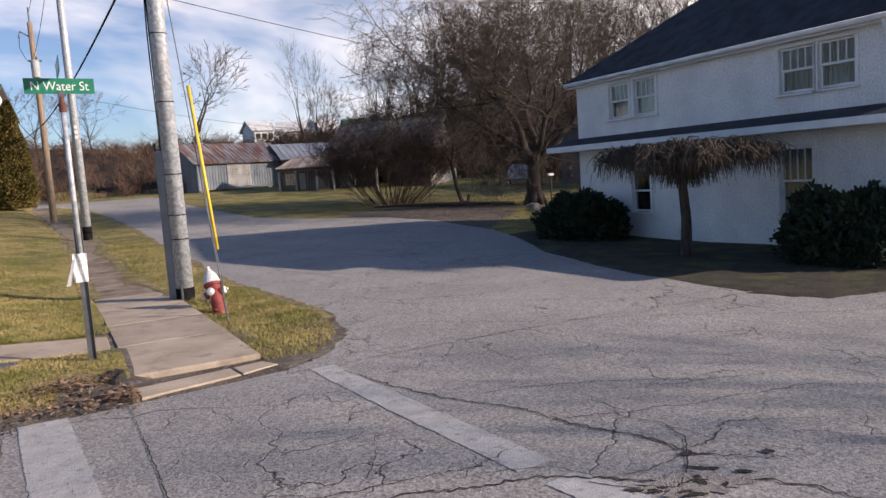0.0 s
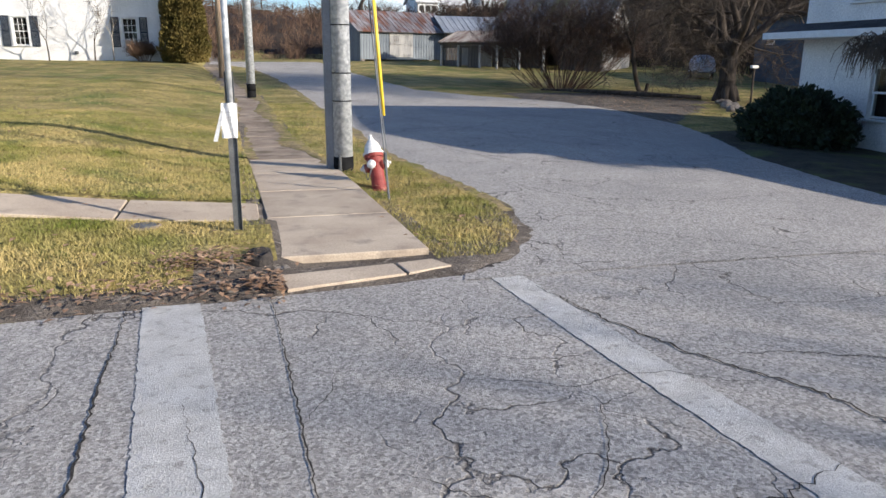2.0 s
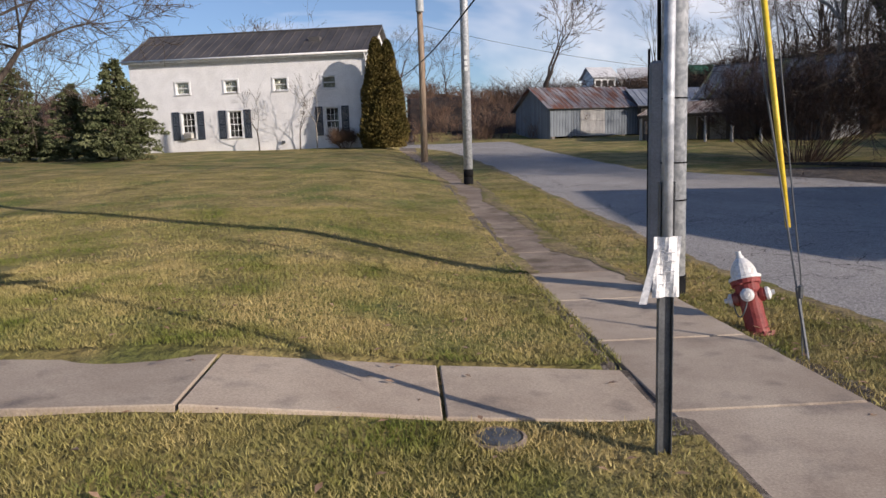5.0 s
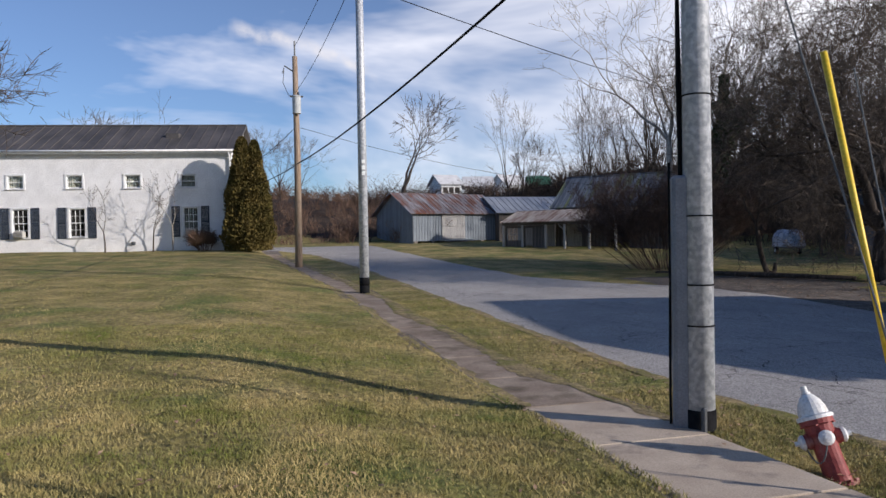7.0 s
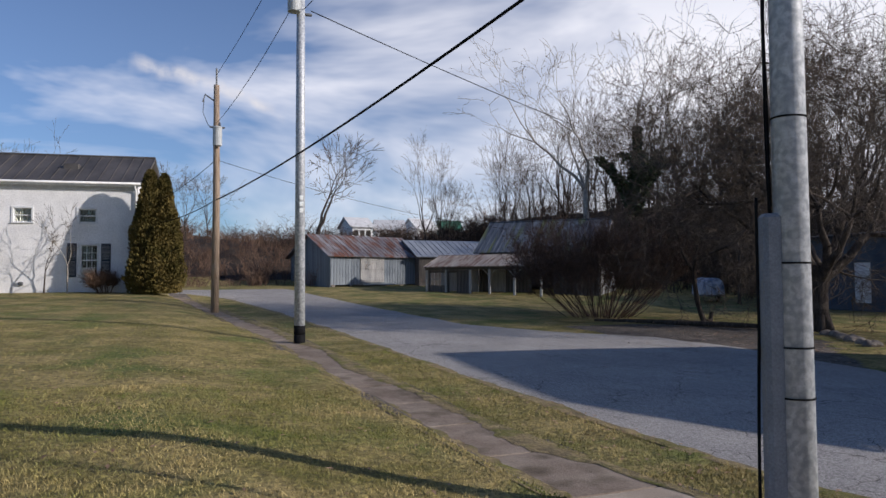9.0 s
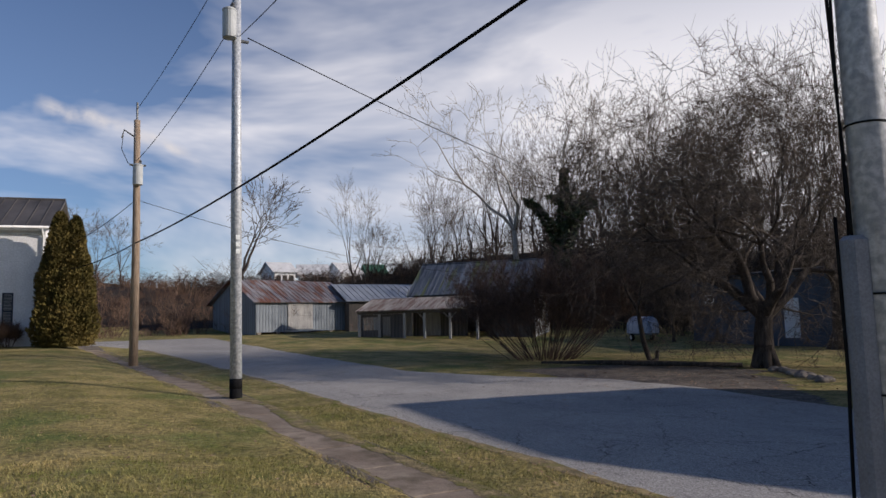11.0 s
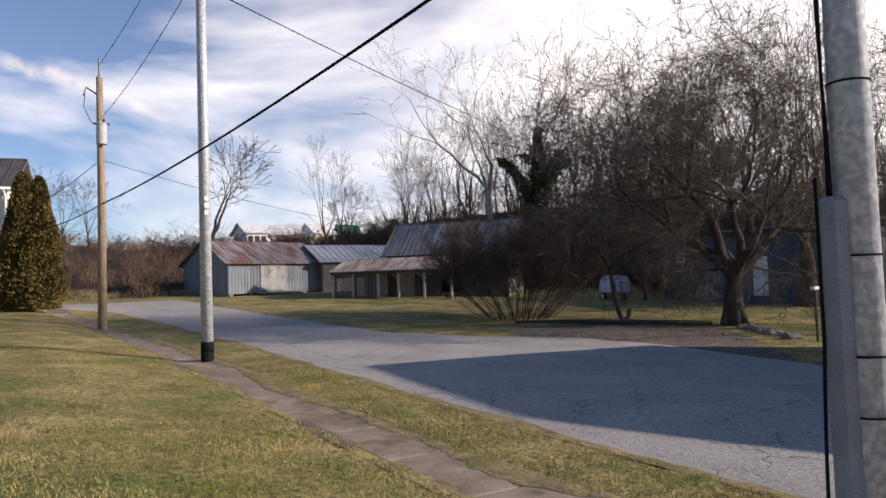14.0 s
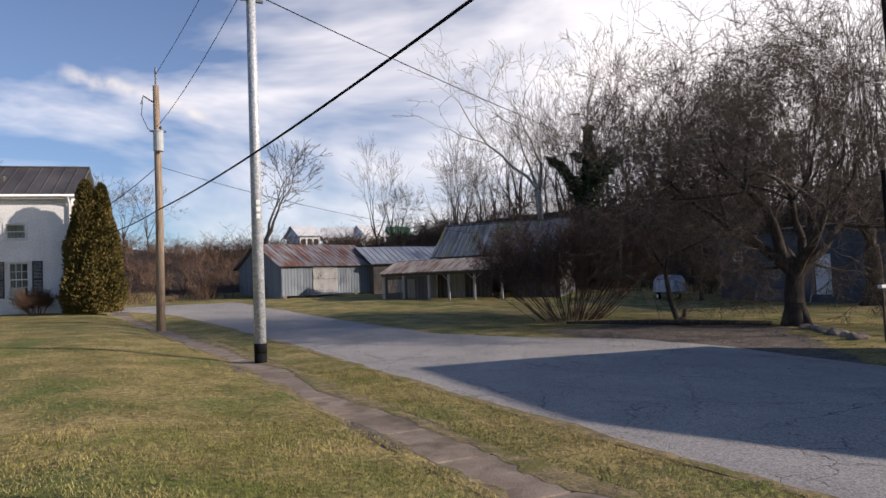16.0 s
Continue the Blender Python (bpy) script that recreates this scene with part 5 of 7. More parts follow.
def grow(seed, height, trunk_r, spread=0.9, first=0.25, levels=5, splits=(3, 5), lean=(0, 0), gravity=0.0, wiggle=0.25, ratio=0.68, side_shoots=2, lift=0.25, crowd=0):
    """Limbs of a bare tree from its foot at 0: (thick limbs, twigs)."""
    rnd = random.Random(seed)
    thick, thin = [], []

    def limb(p, d, length, r, level):
        n = 4 if level < 3 else 3
        pts = [p]
        dirs = d.copy()
        for k in range(n):
            w = wiggle * (0.35 if level == 0 else 1)
            dirs = (dirs + Vector((rnd.uniform(-w, w), rnd.uniform(-w, w), rnd.uniform(-w, w) * 0.6 + (lift * 0.3 if level < 4 else 0) - gravity * level * 0.1))).normalized()
            pts.append(pts[-1] + dirs * length / n)
        r_end = r * (0.72 if level == 0 else 0.5)
        for k in range(n):
            ra, rb = r + (r_end - r) * k / n, r + (r_end - r) * (k + 1) / n
            (thick if level <= 2 else thin).append((*pts[k], ra, *pts[k + 1], rb))
        if level >= levels:
            return
        kids = rnd.randint(*splits) + (crowd if level == 0 else 0)
        base_a = rnd.uniform(0, 6.28)
        for k in range(kids):
            a = base_a + 6.28 * k / kids + rnd.uniform(-0.4, 0.4)
            tilt = spread * rnd.uniform(0.55, 1.15) * (0.8 if level == 0 else 1)
            if k == 0 and level > 0:
                tilt *= 0.3
            ref = Vector((1, 0, 0)) if abs(dirs.z) > 0.8 else Vector((0, 0, 1))
            s = dirs.cross(ref).normalized()
            t = s.cross(dirs)
            nd = (dirs * math.cos(tilt) + (s * math.cos(a) + t * math.sin(a)) * math.sin(tilt)).normalized()
            limb(pts[-1], nd, length * ratio * rnd.uniform(0.8, 1.2) * (1.9 if level == 0 and first < 0.3 else 1), r_end * rnd.uniform(0.62, 0.85), level + 1)
        for k in range(side_shoots if level > 0 else 0):
            i = rnd.randint(1, n - 1)
            a = rnd.uniform(0, 6.28)
            ref = Vector((1, 0, 0)) if abs(dirs.z) > 0.8 else Vector((0, 0, 1))
            s = dirs.cross(ref).normalized()
            t = s.cross(dirs)
            nd = (dirs * 0.5 + (s * math.cos(a) + t * math.sin(a)) * 0.85).normalized()
            limb(pts[i], nd, length * 0.5 * rnd.uniform(0.7, 1.1), r_end * 0.5, max(level + 2, 3))
    limb(Vector((0, 0, -0.2)), Vector((lean[0], lean[1], 1)).normalized(), height * first, trunk_r, 0)
    # root flare
    for k in range(6):
        a = k * 1.05 + rnd.uniform(-0.2, 0.2)
        thick.append((math.cos(a) * trunk_r * 0.5, math.sin(a) * trunk_r * 0.5, trunk_r * 1.4, trunk_r * 0.55, math.cos(a) * trunk_r * 1.5, math.sin(a) * trunk_r * 1.5, -0.15, trunk_r * 0.25))
    return thick, thin


def fine_twigs(thin, seed, per=3, length=0.5, r=0.004, droop=0.0):
    """Short shoots added along thin limbs."""
    rnd = random.Random(seed)
    out = []
    for s in thin:
        p, q = Vector(s[0:3]), Vector(s[4:7])
        for _ in range(per):
            u = rnd.random()
            b = p.lerp(q, u)
            d = ((q - p).normalized() * 0.7 + Vector((rnd.uniform(-1, 1), rnd.uniform(-1, 1), rnd.uniform(-0.6, 1) - droop))).normalized()
            e = b + d * length * rnd.uniform(0.5, 1.2)
            out.append((*b, r, *e, r * 0.4))
    return out


def tree(name, at, limbs, label, bark=None, twig=None, extra=(), category="tree", group="", rz=0.0, sides=8, r_min=0.006):
    th = thing(name, at, label, category, group, rz=rz)
    thick, thin = limbs
    share("trunk", limb_mesh("trunk", thick, sides, bark or BARK), th, Matrix())
    thin = [(*s[:3], max(s[3], r_min), *s[4:7], max(s[7], r_min * 0.6)) for s in thin] + list(extra)
    if thin:
        share("crown", limb_mesh("crown", thin, 3, twig or TWIG), th, Matrix())
    return th


def leaf_cards(points, size, seed, spread=1.0, up=0.3):
    """Small leaf tufts: a bent pair of triangles at each point (a point and an outward way)."""
    rng = np.random.default_rng(seed)
    p = np.asarray([q[0] for q in points], float)
    o = np.asarray([q[1] for q in points], float)
    n = len(p)
    d = o * spread + rng.normal(0, 0.6, (n, 3)) + np.array([0, 0, up])
    d /= np.linalg.norm(d, axis=1, keepdims=True)
    s = np.cross(d, rng.normal(0, 1, (n, 3)))
    s /= np.linalg.norm(s, axis=1, keepdims=True)
    k = size * rng.uniform(0.6, 1.4, (n, 1))
    v = np.stack([p - s * k * 0.4, p + s * k * 0.4, p + d * k + s * k * 0.12, p + d * k - s * k * 0.12], 1).reshape(-1, 3)
    f = np.arange(n * 4).reshape(-1, 4)
    return v, f


# the broad maple at the edge of the yard
_l = grow(21, 7.4, 0.36, spread=1.14, first=0.25, levels=6, splits=(2, 4), wiggle=0.36, ratio=0.76, side_shoots=1, lift=0.16, gravity=0.03, crowd=4)
tree("maple_tree", (18.3, 25.5, ground_z(18.3, 25.5)), _l, "broad bare maple with a short thick trunk and dense twigs", extra=fine_twigs(_l[1], 5, 2, 0.6, 0.006, 0.35), r_min=0.009, rz=40)

# a thick old trunk and a slender tree before the garage
_l = grow(27, 9.5, 0.42, spread=0.8, first=0.3, levels=5, splits=(3, 4), wiggle=0.3, ratio=0.74, lift=0.2)
tree("yard_tree", (28.7, 29.4, ground_z(28.7, 29.4)), _l, "thick old bare tree beside the garage", r_min=0.010)
_l = grow(28, 7.0, 0.1, spread=0.6, first=0.45, levels=5, splits=(2, 3), wiggle=0.3, ratio=0.66)
tree("slender_tree", (28.3, 38.9, ground_z(28.3, 38.9)), _l, "slender bare tree at the garage corner", r_min=0.01, sides=6)

# the small leaning tree beside it
_l = grow(8, 5.2, 0.11, spread=0.7, first=0.42, levels=5, splits=(2, 3), lean=(-0.32, 0.05), wiggle=0.3, ratio=0.66)
tree("leaning_tree", (17.0, 29.2, ground_z(17.0, 29.2)), _l, "small leaning bare tree with twisted limbs", r_min=0.007, sides=7)
part("stub", Geo().tube([(0.1, 0, -0.1), (0.22, 0, 0.45)], [0.09, 0.07], 7), BARK, bpy.data.objects["leaning_tree"])


def shrub(name, at, height, radius, stems, seed, label, twig, levels=3, r=0.022, open_=0.75, fine=2, splay=1.25):
    rnd = random.Random(seed)
    segs = []

    def shoot(p, d, length, rr, level):
        for k in range(3):
            d = (d + Vector((rnd.uniform(-0.16, 0.16), rnd.uniform(-0.16, 0.16), rnd.uniform(-0.05, 0.12)))).normalized()
            q = p + d * length / 3
            segs.append((*p, rr, *q, rr * 0.8))
            p, rr = q, rr * 0.8
            if level < levels and k > 0:
                for _ in range(2):
                    nd = (d + Vector((rnd.uniform(-0.7, 0.7), rnd.uniform(-0.7, 0.7), rnd.uniform(-0.2, 0.5)))).normalized()
                    shoot(p, nd, length * rnd.uniform(0.4, 0.65), rr * 0.65, level + 1)
    for k in range(stems):
        a = rnd.uniform(0, 6.28)
        t = math.sqrt(rnd.random()) * open_
        shoot(Vector((math.cos(a) * 0.55 * radius * t / open_ * rnd.uniform(0.5, 1), math.sin(a) * 0.55 * radius * t / open_ * rnd.uniform(0.5, 1), -0.1)),
              Vector((math.cos(a) * t * radius / height * splay, math.sin(a) * t * radius / height * splay, 1)).normalized(), height * rnd.uniform(0.55, 0.8), r * rnd.uniform(0.7, 1.2), 0)
    th = thing(name, at, label, "shrub")
    small = [s for s in segs if s[3] < r * 0.35]
    share("base_growth", limb_mesh("base_growth", [s for s in segs if s[3] >= r * 0.35], 5, twig), th, Matrix())
    share("crown", limb_mesh("crown", small + fine_twigs(small, seed, fine, 0.35, 0.006), 3, twig), th, Matrix())
    return th


shrub("bare_bush", (15.2, 33.3, ground_z(15.2, 33.3)), 3.3, 2.7, 110, 3, "large rounded bare bush with reddish brown stems", RED_TWIG, levels=3, r=0.017, open_=1.0, fine=1, splay=1.75)
shrub("house_bush", (-3.9, 45.5, ground_z(-3.9, 45.5)), 0.8, 0.6, 26, 5, "small tan bare bush against the house", BRUSH, levels=2, r=0.014)

# saplings in front of the white house
for k, (x, y, h) in enumerate(((-8.75, 46.1, 3.7), (-6.45, 45.9, 3.4), (-5.5, 45.8, 4.3))):
    _l = grow(40 + k, h * 1.15, 0.045, spread=0.62 if k < 2 else 0.4, first=0.3, levels=4, splits=(2, 3), wiggle=0.25, ratio=0.7, lift=0.35)
    tree("sapling", (x, y, ground_z(x, y)), _l, "slender bare sapling against the white wall", PALE_BARK if k == 2 else BARK, group="saplings by the white house", sides=6, r_min=0.008)


def weeping_tree(at):
    th = thing("weeping_tree", at, "small mushroom-shaped weeping tree with drooping bare twigs", "tree")
    rnd = random.Random(6)
    thick = [(0, 0, -0.2, 0.12, 0.03, 0, 0.7, 0.095), (0.03, 0, 0.7, 0.095, -0.02, 0.02, 1.35, 0.085), (-0.02, 0.02, 1.35, 0.09, 0, 0, 1.6, 0.11)]
    thin = []
    for k in range(26):
        a = 6.28 * k / 26 + rnd.uniform(-0.15, 0.15)
        R = 1.72 * rnd.uniform(0.4, 1.0)
        p = Vector((0, 0, 1.55))
        for j in range(1, 6):
            u = j / 5
            q = Vector((math.cos(a) * R * u, math.sin(a) * R * u, 1.55 + 0.62 * math.sin(u * 2.0) * (1.1 - 0.25 * R / 1.8) - 0.18 * u * u)) + Vector((rnd.uniform(-.05, .05), rnd.uniform(-.05, .05), rnd.uniform(-.05, .05)))
            thick.append((*p, 0.035 * (1 - u * 0.7) + 0.004, *q, 0.035 * (1 - u * 0.8)))
            for _ in range(46 if j > 1 else 12):
                b = p.lerp(q, rnd.random())
                e = rnd.uniform(0.12, 0.42)
                aa = a + rnd.uniform(-2.8, 2.8)
                m1 = b + Vector((math.cos(aa) * e * 0.5, math.sin(aa) * e * 0.5, rnd.uniform(-0.12, 0.2)))
                m2 = m1 + Vector((math.cos(aa) * e * 0.35, math.sin(aa) * e * 0.35, -0.14 * rnd.random()))
                m3 = m2 + Vector((math.cos(aa) * 0.05, math.sin(aa) * 0.05, -rnd.uniform(0.03, 0.3)))
                m3.z = max(m3.z, 1.3)
                thin += [(*b, 0.008, *m1, 0.007), (*m1, 0.007, *m2, 0.006), (*m2, 0.006, *m3, 0.0035)]
            p = q
    share("trunk", limb_mesh("trunk", thick, 8, BARK), th, Matrix())
    share("crown", limb_mesh("crown", thin, 3, TWIG), th, Matrix())


weeping_tree((11.22, 10.42, ground_z(11.22, 10.42)))


def hedge(at, rx, ry, h, seed, label):
    th = thing("yew_bush", at, label, "shrub")
    rng = np.random.default_rng(seed)
    pts = []
    for _ in range(9000):
        d = rng.normal(0, 1, 3)
        d /= np.linalg.norm(d)
        d[2] = abs(d[2])
        lump = 1 + 0.24 * noise.noise(Vector(d) * 2.1 + Vector((seed, 0, 0))) + 0.16 * noise.noise(Vector(d) * 5)
        r = lump * rng.uniform(0.82, 1.06)
        z = (abs(d[2]) ** 0.7) * h * r
        pts.append(((d[0] * rx * r, d[1] * ry * r, z), tuple(d)))
    v, f = leaf_cards(pts, 0.085, seed, 1.0, 0.2)
    share("foliage", fast_mesh("foliage", v, f, HEDGE), th, Matrix())
    core = Geo().lathe([(rx * 0.8, -0.1), (rx * 0.85, h * 0.3), (rx * 0.7, h * 0.65), (rx * 0.35, h * 0.84)], 12)
    core.v = [(x, y * ry / rx, z) for x, y, z in core.v]
    part("inner_growth", core, HEDGE, th)


hedge((12.5, 15.2, ground_z(12.5, 15.2)), 1.0, 1.25, 1.05, 3, "rounded dark green yew bush by the white house")
hedge((12.4, 7.75, ground_z(12.4, 7.75)), 1.05, 1.25, 1.12, 7, "large dark green yew bush beside the porch")


def cone_evergreen(name, at, h, r, seed, label, material, n=15000, size=0.16, tips=((0, 0, 1.0, 1.0),), flat=0.0):
    th = thing(name, at, label, "tree")
    rng = np.random.default_rng(seed)
    pts = []
    for cx, cy, fr, fh in tips:
        for _ in range(int(n * fr * fh / len(tips))):
            u = rng.random() ** 0.85
            a = rng.uniform(0, 2 * np.pi)
            prof = (1 - u) ** 0.55 * (0.75 + 0.25 * min(1, u * 8)) if not flat else (1 - u) ** 0.9
            lump = 1 + 0.22 * noise.noise((math.cos(a) * 1.7 + seed, math.sin(a) * 1.7, u * h * 0.9)) + 0.12 * noise.noise((math.cos(a) * 4, math.sin(a) * 4 + seed, u * h * 2.4))
            rr = r * fr * prof * lump * rng.uniform(0.8, 1.03)
            pts.append(((cx + rr * math.cos(a), cy + rr * math.sin(a), 0.05 + u * h * fh), (math.cos(a), math.sin(a), 0.35 - flat)))
    v, f = leaf_cards(pts, size, seed, 0.9, 0.75 - flat)
    share("foliage", fast_mesh("foliage", v, f, material), th, Matrix())
    core = Geo()
    for cx, cy, fr, fh in tips:
        core = Geo().lathe([(r * fr * 0.66, 0.05), (r * fr * 0.62, h * fh * 0.45), (r * fr * 0.4, h * fh * 0.75), (0.05, h * fh * 0.95)], 10, m=Matrix.Translation((cx, cy, 0)))
        part("inner_branch", core, material, th)
    part("trunk", Geo().tube([(0, 0, -0.2), (0, 0, h * 0.7)], [0.14, 0.05], 7), BARK, th)
    return th


cone_evergreen("arborvitae", (-1.75, 44.6, ground_z(-1.75, 44.6)), 5.75, 1.2, 4, "tall twin-topped olive green arborvitae by the house corner", EVERGREEN, 40000, 0.105, ((-0.25, 0, 0.92, 1.0), (0.36, -0.1, 0.82, 0.97), (0.1, -0.3, 0.9, 0.72)))


def spruce(at, h, r, seed, label):
    th = thing("spruce_tree", at, label, "tree", "conifers on the lawn edge")
    rnd = random.Random(seed)
    segs, pts = [], []
    segs.append((0, 0, -0.2, 0.16, 0, 0, h, 0.02))
    z = 0.35
    while z < h * 0.97:
        R = r * min(1.0, 1.5 * (1 - z / h)) ** 0.75
        for k in range(9):
            a = rnd.uniform(0, 6.28)
            L = R * rnd.uniform(0.55, 1.15) * (1 + 0.45 * noise.noise((math.cos(a) * 1.6, math.sin(a) * 1.6, z * 0.9 + seed)))
            e = Vector((math.cos(a) * L, math.sin(a) * L, z - 0.12 * L + rnd.uniform(-0.1, 0.15)))
            b = Vector((0, 0, z))
            segs.append((*b, 0.025, *e, 0.006))
            for _ in range(int(62 * L) + 4):
                u = 0.25 + 0.75 * rnd.random() ** 0.7
                p = b.lerp(e, u)
                w = 0.32 * (1.15 - u) * L + 0.05
                p += Vector((rnd.uniform(-w, w), rnd.uniform(-w, w), rnd.uniform(-0.1, 0.08)))
                pts.append((tuple(p), (math.cos(a), math.sin(a), 0.1)))
        z += 0.19
    share("trunk", limb_mesh("trunk", segs, 6, BARK), th, Matrix())
    v, f = leaf_cards(pts, 0.11, seed, 1.0, 0.1)
    share("foliage", fast_mesh("foliage", v, f, SPRUCE), th, Matrix())
    return th


_first = spruce((-14.2, 40.5, ground_z(-14.2, 40.5)), 4.8, 1.8, 2, "bushy grey-green spruce at the lawn edge")
for x, y, s, rz in ((-17.2, 42.5, 0.8, 50), (-20.5, 43.5, 1.0, 120), (-23.5, 42, 0.85, 200), (-27, 45, 1.1, 300)):
    ob = copy_thing(_first, pose(x, y, ground_z(x, y), 0, 0, rz))
    ob.scale = (s, s, s)

# the bare tree whose branches hang in over the lawn
_l = grow(33, 7.5, 0.3, spread=0.85, first=0.28, levels=5, splits=(3, 4), wiggle=0.3, ratio=0.76, lift=0.1)
tree("lawn_tree", (-14.4, 27.8, ground_z(-14.4, 27.8)), _l, "bare spreading lawn tree with grey brown branches", BARK, TWIG, extra=fine_twigs(_l[1], 9, 2, 0.5, 0.009), r_min=0.014)

# ---------------------------------------------------------------- woods behind
kinds = []
for k, (h, sp, r) in enumerate(((11, 0.5, 0.15), (13, 0.42, 0.16), (9, 0.62, 0.15), (12, 0.52, 0.15), (8, 0.6, 0.11))):
    _l = grow(60 + k, h, r, spread=sp, first=0.24, levels=5, splits=(2, 3), wiggle=0.24, ratio=0.7, side_shoots=1, lift=0.34, crowd=2)
    rnd = random.Random(k)
    low = []
    for j in range(16):
        z, a = h * rnd.uniform(0.05, 0.3), rnd.uniform(0, 6.28)
        p = Vector((0, 0, z))
        for q in range(3):
            e = p + Vector((math.cos(a), math.sin(a), rnd.uniform(0.2, 0.9))) * rnd.uniform(0.4, 0.9)
            low.append((*p, 0.03 - 0.008 * q, *e, 0.022 - 0.008 * q))
            p, a = e, a + rnd.uniform(-0.5, 0.5)
    kinds.append((limb_mesh("trunk", _l[0], 6, BARK), limb_mesh("crown", [(*q[:3], max(q[3], 0.014), *q[4:7], max(q[7], 0.009)) for q in _l[1]] + low, 3, TWIG)))
rnd = random.Random(12)
spots = []
for k in range(6000):
    if len(spots) >= 104:
        break
    x, y = rnd.uniform(24, 74), rnd.uniform(22, 92)
    bearing = math.degrees(math.atan2(x + 2, y - 10))
    if bearing < 27.5 or hill(x, y) < 0.5 or x + 0.22 * (y - 40) < 33 + 4 * rnd.random() and y < 62:
        continue
    if any(math.hypot(x - a, y - b) < 2.3 for a, b in spots):
        continue
    spots.append((x, y))
    t = thing("woodland_tree", (x, y, ground_z(x, y)), "tall bare woodland tree on the slope", "tree", "woods on the slope", rz=rnd.uniform(0, 360))
    s = rnd.uniform(0.7, 1.1) * (0.75 + 0.35 * ss(28, 40, bearing))
    t.scale = (s, s, s * rnd.uniform(0.9, 1.2))
    a, b = kinds[rnd.randrange(len(kinds))]
    share("trunk", a, t, Matrix())
    share("crown", b, t, Matrix())
for k in range(26):
    x, y = rnd.uniform(33, 58), rnd.uniform(-6, 29)
    t = thing("woodland_tree", (x, y, ground_z(x, y)), "tall bare woodland tree on the slope", "tree", "woods on the slope", rz=rnd.uniform(0, 360))
    s = rnd.uniform(0.95, 1.3)
    t.scale = (s, s, s)
    a, b = kinds[rnd.randrange(len(kinds))]
    share("trunk", a, t, Matrix())
    share("crown", b, t, Matrix())
_l = grow(83, 12.5, 0.3, spread=0.62, first=0.24, levels=5, splits=(2, 4), wiggle=0.3, ratio=0.7, side_shoots=1, lift=0.22)
tree("bank_tree", (12.6, 74, ground_z(12.6, 74)), _l, "tall dark bare tree behind the shed", r_min=0.026, sides=7, rz=180)
for x, y, k, s in ((-4, 80, 4, 0.8), (-1, 84, 4, 0.9), (4, 86, 4, 0.85), (1.5, 80, 4, 0.8), (24.6, 77, 1, 0.75), (26.0, 76, 1, 0.65), (27.5, 78, 4, 0.9), (-10.5, 66, 3, 0.75), (-22, 70, 2, 0.8), (-30, 64, 2, 1.0), (-14, 75, 4, 1.1), (30, 84, 4, 0.9)):
    t = thing("woodland_tree", (x, y, ground_z(x, y)), "bare tree standing above the brushy bank", "tree", "trees on the bank", rz=37 * k + x * 11)
    t.scale = (s, s, s)
    share("trunk", kinds[k][0], t, Matrix())
    share("crown", kinds[k][1], t, Matrix())


def twisted_tree(at, seed, h, material, label, ivy=False):
    _l = grow(seed, h, 0.3, spread=0.6, first=0.4, levels=5, splits=(2, 3), wiggle=0.5, ratio=0.68, side_shoots=1, lift=0.35)
    t = tree("old_tree", at, _l, label, material, material, r_min=0.019)
    if ivy:
        pts = []
        rnd = random.Random(seed)
        for s in _l[0]:
            p, q = Vector(s[0:3]), Vector(s[4:7])
            if p.z > h * 0.72:
                continue
            for _ in range(int(90 * (q - p).length)):
                a = rnd.uniform(0, 6.28)
                o = Vector((math.cos(a), math.sin(a), 0))
                pts.append((tuple(p.lerp(q, rnd.random()) + o * (s[3] + rnd.uniform(0.05, 0.45))), tuple(o)))
        for path in ([(0, 0, 0), (0.2, 0.1, 4), (-0.2, 0, 7.5), (0.5, 0.2, 10.5), (0.3, 0, 12.6)], [(0, 0, 5.5), (-1.3, 0.6, 8.2), (-2.8, 1.3, 10.0)], [(-0.1, 0, 7.0), (1.2, -0.5, 9.0), (2.0, -0.9, 10.6)]):
            for a, b in zip(path, path[1:]):
                a, b = Vector(a), Vector(b)
                for _ in range(int(210 * (b - a).length)):
                    p = a.lerp(b, rnd.random())
                    ang = rnd.uniform(0, 6.28)
                    o = Vector((math.cos(ang), math.sin(ang), 0))
                    fat = (1.05 - 0.06 * p.z) * (0.7 + 0.5 * noise.noise((ang, p.z * 0.7, seed)))
                    pts.append((tuple(p + o * fat * rnd.uniform(0.55, 1.05)), tuple(o)))
        v, f = leaf_cards(pts, 0.26, seed, 0.8, -0.3)
        share("ivy", fast_mesh("ivy", v, f, IVY), t, Matrix())


twisted_tree((36.5, 58.5, ground_z(36.5, 58.5)), 71, 14, BARK, "old tree wrapped in dark ivy", True)
twisted_tree((34.0, 60.8, ground_z(34.0, 60.8)), 72, 20, PALE_BARK, "tall pale twisted bare tree")
twisted_tree((37.4, 59.6, ground_z(37.4, 59.6)), 75, 20.5, PALE_BARK, "tall pale twisted bare tree")


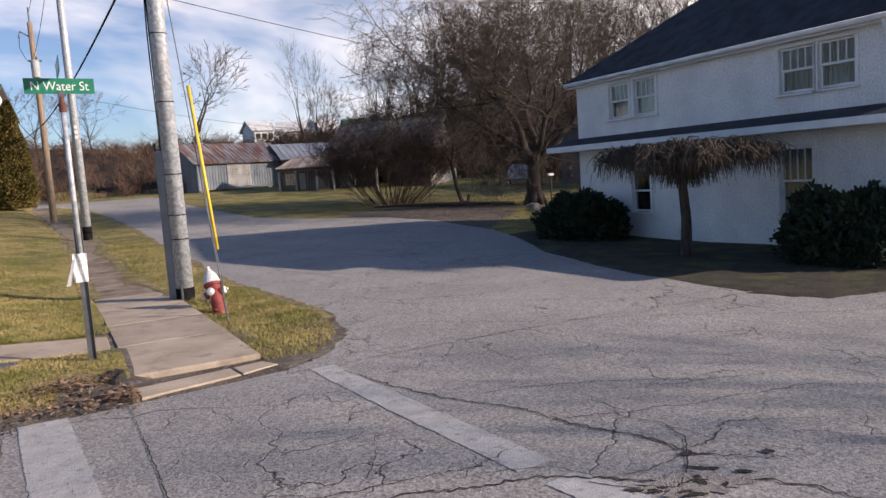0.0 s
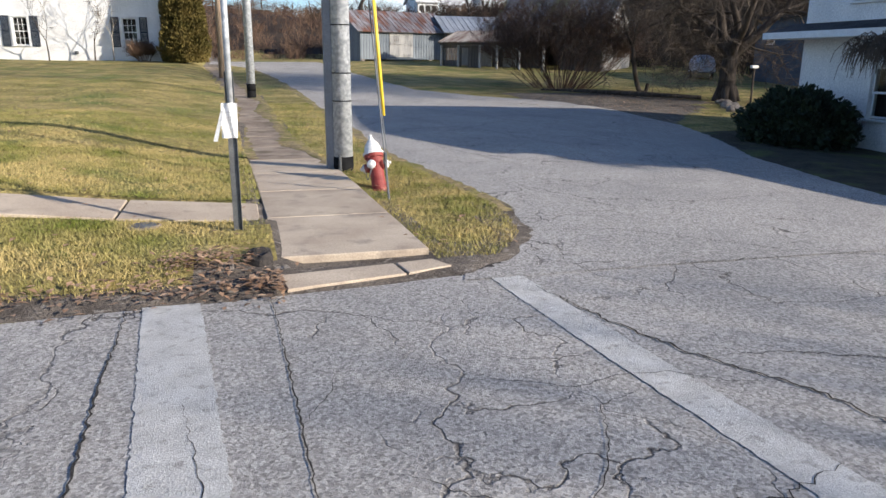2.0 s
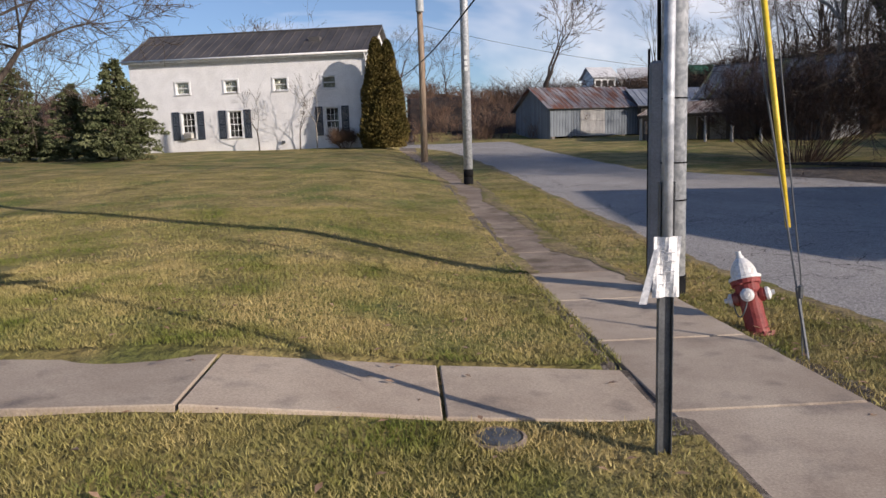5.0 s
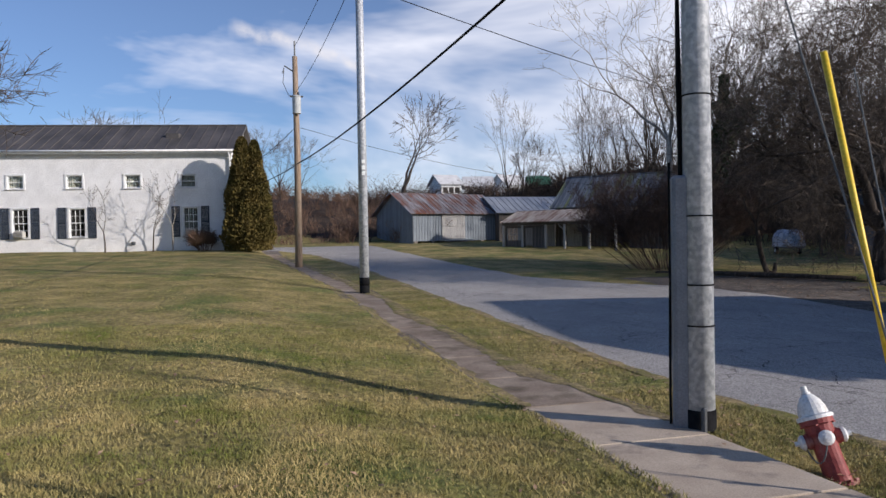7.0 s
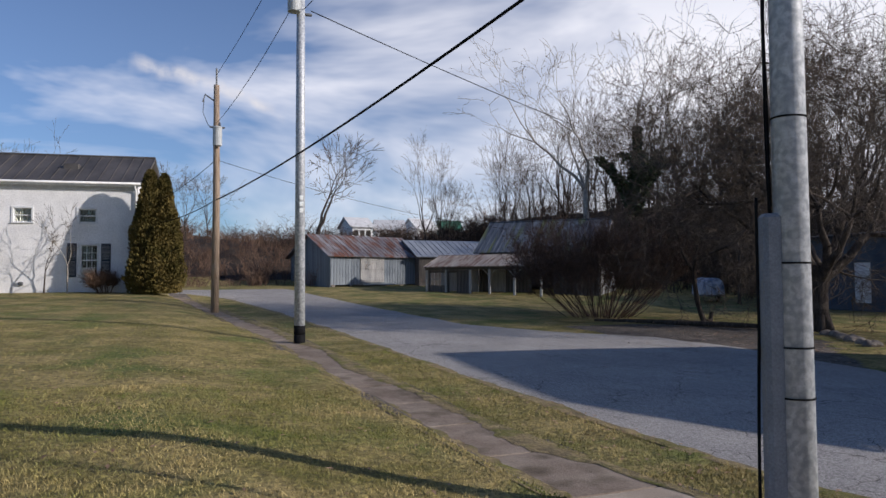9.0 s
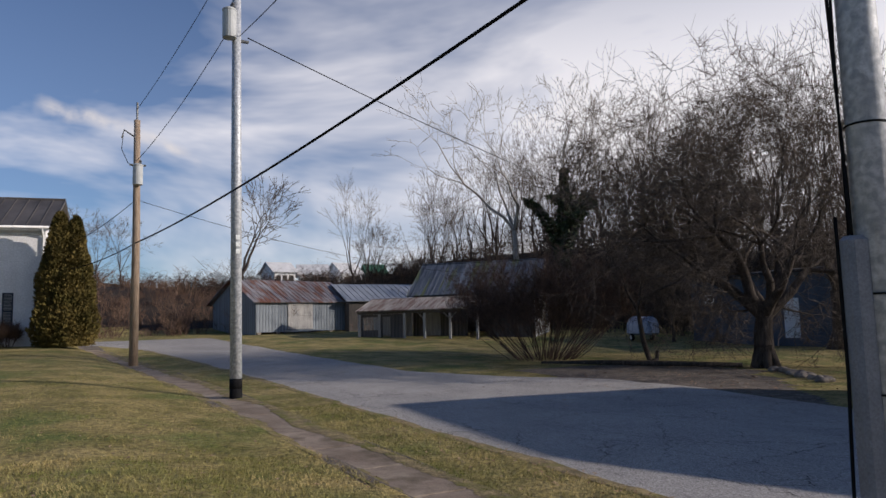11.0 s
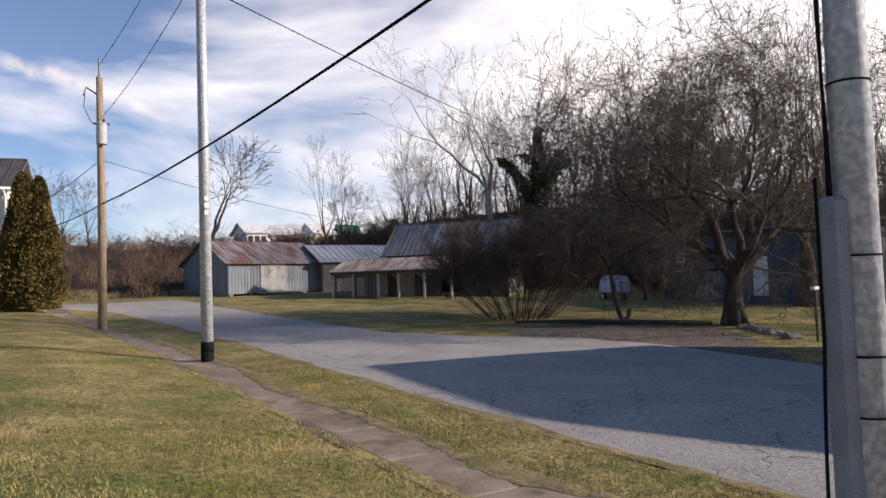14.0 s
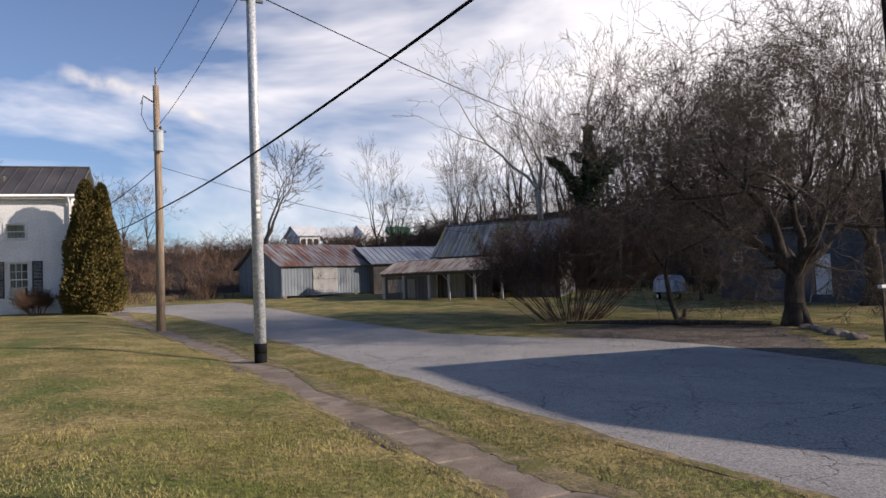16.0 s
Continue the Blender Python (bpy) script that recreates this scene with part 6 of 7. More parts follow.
def clumps(name, label, spots, seed, h, material, count, r=0.012, stems=13, spread=0.75):
    """A thicket of rounded bushes of arching canes and fine side shoots, one sheet of stuff."""
    rnd = random.Random(seed)
    segs = []
    for _ in range(count):
        x, y = spots(rnd)
        hh = h * rnd.uniform(0.45, 1.2) * (0.85 + 0.6 * noise.noise((x * 0.15, y * 0.15, seed)))
        c = Vector((x, y, ground_z(x, y) - 0.1))
        for _ in range(stems):
            a, t = rnd.uniform(0, 6.28), rnd.random() ** 0.7 * spread
            d = Vector((math.cos(a) * t, math.sin(a) * t, 1))
            p = c + Vector((rnd.uniform(-0.5, 0.5), rnd.uniform(-0.5, 0.5), 0))
            k = hh * rnd.uniform(0.5, 1.0)
            m = p + d * k * 0.55
            e = m + Vector((d.x * 1.3 + rnd.uniform(-0.3, 0.3), d.y * 1.3 + rnd.uniform(-0.3, 0.3), rnd.uniform(0.35, 0.9))) * k * 0.45
            segs += [(*p, r * 1.5, *m, r * 1.1), (*m, r * 1.1, *e, r * 0.5)]
            for _ in range(5):
                b0 = m.lerp(e, rnd.uniform(-0.6, 1))
                b1 = b0 + Vector((rnd.uniform(-1, 1), rnd.uniform(-1, 1), rnd.uniform(-0.25, 0.8))) * k * 0.26
                segs.append((*b0, r * 0.7, *b1, r * 0.35))
    return tagged(new(name, limb_mesh(name, segs, 3, material)), label, "brush", kind="stuff")


def bank_spot(r):
    return r.uniform(-45, 36), 60.5 + 28 * r.random() ** 1.25


clumps("brush_thicket", "tan dry brush in rounded clumps on the bank", bank_spot, 1, 2.9, BRUSH, 520)
clumps("dark_thicket", "dark reddish bare thicket on the bank", bank_spot, 5, 2.5, RED_TWIG, 300)
clumps("far_thicket", "grey-brown thicket along the top of the bank", lambda r: (r.uniform(-60, 58), r.uniform(84, 128)), 3, 3.2, BRUSH, 300, 0.025)
# these three thickets take the darker twig tone in place of deep shade
clumps("behind_shed_thicket", "dark bare thicket behind the sheds", lambda r: (r.uniform(9, 36), r.uniform(74, 88)), 7, 4.0, SHADE_TWIG, 150, 0.016)
clumps("undergrowth", "dark tangled undergrowth at the foot of the woods", lambda r: ((lambda y: (31.5 + 30 * r.random() ** 1.4 - 0.22 * (y - 40) + (3.5 if y < 42 else 0), y))(r.uniform(14, 74))), 2, 4.0, SHADE_TWIG, 430, 0.016, 14, 0.6)
clumps("wood_thicket", "tall dense bare saplings between the woodland trees", lambda r: ((lambda y: (34 + 24 * r.random() - 0.22 * (y - 40) + (3.5 if y < 42 else 0), y))(r.uniform(16, 78))), 11, 8.5, SHADE_TWIG, 300, 0.02, 12, 0.45)

# ---------------------------------------------------------------- poles, wires, street things
def steel_pole(at, h, r0, r1, label):
    p = thing("utility_pole", at, label, "utility pole", "steel poles along the verge")
    part("shaft", Geo().tube([(0, 0, -0.4), (0, 0, h * 0.5), (0, 0, h)], [r0, (r0 + r1) / 2, r1], 20), GALV, p, smooth=True)
    part("base_sleeve", Geo().tube([(0, 0, -0.3), (0, 0, 0.24)], r0 + 0.006, 20), BLACK, p, "black rubber base sleeve", smooth=True)
    part("pole_cap", Geo().lathe([(r1 + 0.01, h), (r1 + 0.01, h + 0.03), (r1 * 0.4, h + 0.07)], 16), GREY_STEEL, p)
    return p


def ring_at(p, r, z, w=0.014):
    part("strap", Geo().tube([(0, 0, z - w / 2), (0, 0, z + w / 2)], r, 20), BLACK, p)


P0 = (2.2, 12.32, grade(2.2, 12.32) - 0.02)
pole_a = steel_pole(P0, 10.8, 0.140, 0.095, "round galvanised steel utility pole with strapped cable guard")
for z in (1.02, 1.40, 2.04, 3.16, 4.2, 5.2):
    ring_at(pole_a, 0.146 - 0.0042 * z, z)
_d = Vector((-0.72, 0.69, 0)).normalized()
_g = Geo()
_e = Vector((-0.93, 0.36, 0)).normalized()
_m = Matrix.Translation(_e * 0.145) @ Matrix.Rotation(math.atan2(_e.y, _e.x), 4, "Z")
_g.box((-0.06, -0.07, -0.1), (0.095, 0.07, 2.42), 0.03, m=_m)
part("cable_guard", _g, PVC, pole_a, "grey plastic cable guard")
_g = Geo()
for k, off in enumerate((-0.05, 0.0, 0.04)):
    s = Vector((-_d.y, _d.x, 0))
    pts = [tuple(_d * (0.155 + 0.012 * math.sin(z * 1.7 + k)) + s * (off + 0.012 * math.sin(z * 2.3 + k * 2)) + Vector((0, 0, z))) for z in np.arange(2.25, 10.0, 0.35)]
    _g.tube(pts, 0.011, 6)
part("riser_cable", _g, BLACK, pole_a, smooth=True)
_s = Vector((_e.y, -_e.x, 0))
_g = Geo().tube([tuple(_e * 0.245 + _s * (0.05 + 0.05 * math.sin(max(0, 1.5 - z) * 1.3)) + Vector((0, 0, z))) for z in np.arange(0.0, 2.6, 0.15)], 0.013, 6)
part("loose_cable", _g, BLACK, pole_a, smooth=True)
part("ground_clamp", Geo().box((-0.09, -0.19, 0.02), (-0.05, -0.14, 0.28), 0.01), GREY_STEEL, pole_a)

P2 = (1.24, 26.1, grade(1.24, 26.1) + 0.05)
pole_b = steel_pole(P2, 10.6, 0.135, 0.095, "round galvanised steel utility pole with a transformer")
part("base_sleeve", Geo().tube([(0, 0, 0.2), (0, 0, 0.42)], 0.1415, 20), BLACK, pole_b, smooth=True)


def transformer(p, at, h, r):
    t = part("transformer", Geo().lathe([(r, 0), (r, h * 0.88), (r * 1.05, h * 0.9), (r * 1.05, h * 0.94), (r * 0.7, h)], 16, m=Matrix.Translation(at)), GREY_CAN, p, "grey transformer can", smooth=False)
    for a in (-0.5, 0.6):
        part("bushing", Geo().lathe([(0.03, 0), (0.05, 0.03), (0.03, 0.06), (0.05, 0.09), (0.025, 0.14)], 8, m=Matrix.Translation((at[0] + r * 0.5 * math.cos(a), at[1] + r * 0.5 * math.sin(a), at[2] + h))), GREY_STEEL, t)
    return t


transformer(pole_b, (-0.2, -0.16, 8.2), 0.72, 0.16)
part("bracket", Geo().box((-0.2, -0.05, 8.3), (0.0, 0.05, 8.36), 0.01), GREY_STEEL, pole_b)
part("bracket", Geo().box((0.05, -0.04, 8.2), (0.28, 0.04, 8.26), 0.01), GREY_STEEL, pole_b)
for k in range(3):
    part("number_tag", Geo().box((-0.045, -0.145, 3.2 + 0.16 * k), (0.045, -0.128, 3.31 + 0.16 * k), 0.01), SIGN_WHITE, pole_b, "white round number tag")

P3 = (0.22, 36.9, grade(0.22, 36.9) + 0.05)
pole_c = thing("wooden_pole", P3, "weathered brown wooden utility pole with a transformer", "utility pole")
part("shaft", Geo().tube([(0, 0, -0.4), (0.03, 0, 4.5), (0, 0, 8.7)], [0.155, 0.13, 0.105], 12), POLE_WOOD, pole_c, smooth=True)
part("pole_top_pin", Geo().tube([(0, 0, 8.6), (0, 0, 9.35)], 0.035, 8), GREY_STEEL, pole_c)
transformer(pole_c, (0.02, -0.28, 6.3), 0.75, 0.17)
_g = Geo().box((-0.25, -0.2, 7.0), (0.3, -0.12, 7.06), 0.01)
part("bracket", _g, GREY_STEEL, pole_c)
part("cutout", Geo().tube([(-0.1, 0, 8.1), (-0.42, 0, 8.3), (-0.5, 0, 8.0)], 0.03, 6), GREY_STEEL, pole_c)
part("jumper_wire", Geo().tube([(-0.45, 0, 8.1), (-0.5, -0.05, 7.6), (-0.3, -0.12, 7.1), (-0.12, -0.25, 6.95)], 0.012, 5), BLACK, pole_c)


def wire(name, a, b, sag, r, label, n=24):
    a, b = Vector(a), Vector(b)
    pts = [a.lerp(b, k / n) - Vector((0, 0, sag * 4 * (k / n) * (1 - k / n))) for k in range(n + 1)]
    return solid(name, Geo().tube(pts, r, 6), BLACK, label, "wire", "overhead wires", smooth=True)


wire("overhead_cable", (2.1, 12.3, 5.5), (0.22, 36.9, 5.05), 0.26, 0.022, "thick black overhead cable")
wire("overhead_cable", (0.22, 36.9, 5.05), (-2.56, 47.6, 4.9), 0.3, 0.018, "thick black overhead cable")
wire("overhead_wire", (0.22, 36.9, 6.6), (-2.56, 47.9, 5.6), 0.25, 0.012, "thin black overhead service wire")
wire("overhead_wire", (1.24, 26.1, 10.9), (0.22, 36.9, 9.9), 0.15, 0.010, "thin black overhead service wire")
wire("overhead_wire", (1.0, 26.1, 8.75), (0.22, 36.9, 8.0), 0.2, 0.010, "thin black overhead service wire")
wire("overhead_wire", (2.2, 12.3, 10.6), (1.24, 26.1, 10.7), 0.25, 0.010, "thin black overhead service wire")
wire("overhead_wire", (2.2, 12.3, 9.0), (1.3, 26.1, 8.75), 0.3, 0.010, "thin black overhead service wire")
wire("overhead_wire", (1.5, 26.1, 8.75), (27.0, 40.5, 8.2), 0.25, 0.013, "thin black overhead service wire")
wire("overhead_wire", (0.22, 36.9, 6.6), (24.4, 50.0, 5.2), 0.7, 0.009, "thin black overhead service wire")
wire("overhead_cable", (2.3, 12.3, 5.7), (13.0, -26.0, 7.0), 0.5, 0.02, "thick black overhead cable")

# guy wire with its yellow guard
guy = thing("guy_wire", (2.39, 10.1, 0.0), "steel guy wire with a yellow plastic guard", "guy wire")
_top = Vector((2.2, 12.2, 6.6)) - Vector((2.39, 10.1, 0.0))
_foot = Vector((0.02, -0.06, -0.1))
_gd = (_top - _foot).normalized()
part("strand", Geo().tube([_foot, _foot + _gd * 4, _top], 0.008, 6), GREY_STEEL, guy)
part("strand", Geo().tube([_foot + Vector((0.0, 0.1, 0)), (0.02, 0.12, 0.6), (-0.05, 0.15, 1.2), (-0.1, 0.5, 3.0)], 0.006, 6), GREY_STEEL, guy)
part("anchor_rod", Geo().tube([_foot, _foot + _gd * 0.62], 0.014, 7), GREY_STEEL, guy)
part("guard", Geo().tube([(0.045, 0.37, 0.92), (0.015, 0.53, 1.7), (-0.05, 0.83, 3.2)], [0.020, 0.023, 0.026], 10), YELLOW, guy, "yellow plastic guard", smooth=True)
part("clamp", Geo().box((-0.015, 0.06, 0.42), (0.02, 0.095, 0.52), 0.008), GREY_STEEL, guy)


def hydrant(at, lean_dir, lean):
    h = thing("fire_hydrant", at, "faded red fire hydrant with a white bonnet, leaning", "fire hydrant")
    ax = Vector((0, 0, 1)).cross(Vector(lean_dir))
    h.matrix_basis = Matrix.Translation(at) @ Matrix.Rotation(radians(lean), 4, ax) @ Matrix.Scale(1.07, 4)
    part("barrel", Geo().lathe([(0.125, -0.2), (0.125, 0.0), (0.125, 0.035), (0.092, 0.045), (0.09, 0.06), (0.085, 0.2), (0.088, 0.38), (0.098, 0.40), (0.098, 0.46), (0.118, 0.465), (0.118, 0.50)], 20), RED, h, smooth=False)
    part("bonnet", Geo().lathe([(0.128, 0.50), (0.128, 0.525), (0.105, 0.535), (0.100, 0.58), (0.082, 0.63), (0.052, 0.67), (0.034, 0.685), (0.034, 0.70), (0.022, 0.70), (0.022, 0.745)], 20), CAP_WHITE, h, "white domed bonnet", smooth=False)
    for a, r, l in ((math.radians(-120), 0.05, 0.07), (math.radians(150), 0.05, 0.07), (math.radians(-30), 0.05, 0.07)):
        m = Matrix.Translation((math.cos(a) * 0.08, math.sin(a) * 0.08, 0.36)) @ Matrix.Rotation(a, 4, "Z") @ Matrix.Rotation(radians(90), 4, "Y")
        noz = part("nozzle", Geo().lathe([(r + 0.008, 0), (r + 0.008, 0.03), (r, 0.032), (r, l * 0.7)], 14, m=m), RED, h)
        cap = part("nozzle_cap", Geo().lathe([(r + 0.004, l * 0.7), (r + 0.004, l), (r * 0.7, l + 0.015), (0.02, l + 0.017), (0.02, l + 0.045)], 14, m=m), CAP_WHITE, noz, "white nozzle cap")
    for k in range(8):
        a = k * math.pi / 4
        part("flange_bolt", Geo().box((math.cos(a) * 0.11 - 0.01, math.sin(a) * 0.11 - 0.01, 0.455), (math.cos(a) * 0.11 + 0.01, math.sin(a) * 0.11 + 0.01, 0.465)), RED, h)
        part("flange_bolt", Geo().box((math.cos(a) * 0.112 - 0.012, math.sin(a) * 0.112 - 0.012, 0.036), (math.cos(a) * 0.112 + 0.012, math.sin(a) * 0.112 + 0.012, 0.056)), RED, h)
    part("chain", Geo().tube([(math.cos(2.6 + k * 0.2) * 0.13, math.sin(2.6 + k * 0.2) * 0.13, 0.34 - 0.14 * math.sin(math.pi * k / 8)) for k in range(9)], 0.006, 5), GREY_STEEL, h)
    return h


hydrant((2.475, 10.93, -0.115), (-0.22, 0.975, 0), 24)

# street sign
SG = (0.72, 8.39, 0.10)
sign = thing("street_sign", SG, "street name sign on a slim steel post", "street sign")
_g = Geo()
_g.box((-0.032, 0.012, -0.3), (0.032, 0.018, 1.35), 0.002)
_g.box((-0.038, -0.012, -0.3), (-0.032, 0.018, 1.35), 0.002)
_g.box((0.032, -0.012, -0.3), (0.038, 0.018, 1.35), 0.002)
part("channel_post", _g, GREY_STEEL, sign, "dark steel channel post")
part("pipe_post", Geo().tube([(0, -0.01, 0.95), (0, -0.01, 2.52)], 0.026, 12), GALV, sign, smooth=True)
part("post_cap", Geo().lathe([(0.034, 2.50), (0.036, 2.58), (0.024, 2.61), (0.024, 2.66)], 12, m=Matrix.Translation((0, -0.01, 0))), RUST, sign, "dull rusty post cap")
def sign_blade(m, name, bars):
    b = part("sign_blade", Geo().box((-0.31, -0.003, -0.075), (0.31, 0.003, 0.075), 0.002, m=m), SIGN_GREEN, sign, "green street name blade with white lettering")
    if bars:
        g = Geo()
        for s in (-1, 1):
            for x, w, hh in ((-0.2, 0.12, 0.08), (-0.04, 0.16, 0.08), (0.18, 0.1, 0.08)):
                g.box((x - w / 2, s * 0.0035 - 0.001, -hh / 2), (x + w / 2, s * 0.0035 + 0.001, hh / 2), m=m)
        part("lettering", g, SIGN_WHITE, b)
        return
    for s in (0, 180):
        cu = bpy.data.curves.new("lettering", "FONT")
        cu.body, cu.align_x, cu.align_y, cu.size, cu.extrude = "N Water St", "CENTER", "CENTER", 0.125, 0.0006
        cu.materials.append(SIGN_WHITE)
        t = new("lettering", cu)
        t.parent = b
        t.matrix_basis = m @ pose(0, 0, 0, 0, 0, s) @ pose(0, -0.0045, -0.004, 90, 0, 0) @ Matrix.Diagonal((0.86, 1, 1, 1))


sign_blade(pose(-0.005, -0.01, 2.755, 0, 0, 4), "N Water St", False)
sign_blade(pose(-0.005, -0.01, 2.93, 0, 0, 92), "", True)
part("blade_bracket", Geo().box((-0.03, -0.03, 2.64), (0.03, 0.01, 2.70), 0.005), GREY_STEEL, sign)
notice = thing("paper_notice", (0.70, 8.345, 1.03), "crumpled white paper notice taped round the sign post", "paper")
_g = Geo()
for k in range(9):
    for j in range(9):
        u, v = k / 8 - 0.5, j / 8 - 0.5
        _g.v.append((0.005 + u * 0.13 + 0.01 * v, -0.012 - 0.012 * math.sin(u * 9 + v * 4) + 0.03 * u * u, 0.02 + v * 0.29))
for k in range(8):
    for j in range(8):
        _g.f.append((k * 9 + j, (k + 1) * 9 + j, (k + 1) * 9 + j + 1, k * 9 + j + 1))
        _g.m.append(0)
part("sheet", _g, PAPER, notice)
for z, w in ((0.09, 0.045), (0.05, 0.06), (0.0, 0.05), (-0.05, 0.035)):
    part("written_line", Geo().box((0.012 - w / 2, -0.034, z), (0.012 + w / 2, -0.031, z + 0.004)), NOTICE_INK, notice)
_g = Geo().add([(-0.06, -0.01, 0.1), (-0.03, -0.02, 0.12), (-0.10, -0.04, -0.15), (-0.135, -0.03, -0.15)], [(0, 1, 2, 3)])
_g.add([(-0.06, -0.008, 0.1), (-0.03, -0.018, 0.12), (-0.10, -0.038, -0.15), (-0.135, -0.028, -0.15)], [(3, 2, 1, 0)])
part("torn_strip", _g, PAPER, notice)

# soil and dead grass creeping over the edges of the walk and the street
SOIL = mat("soil_and_dead_grass", (0.13, 0.10, 0.055), (0.33, 0.25, 0.12), scale=4, rough=0.95, bump=0.9, fine=26, grain=(0.5, 1.5), spots=((0.15, 0.14, 0.035), 2.6, 0.5, 0.64))


def creeping_edge(name, table, way, y0, y1, least, most, top_z, seed, label):
    """A ragged strip that laps over an edge; way is +1 where the paving lies at greater x."""
    g, y = Geo(), y0
    n = 0
    while y < y1:
        x = lerp_table(table, y)
        w = least + (most - least) * max(0.0, 0.5 + 0.9 * noise.noise((y * 0.55, seed, 0)) + 0.45 * noise.noise((y * 2.9, seed, 1)) + 0.2 * noise.noise((y * 9.0, seed, 2)))
        xi, xm, xo = x + way * w, x + way * w * 0.45, x - way * 0.16
        g.v += [(xi, y, top_z(xi, y) + 0.004), (xm, y, top_z(xm, y) + 0.011), (xo, y, ground_z(xo, y) + 0.006)]
        if n:
            k = 3 * n
            g.f += [(k - 3, k - 2, k + 1, k), (k - 2, k - 1, k + 2, k + 1)]
            g.m += [0, 0]
        n += 1
        y += 0.07 + 0.004 * max(0, y - 12)
    return solid(name, g, SOIL, label, "soil", kind="stuff", smooth=True)


def street_z(x, y):
    return grade(x, y) + 0.006 + 0.008 * noise.noise((x * 0.6, y * 0.6, 3.0))


creeping_edge("soil_edge", WALK_LEFT, 1, 13.6, 46, 0.0, 0.20, walk_z, 3.3, "soil and grass creeping over the walk")
creeping_edge("soil_edge", WALK_RIGHT, -1, 12.6, 46, 0.03, 0.30, walk_z, 7.7, "soil and grass creeping over the walk")
creeping_edge("street_edge_soil", WATER_LEFT, 1, 9.0, 46, 0.0, 0.16, street_z, 5.2, "soil and dead leaves along the street edge")

# lid in the grass, storm drain, leaves
lid = thing("valve_lid", (-0.08, 8.6, lawn(-0.08, 8.6) - 0.005), "dark round iron valve lid set in the grass", "valve cover")
part("rim", Geo().lathe([(0.15, -0.05), (0.15, 0.012), (0.13, 0.022), (0.12, 0.012)], 18), DIRTY_CONCRETE, lid)
part("cover", Geo().lathe([(0.115, -0.02), (0.115, 0.02), (0.09, 0.026), (0.02, 0.026)], 18), GREY_STEEL, lid)
drain = thing("storm_drain", (0.88, 7.5, 0.03), "dark broken storm drain mouth beside the walk", "storm drain")
# no hollow here: a low mound coloured black for the darkness inside the drain
_g = Geo().lathe([(0.15, -0.1), (0.16, 0.02), (0.13, 0.07), (0.09, 0.085), (0.04, 0.06)], 18)
_g.v = [(x * (0.8 + 0.3 * noise.noise((x * 9, y * 9, z * 6))), y * (1.5 + 0.5 * noise.noise((y * 8, x * 8, 2))), z * (1 + 0.5 * noise.noise((x * 14, y * 14, 5)))) for x, y, z in _g.v]
part("drain_dark_mound", _g, TAR, drain, "low black mound in place of the dark drain hole")
part("drain_stone", Geo().box((-0.24, -0.30, -0.1), (-0.20, 0.12, 0.05), 0.01), STONE, drain)


def leaf_field(name, label, spots, seed, count, size):
    rng = random.Random(seed)
    v, f = [], []
    for _ in range(count):
        x, y = spots(rng)
        z = max(ground_z(x, y), grade(x, y) - 0.03) + rng.uniform(0.015, 0.06)
        a, t = rng.uniform(0, 6.28), rng.uniform(-0.6, 0.6)
        s = size * rng.uniform(0.6, 1.3)
        c, d = math.cos(a) * s, math.sin(a) * s
        n = len(v)
        v += [(x - c, y - d, z + t * s * 0.5), (x + d * 0.45, y - c * 0.45, z + s * 0.25), (x + c, y + d, z - t * s * 0.3 + s * 0.2), (x - d * 0.45, y + c * 0.45, z + s * 0.3)]
        f.append((n, n + 1, n + 2, n + 3))
    ob = new(name, fast_mesh(name, v, f, LEAF))
    return tagged(ob, label, "leaves", kind="stuff")


leaf_field("leaf_pile", "brown dead leaves gathered by the storm drain", lambda r: (0.5 + r.gauss(0, 0.2), 7.38 + r.gauss(0, 0.15)), 3, 330, 0.03)
leaf_field("fallen_leaves", "scattered dead leaves on the grass", lambda r: (r.uniform(-7, 0.8), r.uniform(7.0, 22)), 4, 420, 0.035)
leaf_field("verge_leaves", "scattered dead leaves on the verge", lambda r: (r.uniform(2.0, 3.2), r.uniform(7.4, 24)), 5, 380, 0.033)
leaf_field("edge_leaves", "dead leaves along the broken street edge", lambda r: (1.0 - 9 * r.random() ** 2, 6.85 + r.gauss(0, 0.13)), 7, 700, 0.036)
leaf_field("yard_leaves", "dead leaves under the maple", lambda r: (r.gauss(17, 3.5), r.gauss(24, 3)), 6, 900, 0.05)


def grass_field(name, label, boxes, seed, per, hgt, keep):
    """Blades of grass: one bent triangle pair each."""
    rng = np.random.default_rng(seed)
    P = []
    for (xa, xb, ya, yb, dens) in boxes:
        n = int((xb - xa) * (yb - ya) * dens)
        xy = np.stack([rng.uniform(xa, xb, n), rng.uniform(ya, yb, n)], 1)
        for x, y in xy:
            if keep(x, y) and noise.noise((x * 1.1, y * 1.1, 4.0)) > rng.uniform(-0.9, 0.25):
                P.append((x, y, ground_z(x, y) - 0.004))
    P = np.array(P)
    n = len(P)
    a = rng.uniform(0, 2 * np.pi, n)
    h = hgt * rng.uniform(0.5, 1.35, n)
    w = 0.0028 + 0.0022 * rng.random(n)
    lean = rng.normal(0, 0.55, (n, 2)) * h[:, None]
    s = np.stack([np.cos(a) * w, np.sin(a) * w, 0 * a], 1)
    top = P + np.stack([lean[:, 0], lean[:, 1], h], 1)
    v = np.stack([P - s, P + s, top], 1).reshape(-1, 3)
    ob = new(name, fast_mesh(name, v, np.arange(3 * n).reshape(-1, 3), BLADE))
    return tagged(ob, label, "grass", kind="stuff")


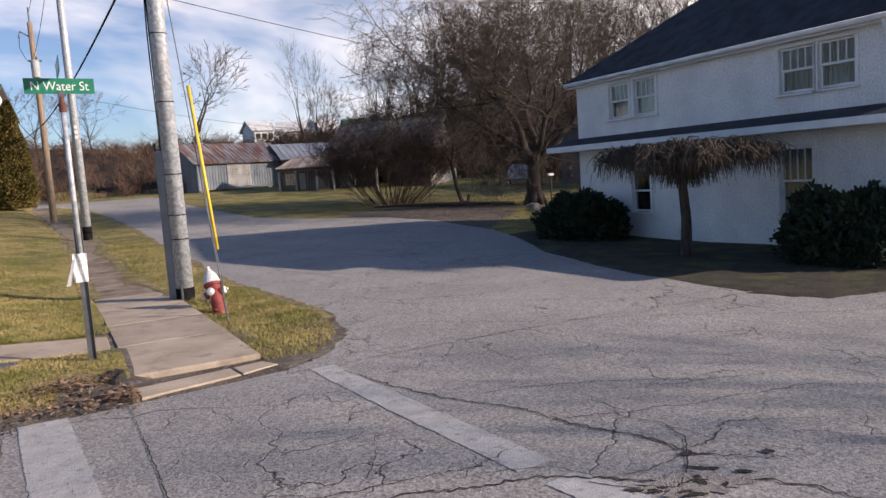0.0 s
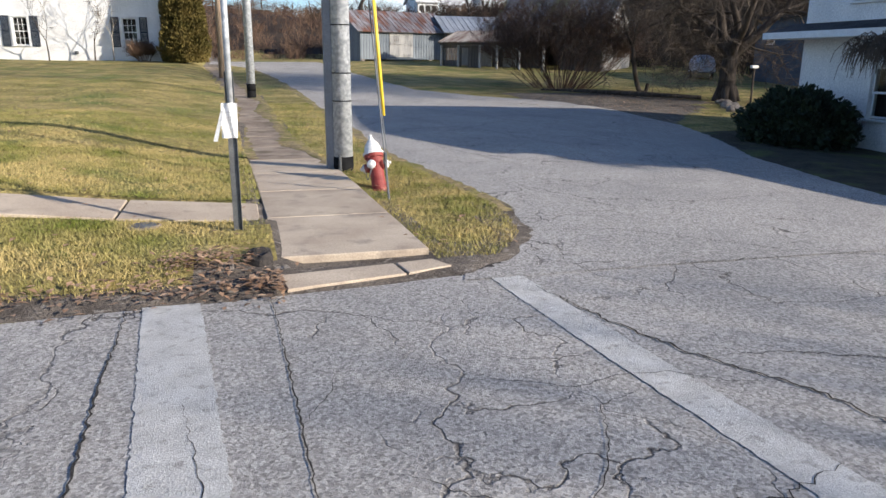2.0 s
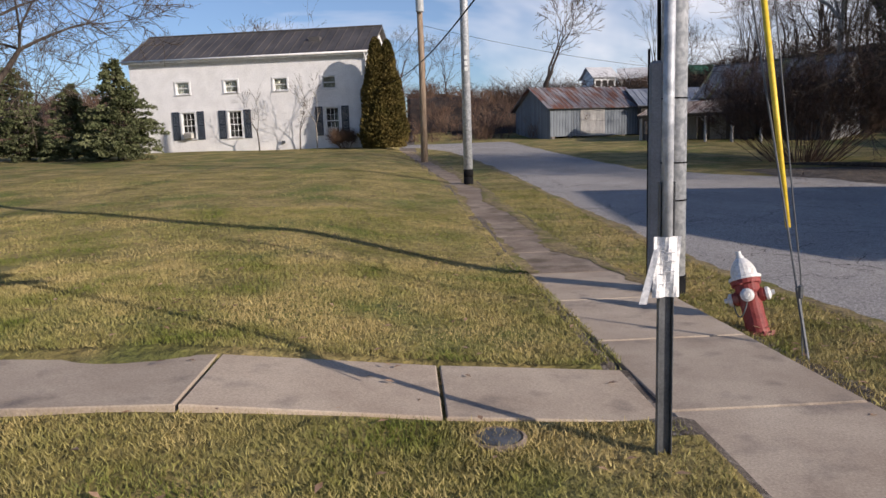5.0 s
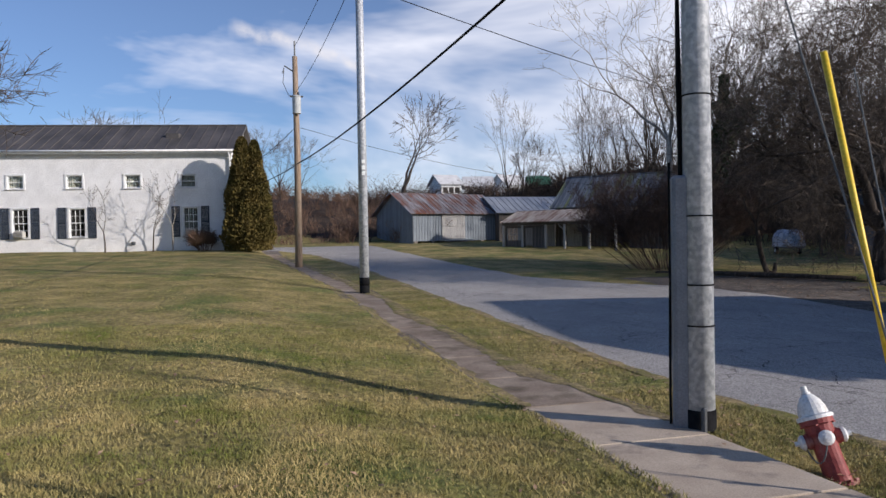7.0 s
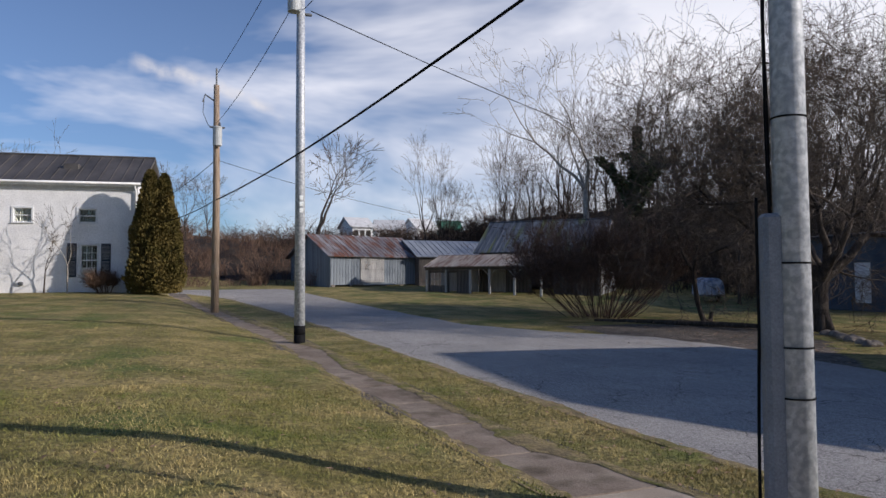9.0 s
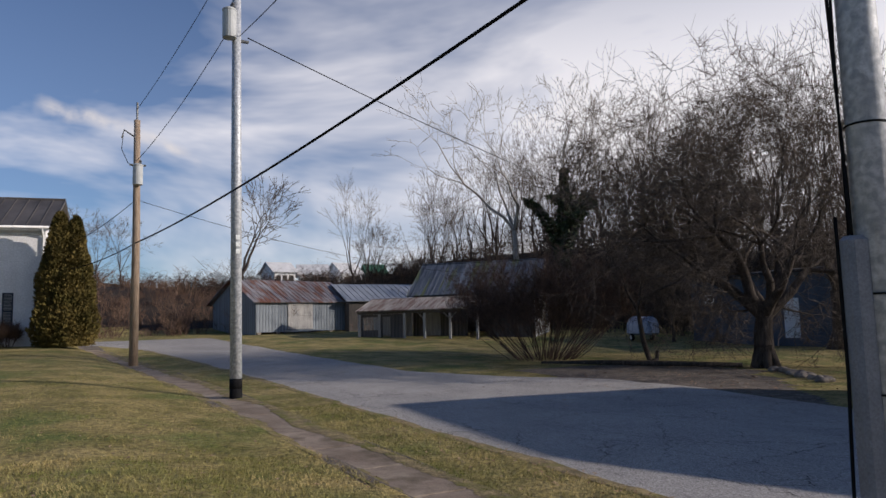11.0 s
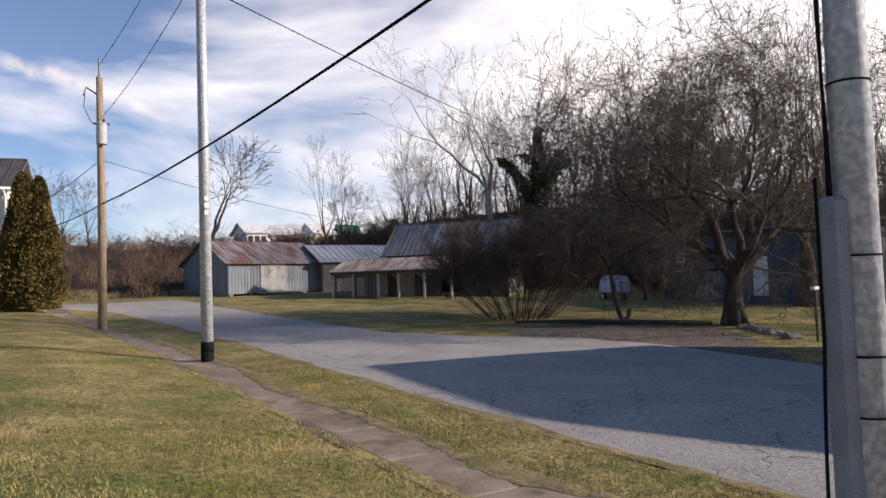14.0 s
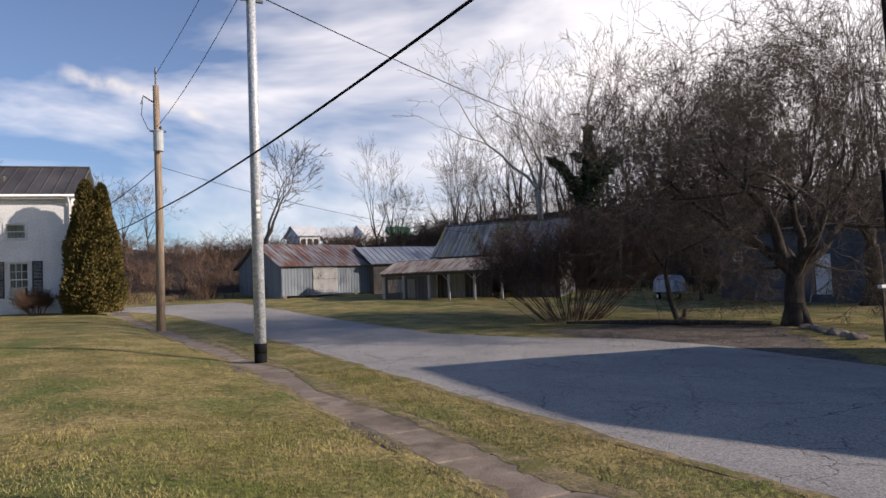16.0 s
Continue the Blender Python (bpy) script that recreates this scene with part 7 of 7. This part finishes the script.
def on_verge(x, y):
    return lerp_table(WALK_RIGHT, y) + 0.02 < x < lerp_table(WATER_LEFT, y) - 0.10


def on_lawn(x, y):
    return x < lerp_table(WALK_LEFT, y) - 0.02 and y > cross_north(x) + 0.2 and not 8.82 < y < 9.84 and not (0.35 < x and y < 7.9)


grass_field("verge_grass", "short green and straw-coloured grass on the verge", [(2.0, 3.6, 7.3, 14, 4200), (1.4, 3.3, 14, 24, 1300)], 3, 0, 0.04, on_verge)
grass_field("lawn_grass", "short green and straw-coloured lawn grass", [(-3.2, 1.05, 6.7, 9.0, 6200), (-5.0, 1.05, 9.7, 13.5, 5000), (-9, 1.05, 13.5, 19, 1700), (-12, 1.0, 19, 30, 320)], 4, 0, 0.034, on_lawn)

# yard things across the street
trailer = thing("covered_trailer", (27.65, 40.6, ground_z(27.65, 40.6)), "small trailer under a white and blue tarpaulin", "trailer", rz=70)
_g = Geo()
n = 14
for k in range(n + 1):
    for j in range(9):
        u, a = k / n, math.pi * j / 8
        r = 0.62 * (0.85 + 0.15 * math.sin(u * math.pi)) + 0.05 * noise.noise((u * 6, j * 0.9, 0))
        _g.v.append((-1.05 + 2.1 * u, -math.cos(a) * r, 0.42 + math.sin(a) ** 0.6 * (0.95 + 0.1 * noise.noise((u * 5, j, 2)))))
for k in range(n):
    for j in range(8):
        _g.f.append((k * 9 + j, (k + 1) * 9 + j, (k + 1) * 9 + j + 1, k * 9 + j + 1))
        _g.m.append(0)
_g.f.append(tuple(range(9)))
_g.f.append(tuple(reversed(range(n * 9, n * 9 + 9))))
_g.m += [0, 0]
part("tarpaulin", _g, TARP, trailer, smooth=True)
part("chassis", Geo().box((-1.0, -0.5, 0.32), (1.0, 0.5, 0.44), 0.02), GREY_STEEL, trailer)
for s in (-1, 1):
    w = part("wheel", Geo().lathe([(0.13, -0.07), (0.2, -0.07), (0.22, -0.03), (0.22, 0.03), (0.2, 0.07), (0.13, 0.07)], 16, m=pose(0.1, s * 0.62, 0.2, 90, 0, 0)), BLACK, trailer)
    part("rim", Geo().lathe([(0.12, -0.075), (0.12, 0.075)], 12, m=pose(0.1, s * 0.62, 0.2, 90, 0, 0)), CAP_WHITE, w)
part("drawbar", Geo().tube([(1.0, 0, 0.36), (1.7, 0, 0.3)], 0.04, 6), GREY_STEEL, trailer)

post = thing("yard_post", (16.0, 21.2, ground_z(16.0, 21.2)), "thin dark post with a small white birdhouse top", "post")
part("stake", Geo().tube([(0, 0, -0.2), (0, 0, 1.38)], 0.032, 7), BARK, post)
part("top_box", Geo().box((-0.12, -0.06, 1.38), (0.12, 0.06, 1.47), 0.015), CAP_WHITE, post)

rock = []
for k in range(3):
    bm = bmesh.new()
    bmesh.ops.create_icosphere(bm, subdivisions=2, radius=0.2)
    for v in bm.verts:
        v.co *= 1 + 0.35 * noise.noise(v.co * 4 + Vector((k * 7, 0, 0)))
        v.co.z *= 0.65
    me = bpy.data.meshes.new("border_stone")
    bm.to_mesh(me)
    bm.free()
    me.materials.append(STONE)
    rock.append(me)
rr = random.Random(9)
for k in range(26):
    u = k / 25
    x, y = 17.6 - 1.5 * u + rr.uniform(-0.15, 0.15), 24.6 - 2.7 * u + rr.uniform(-0.2, 0.2)
    ob = tagged(new("border_stone", rock[k % 3]), "rough brown field stone edging the yard", "stone", "stones edging the yard")
    s = rr.uniform(0.5, 1.0)
    ob.matrix_basis = pose(x, y, ground_z(x, y) + 0.05, 0, 0, rr.uniform(0, 360)) @ Matrix.Diagonal((s, s, s, 1))
edge_log = solid("edge_log", Geo().tube([(13.2, 30.9, 0.42), (14.4, 29.6, 0.42), (15.8, 28.0, 0.38), (17.3, 25.6, 0.33)], [0.06, 0.09, 0.1, 0.07], 8), BARK, "long rotting log edging the yard", "log", smooth=True)

# houses up on the hill
hill_house(34.4, 140, 9.8, 4.2, 6, 2.8, 4.6, 8, "white house with a pale roof on the hilltop")
hill_house(39.9, 142, 9.5, 5.2, 6, 2.8, 4.7, -14, "low white house with a pale roof on the hilltop")
hill_house(49.2, 144, 9.9, 4.6, 6, 2.9, 5.0, 12, "white gabled house on the hilltop")
hill_house(55.5, 146, 10.0, 3.8, 6, 3.0, 4.8, -10, "small dark green building on the hilltop", FAR_GREEN, FAR_GREEN)
hill_house(70, 150, 9.1, 10, 8, 3.0, 5.4, -10, "small white house on the hilltop")

# shade trees and a house behind the walker, whose shadows fall on the crossing
_l = grow(91, 9.6, 0.32, spread=0.75, first=0.3, levels=4, splits=(3, 4), wiggle=0.28, ratio=0.74, lift=0.15)
_t = tree("street_tree", (20.5, -9.0, ground_z(20.5, -9.0)), _l, "bare street tree across the side street", group="trees across the side street", r_min=0.012)
for x, y, rz in ((29.5, -9.2, 200),):
    copy_thing(_t, pose(x, y, ground_z(x, y), 0, 0, rz))

# a fading vapour trail, high and far off
trail_mat = bpy.data.materials.new("vapour")
trail_mat.use_nodes = True
_n, _k = trail_mat.node_tree.nodes, trail_mat.node_tree.links
_n.remove(_n["Principled BSDF"])
_em, _tr, _mx = _n.new("ShaderNodeEmission"), _n.new("ShaderNodeBsdfTransparent"), _n.new("ShaderNodeMixShader")
_em.inputs["Color"].default_value, _em.inputs["Strength"].default_value = (1, 0.98, 0.97, 1), 0.95
_at, _no, _mu = _n.new("ShaderNodeAttribute"), _n.new("ShaderNodeTexNoise"), _n.new("ShaderNodeMath")
_at.attribute_name = "thick"
_no.inputs["Scale"].default_value, _no.inputs["Detail"].default_value = 0.03, 6.0
_tc = _n.new("ShaderNodeTexCoord")
_mr = _n.new("ShaderNodeMapRange")
_mr.inputs["From Min"].default_value, _mr.inputs["From Max"].default_value = 0.3, 0.65
_mu.operation = "MULTIPLY"
_k.new(_tc.outputs["Object"], _no.inputs["Vector"])
_k.new(_no.outputs["Fac"], _mr.inputs["Value"])
_k.new(_at.outputs["Fac"], _mu.inputs[0])
_k.new(_mr.outputs["Result"], _mu.inputs[1])
_k.new(_mu.outputs["Value"], _mx.inputs["Fac"])
_k.new(_tr.outputs["BSDF"], _mx.inputs[1])
_k.new(_em.outputs["Emission"], _mx.inputs[2])
_k.new(_mx.outputs["Shader"], _n["Material Output"].inputs["Surface"])
_g, _th = Geo(), []
_way = [(-0.02, 0.961, 0.274), (0.058, 0.9635, 0.261), (0.125, 0.9625, 0.243), (0.176, 0.96, 0.217)]
for k in range(25):
    u = k / 8
    i = min(2, int(u))
    d = Vector(_way[i]).lerp(Vector(_way[i + 1]), u - i)
    for j in range(7):
        v = j / 6 - 0.5
        w = 0.030 - 0.012 * k / 24
        _g.v.append(tuple((d + Vector((0, 0, v * w)) + Vector((0, 0, 0.002 * math.sin(k * 1.3)))) * 1200))
        _th.append(0.85 * math.cos(v * math.pi) ** 1.5 * min(1, k / 2.5, (24 - k) / 7))
for k in range(24):
    for j in range(6):
        _g.f.append((k * 7 + j, (k + 1) * 7 + j, (k + 1) * 7 + j + 1, k * 7 + j + 1))
        _g.m.append(0)
trail = solid("backdrop_vapour_trail", _g, trail_mat, "fading white vapour trail in the blue sky", "cloud", kind="structure", smooth=True)
trail.data.attributes.new("thick", "FLOAT", "POINT").data.foreach_set("value", _th)
trail.visible_shadow = False
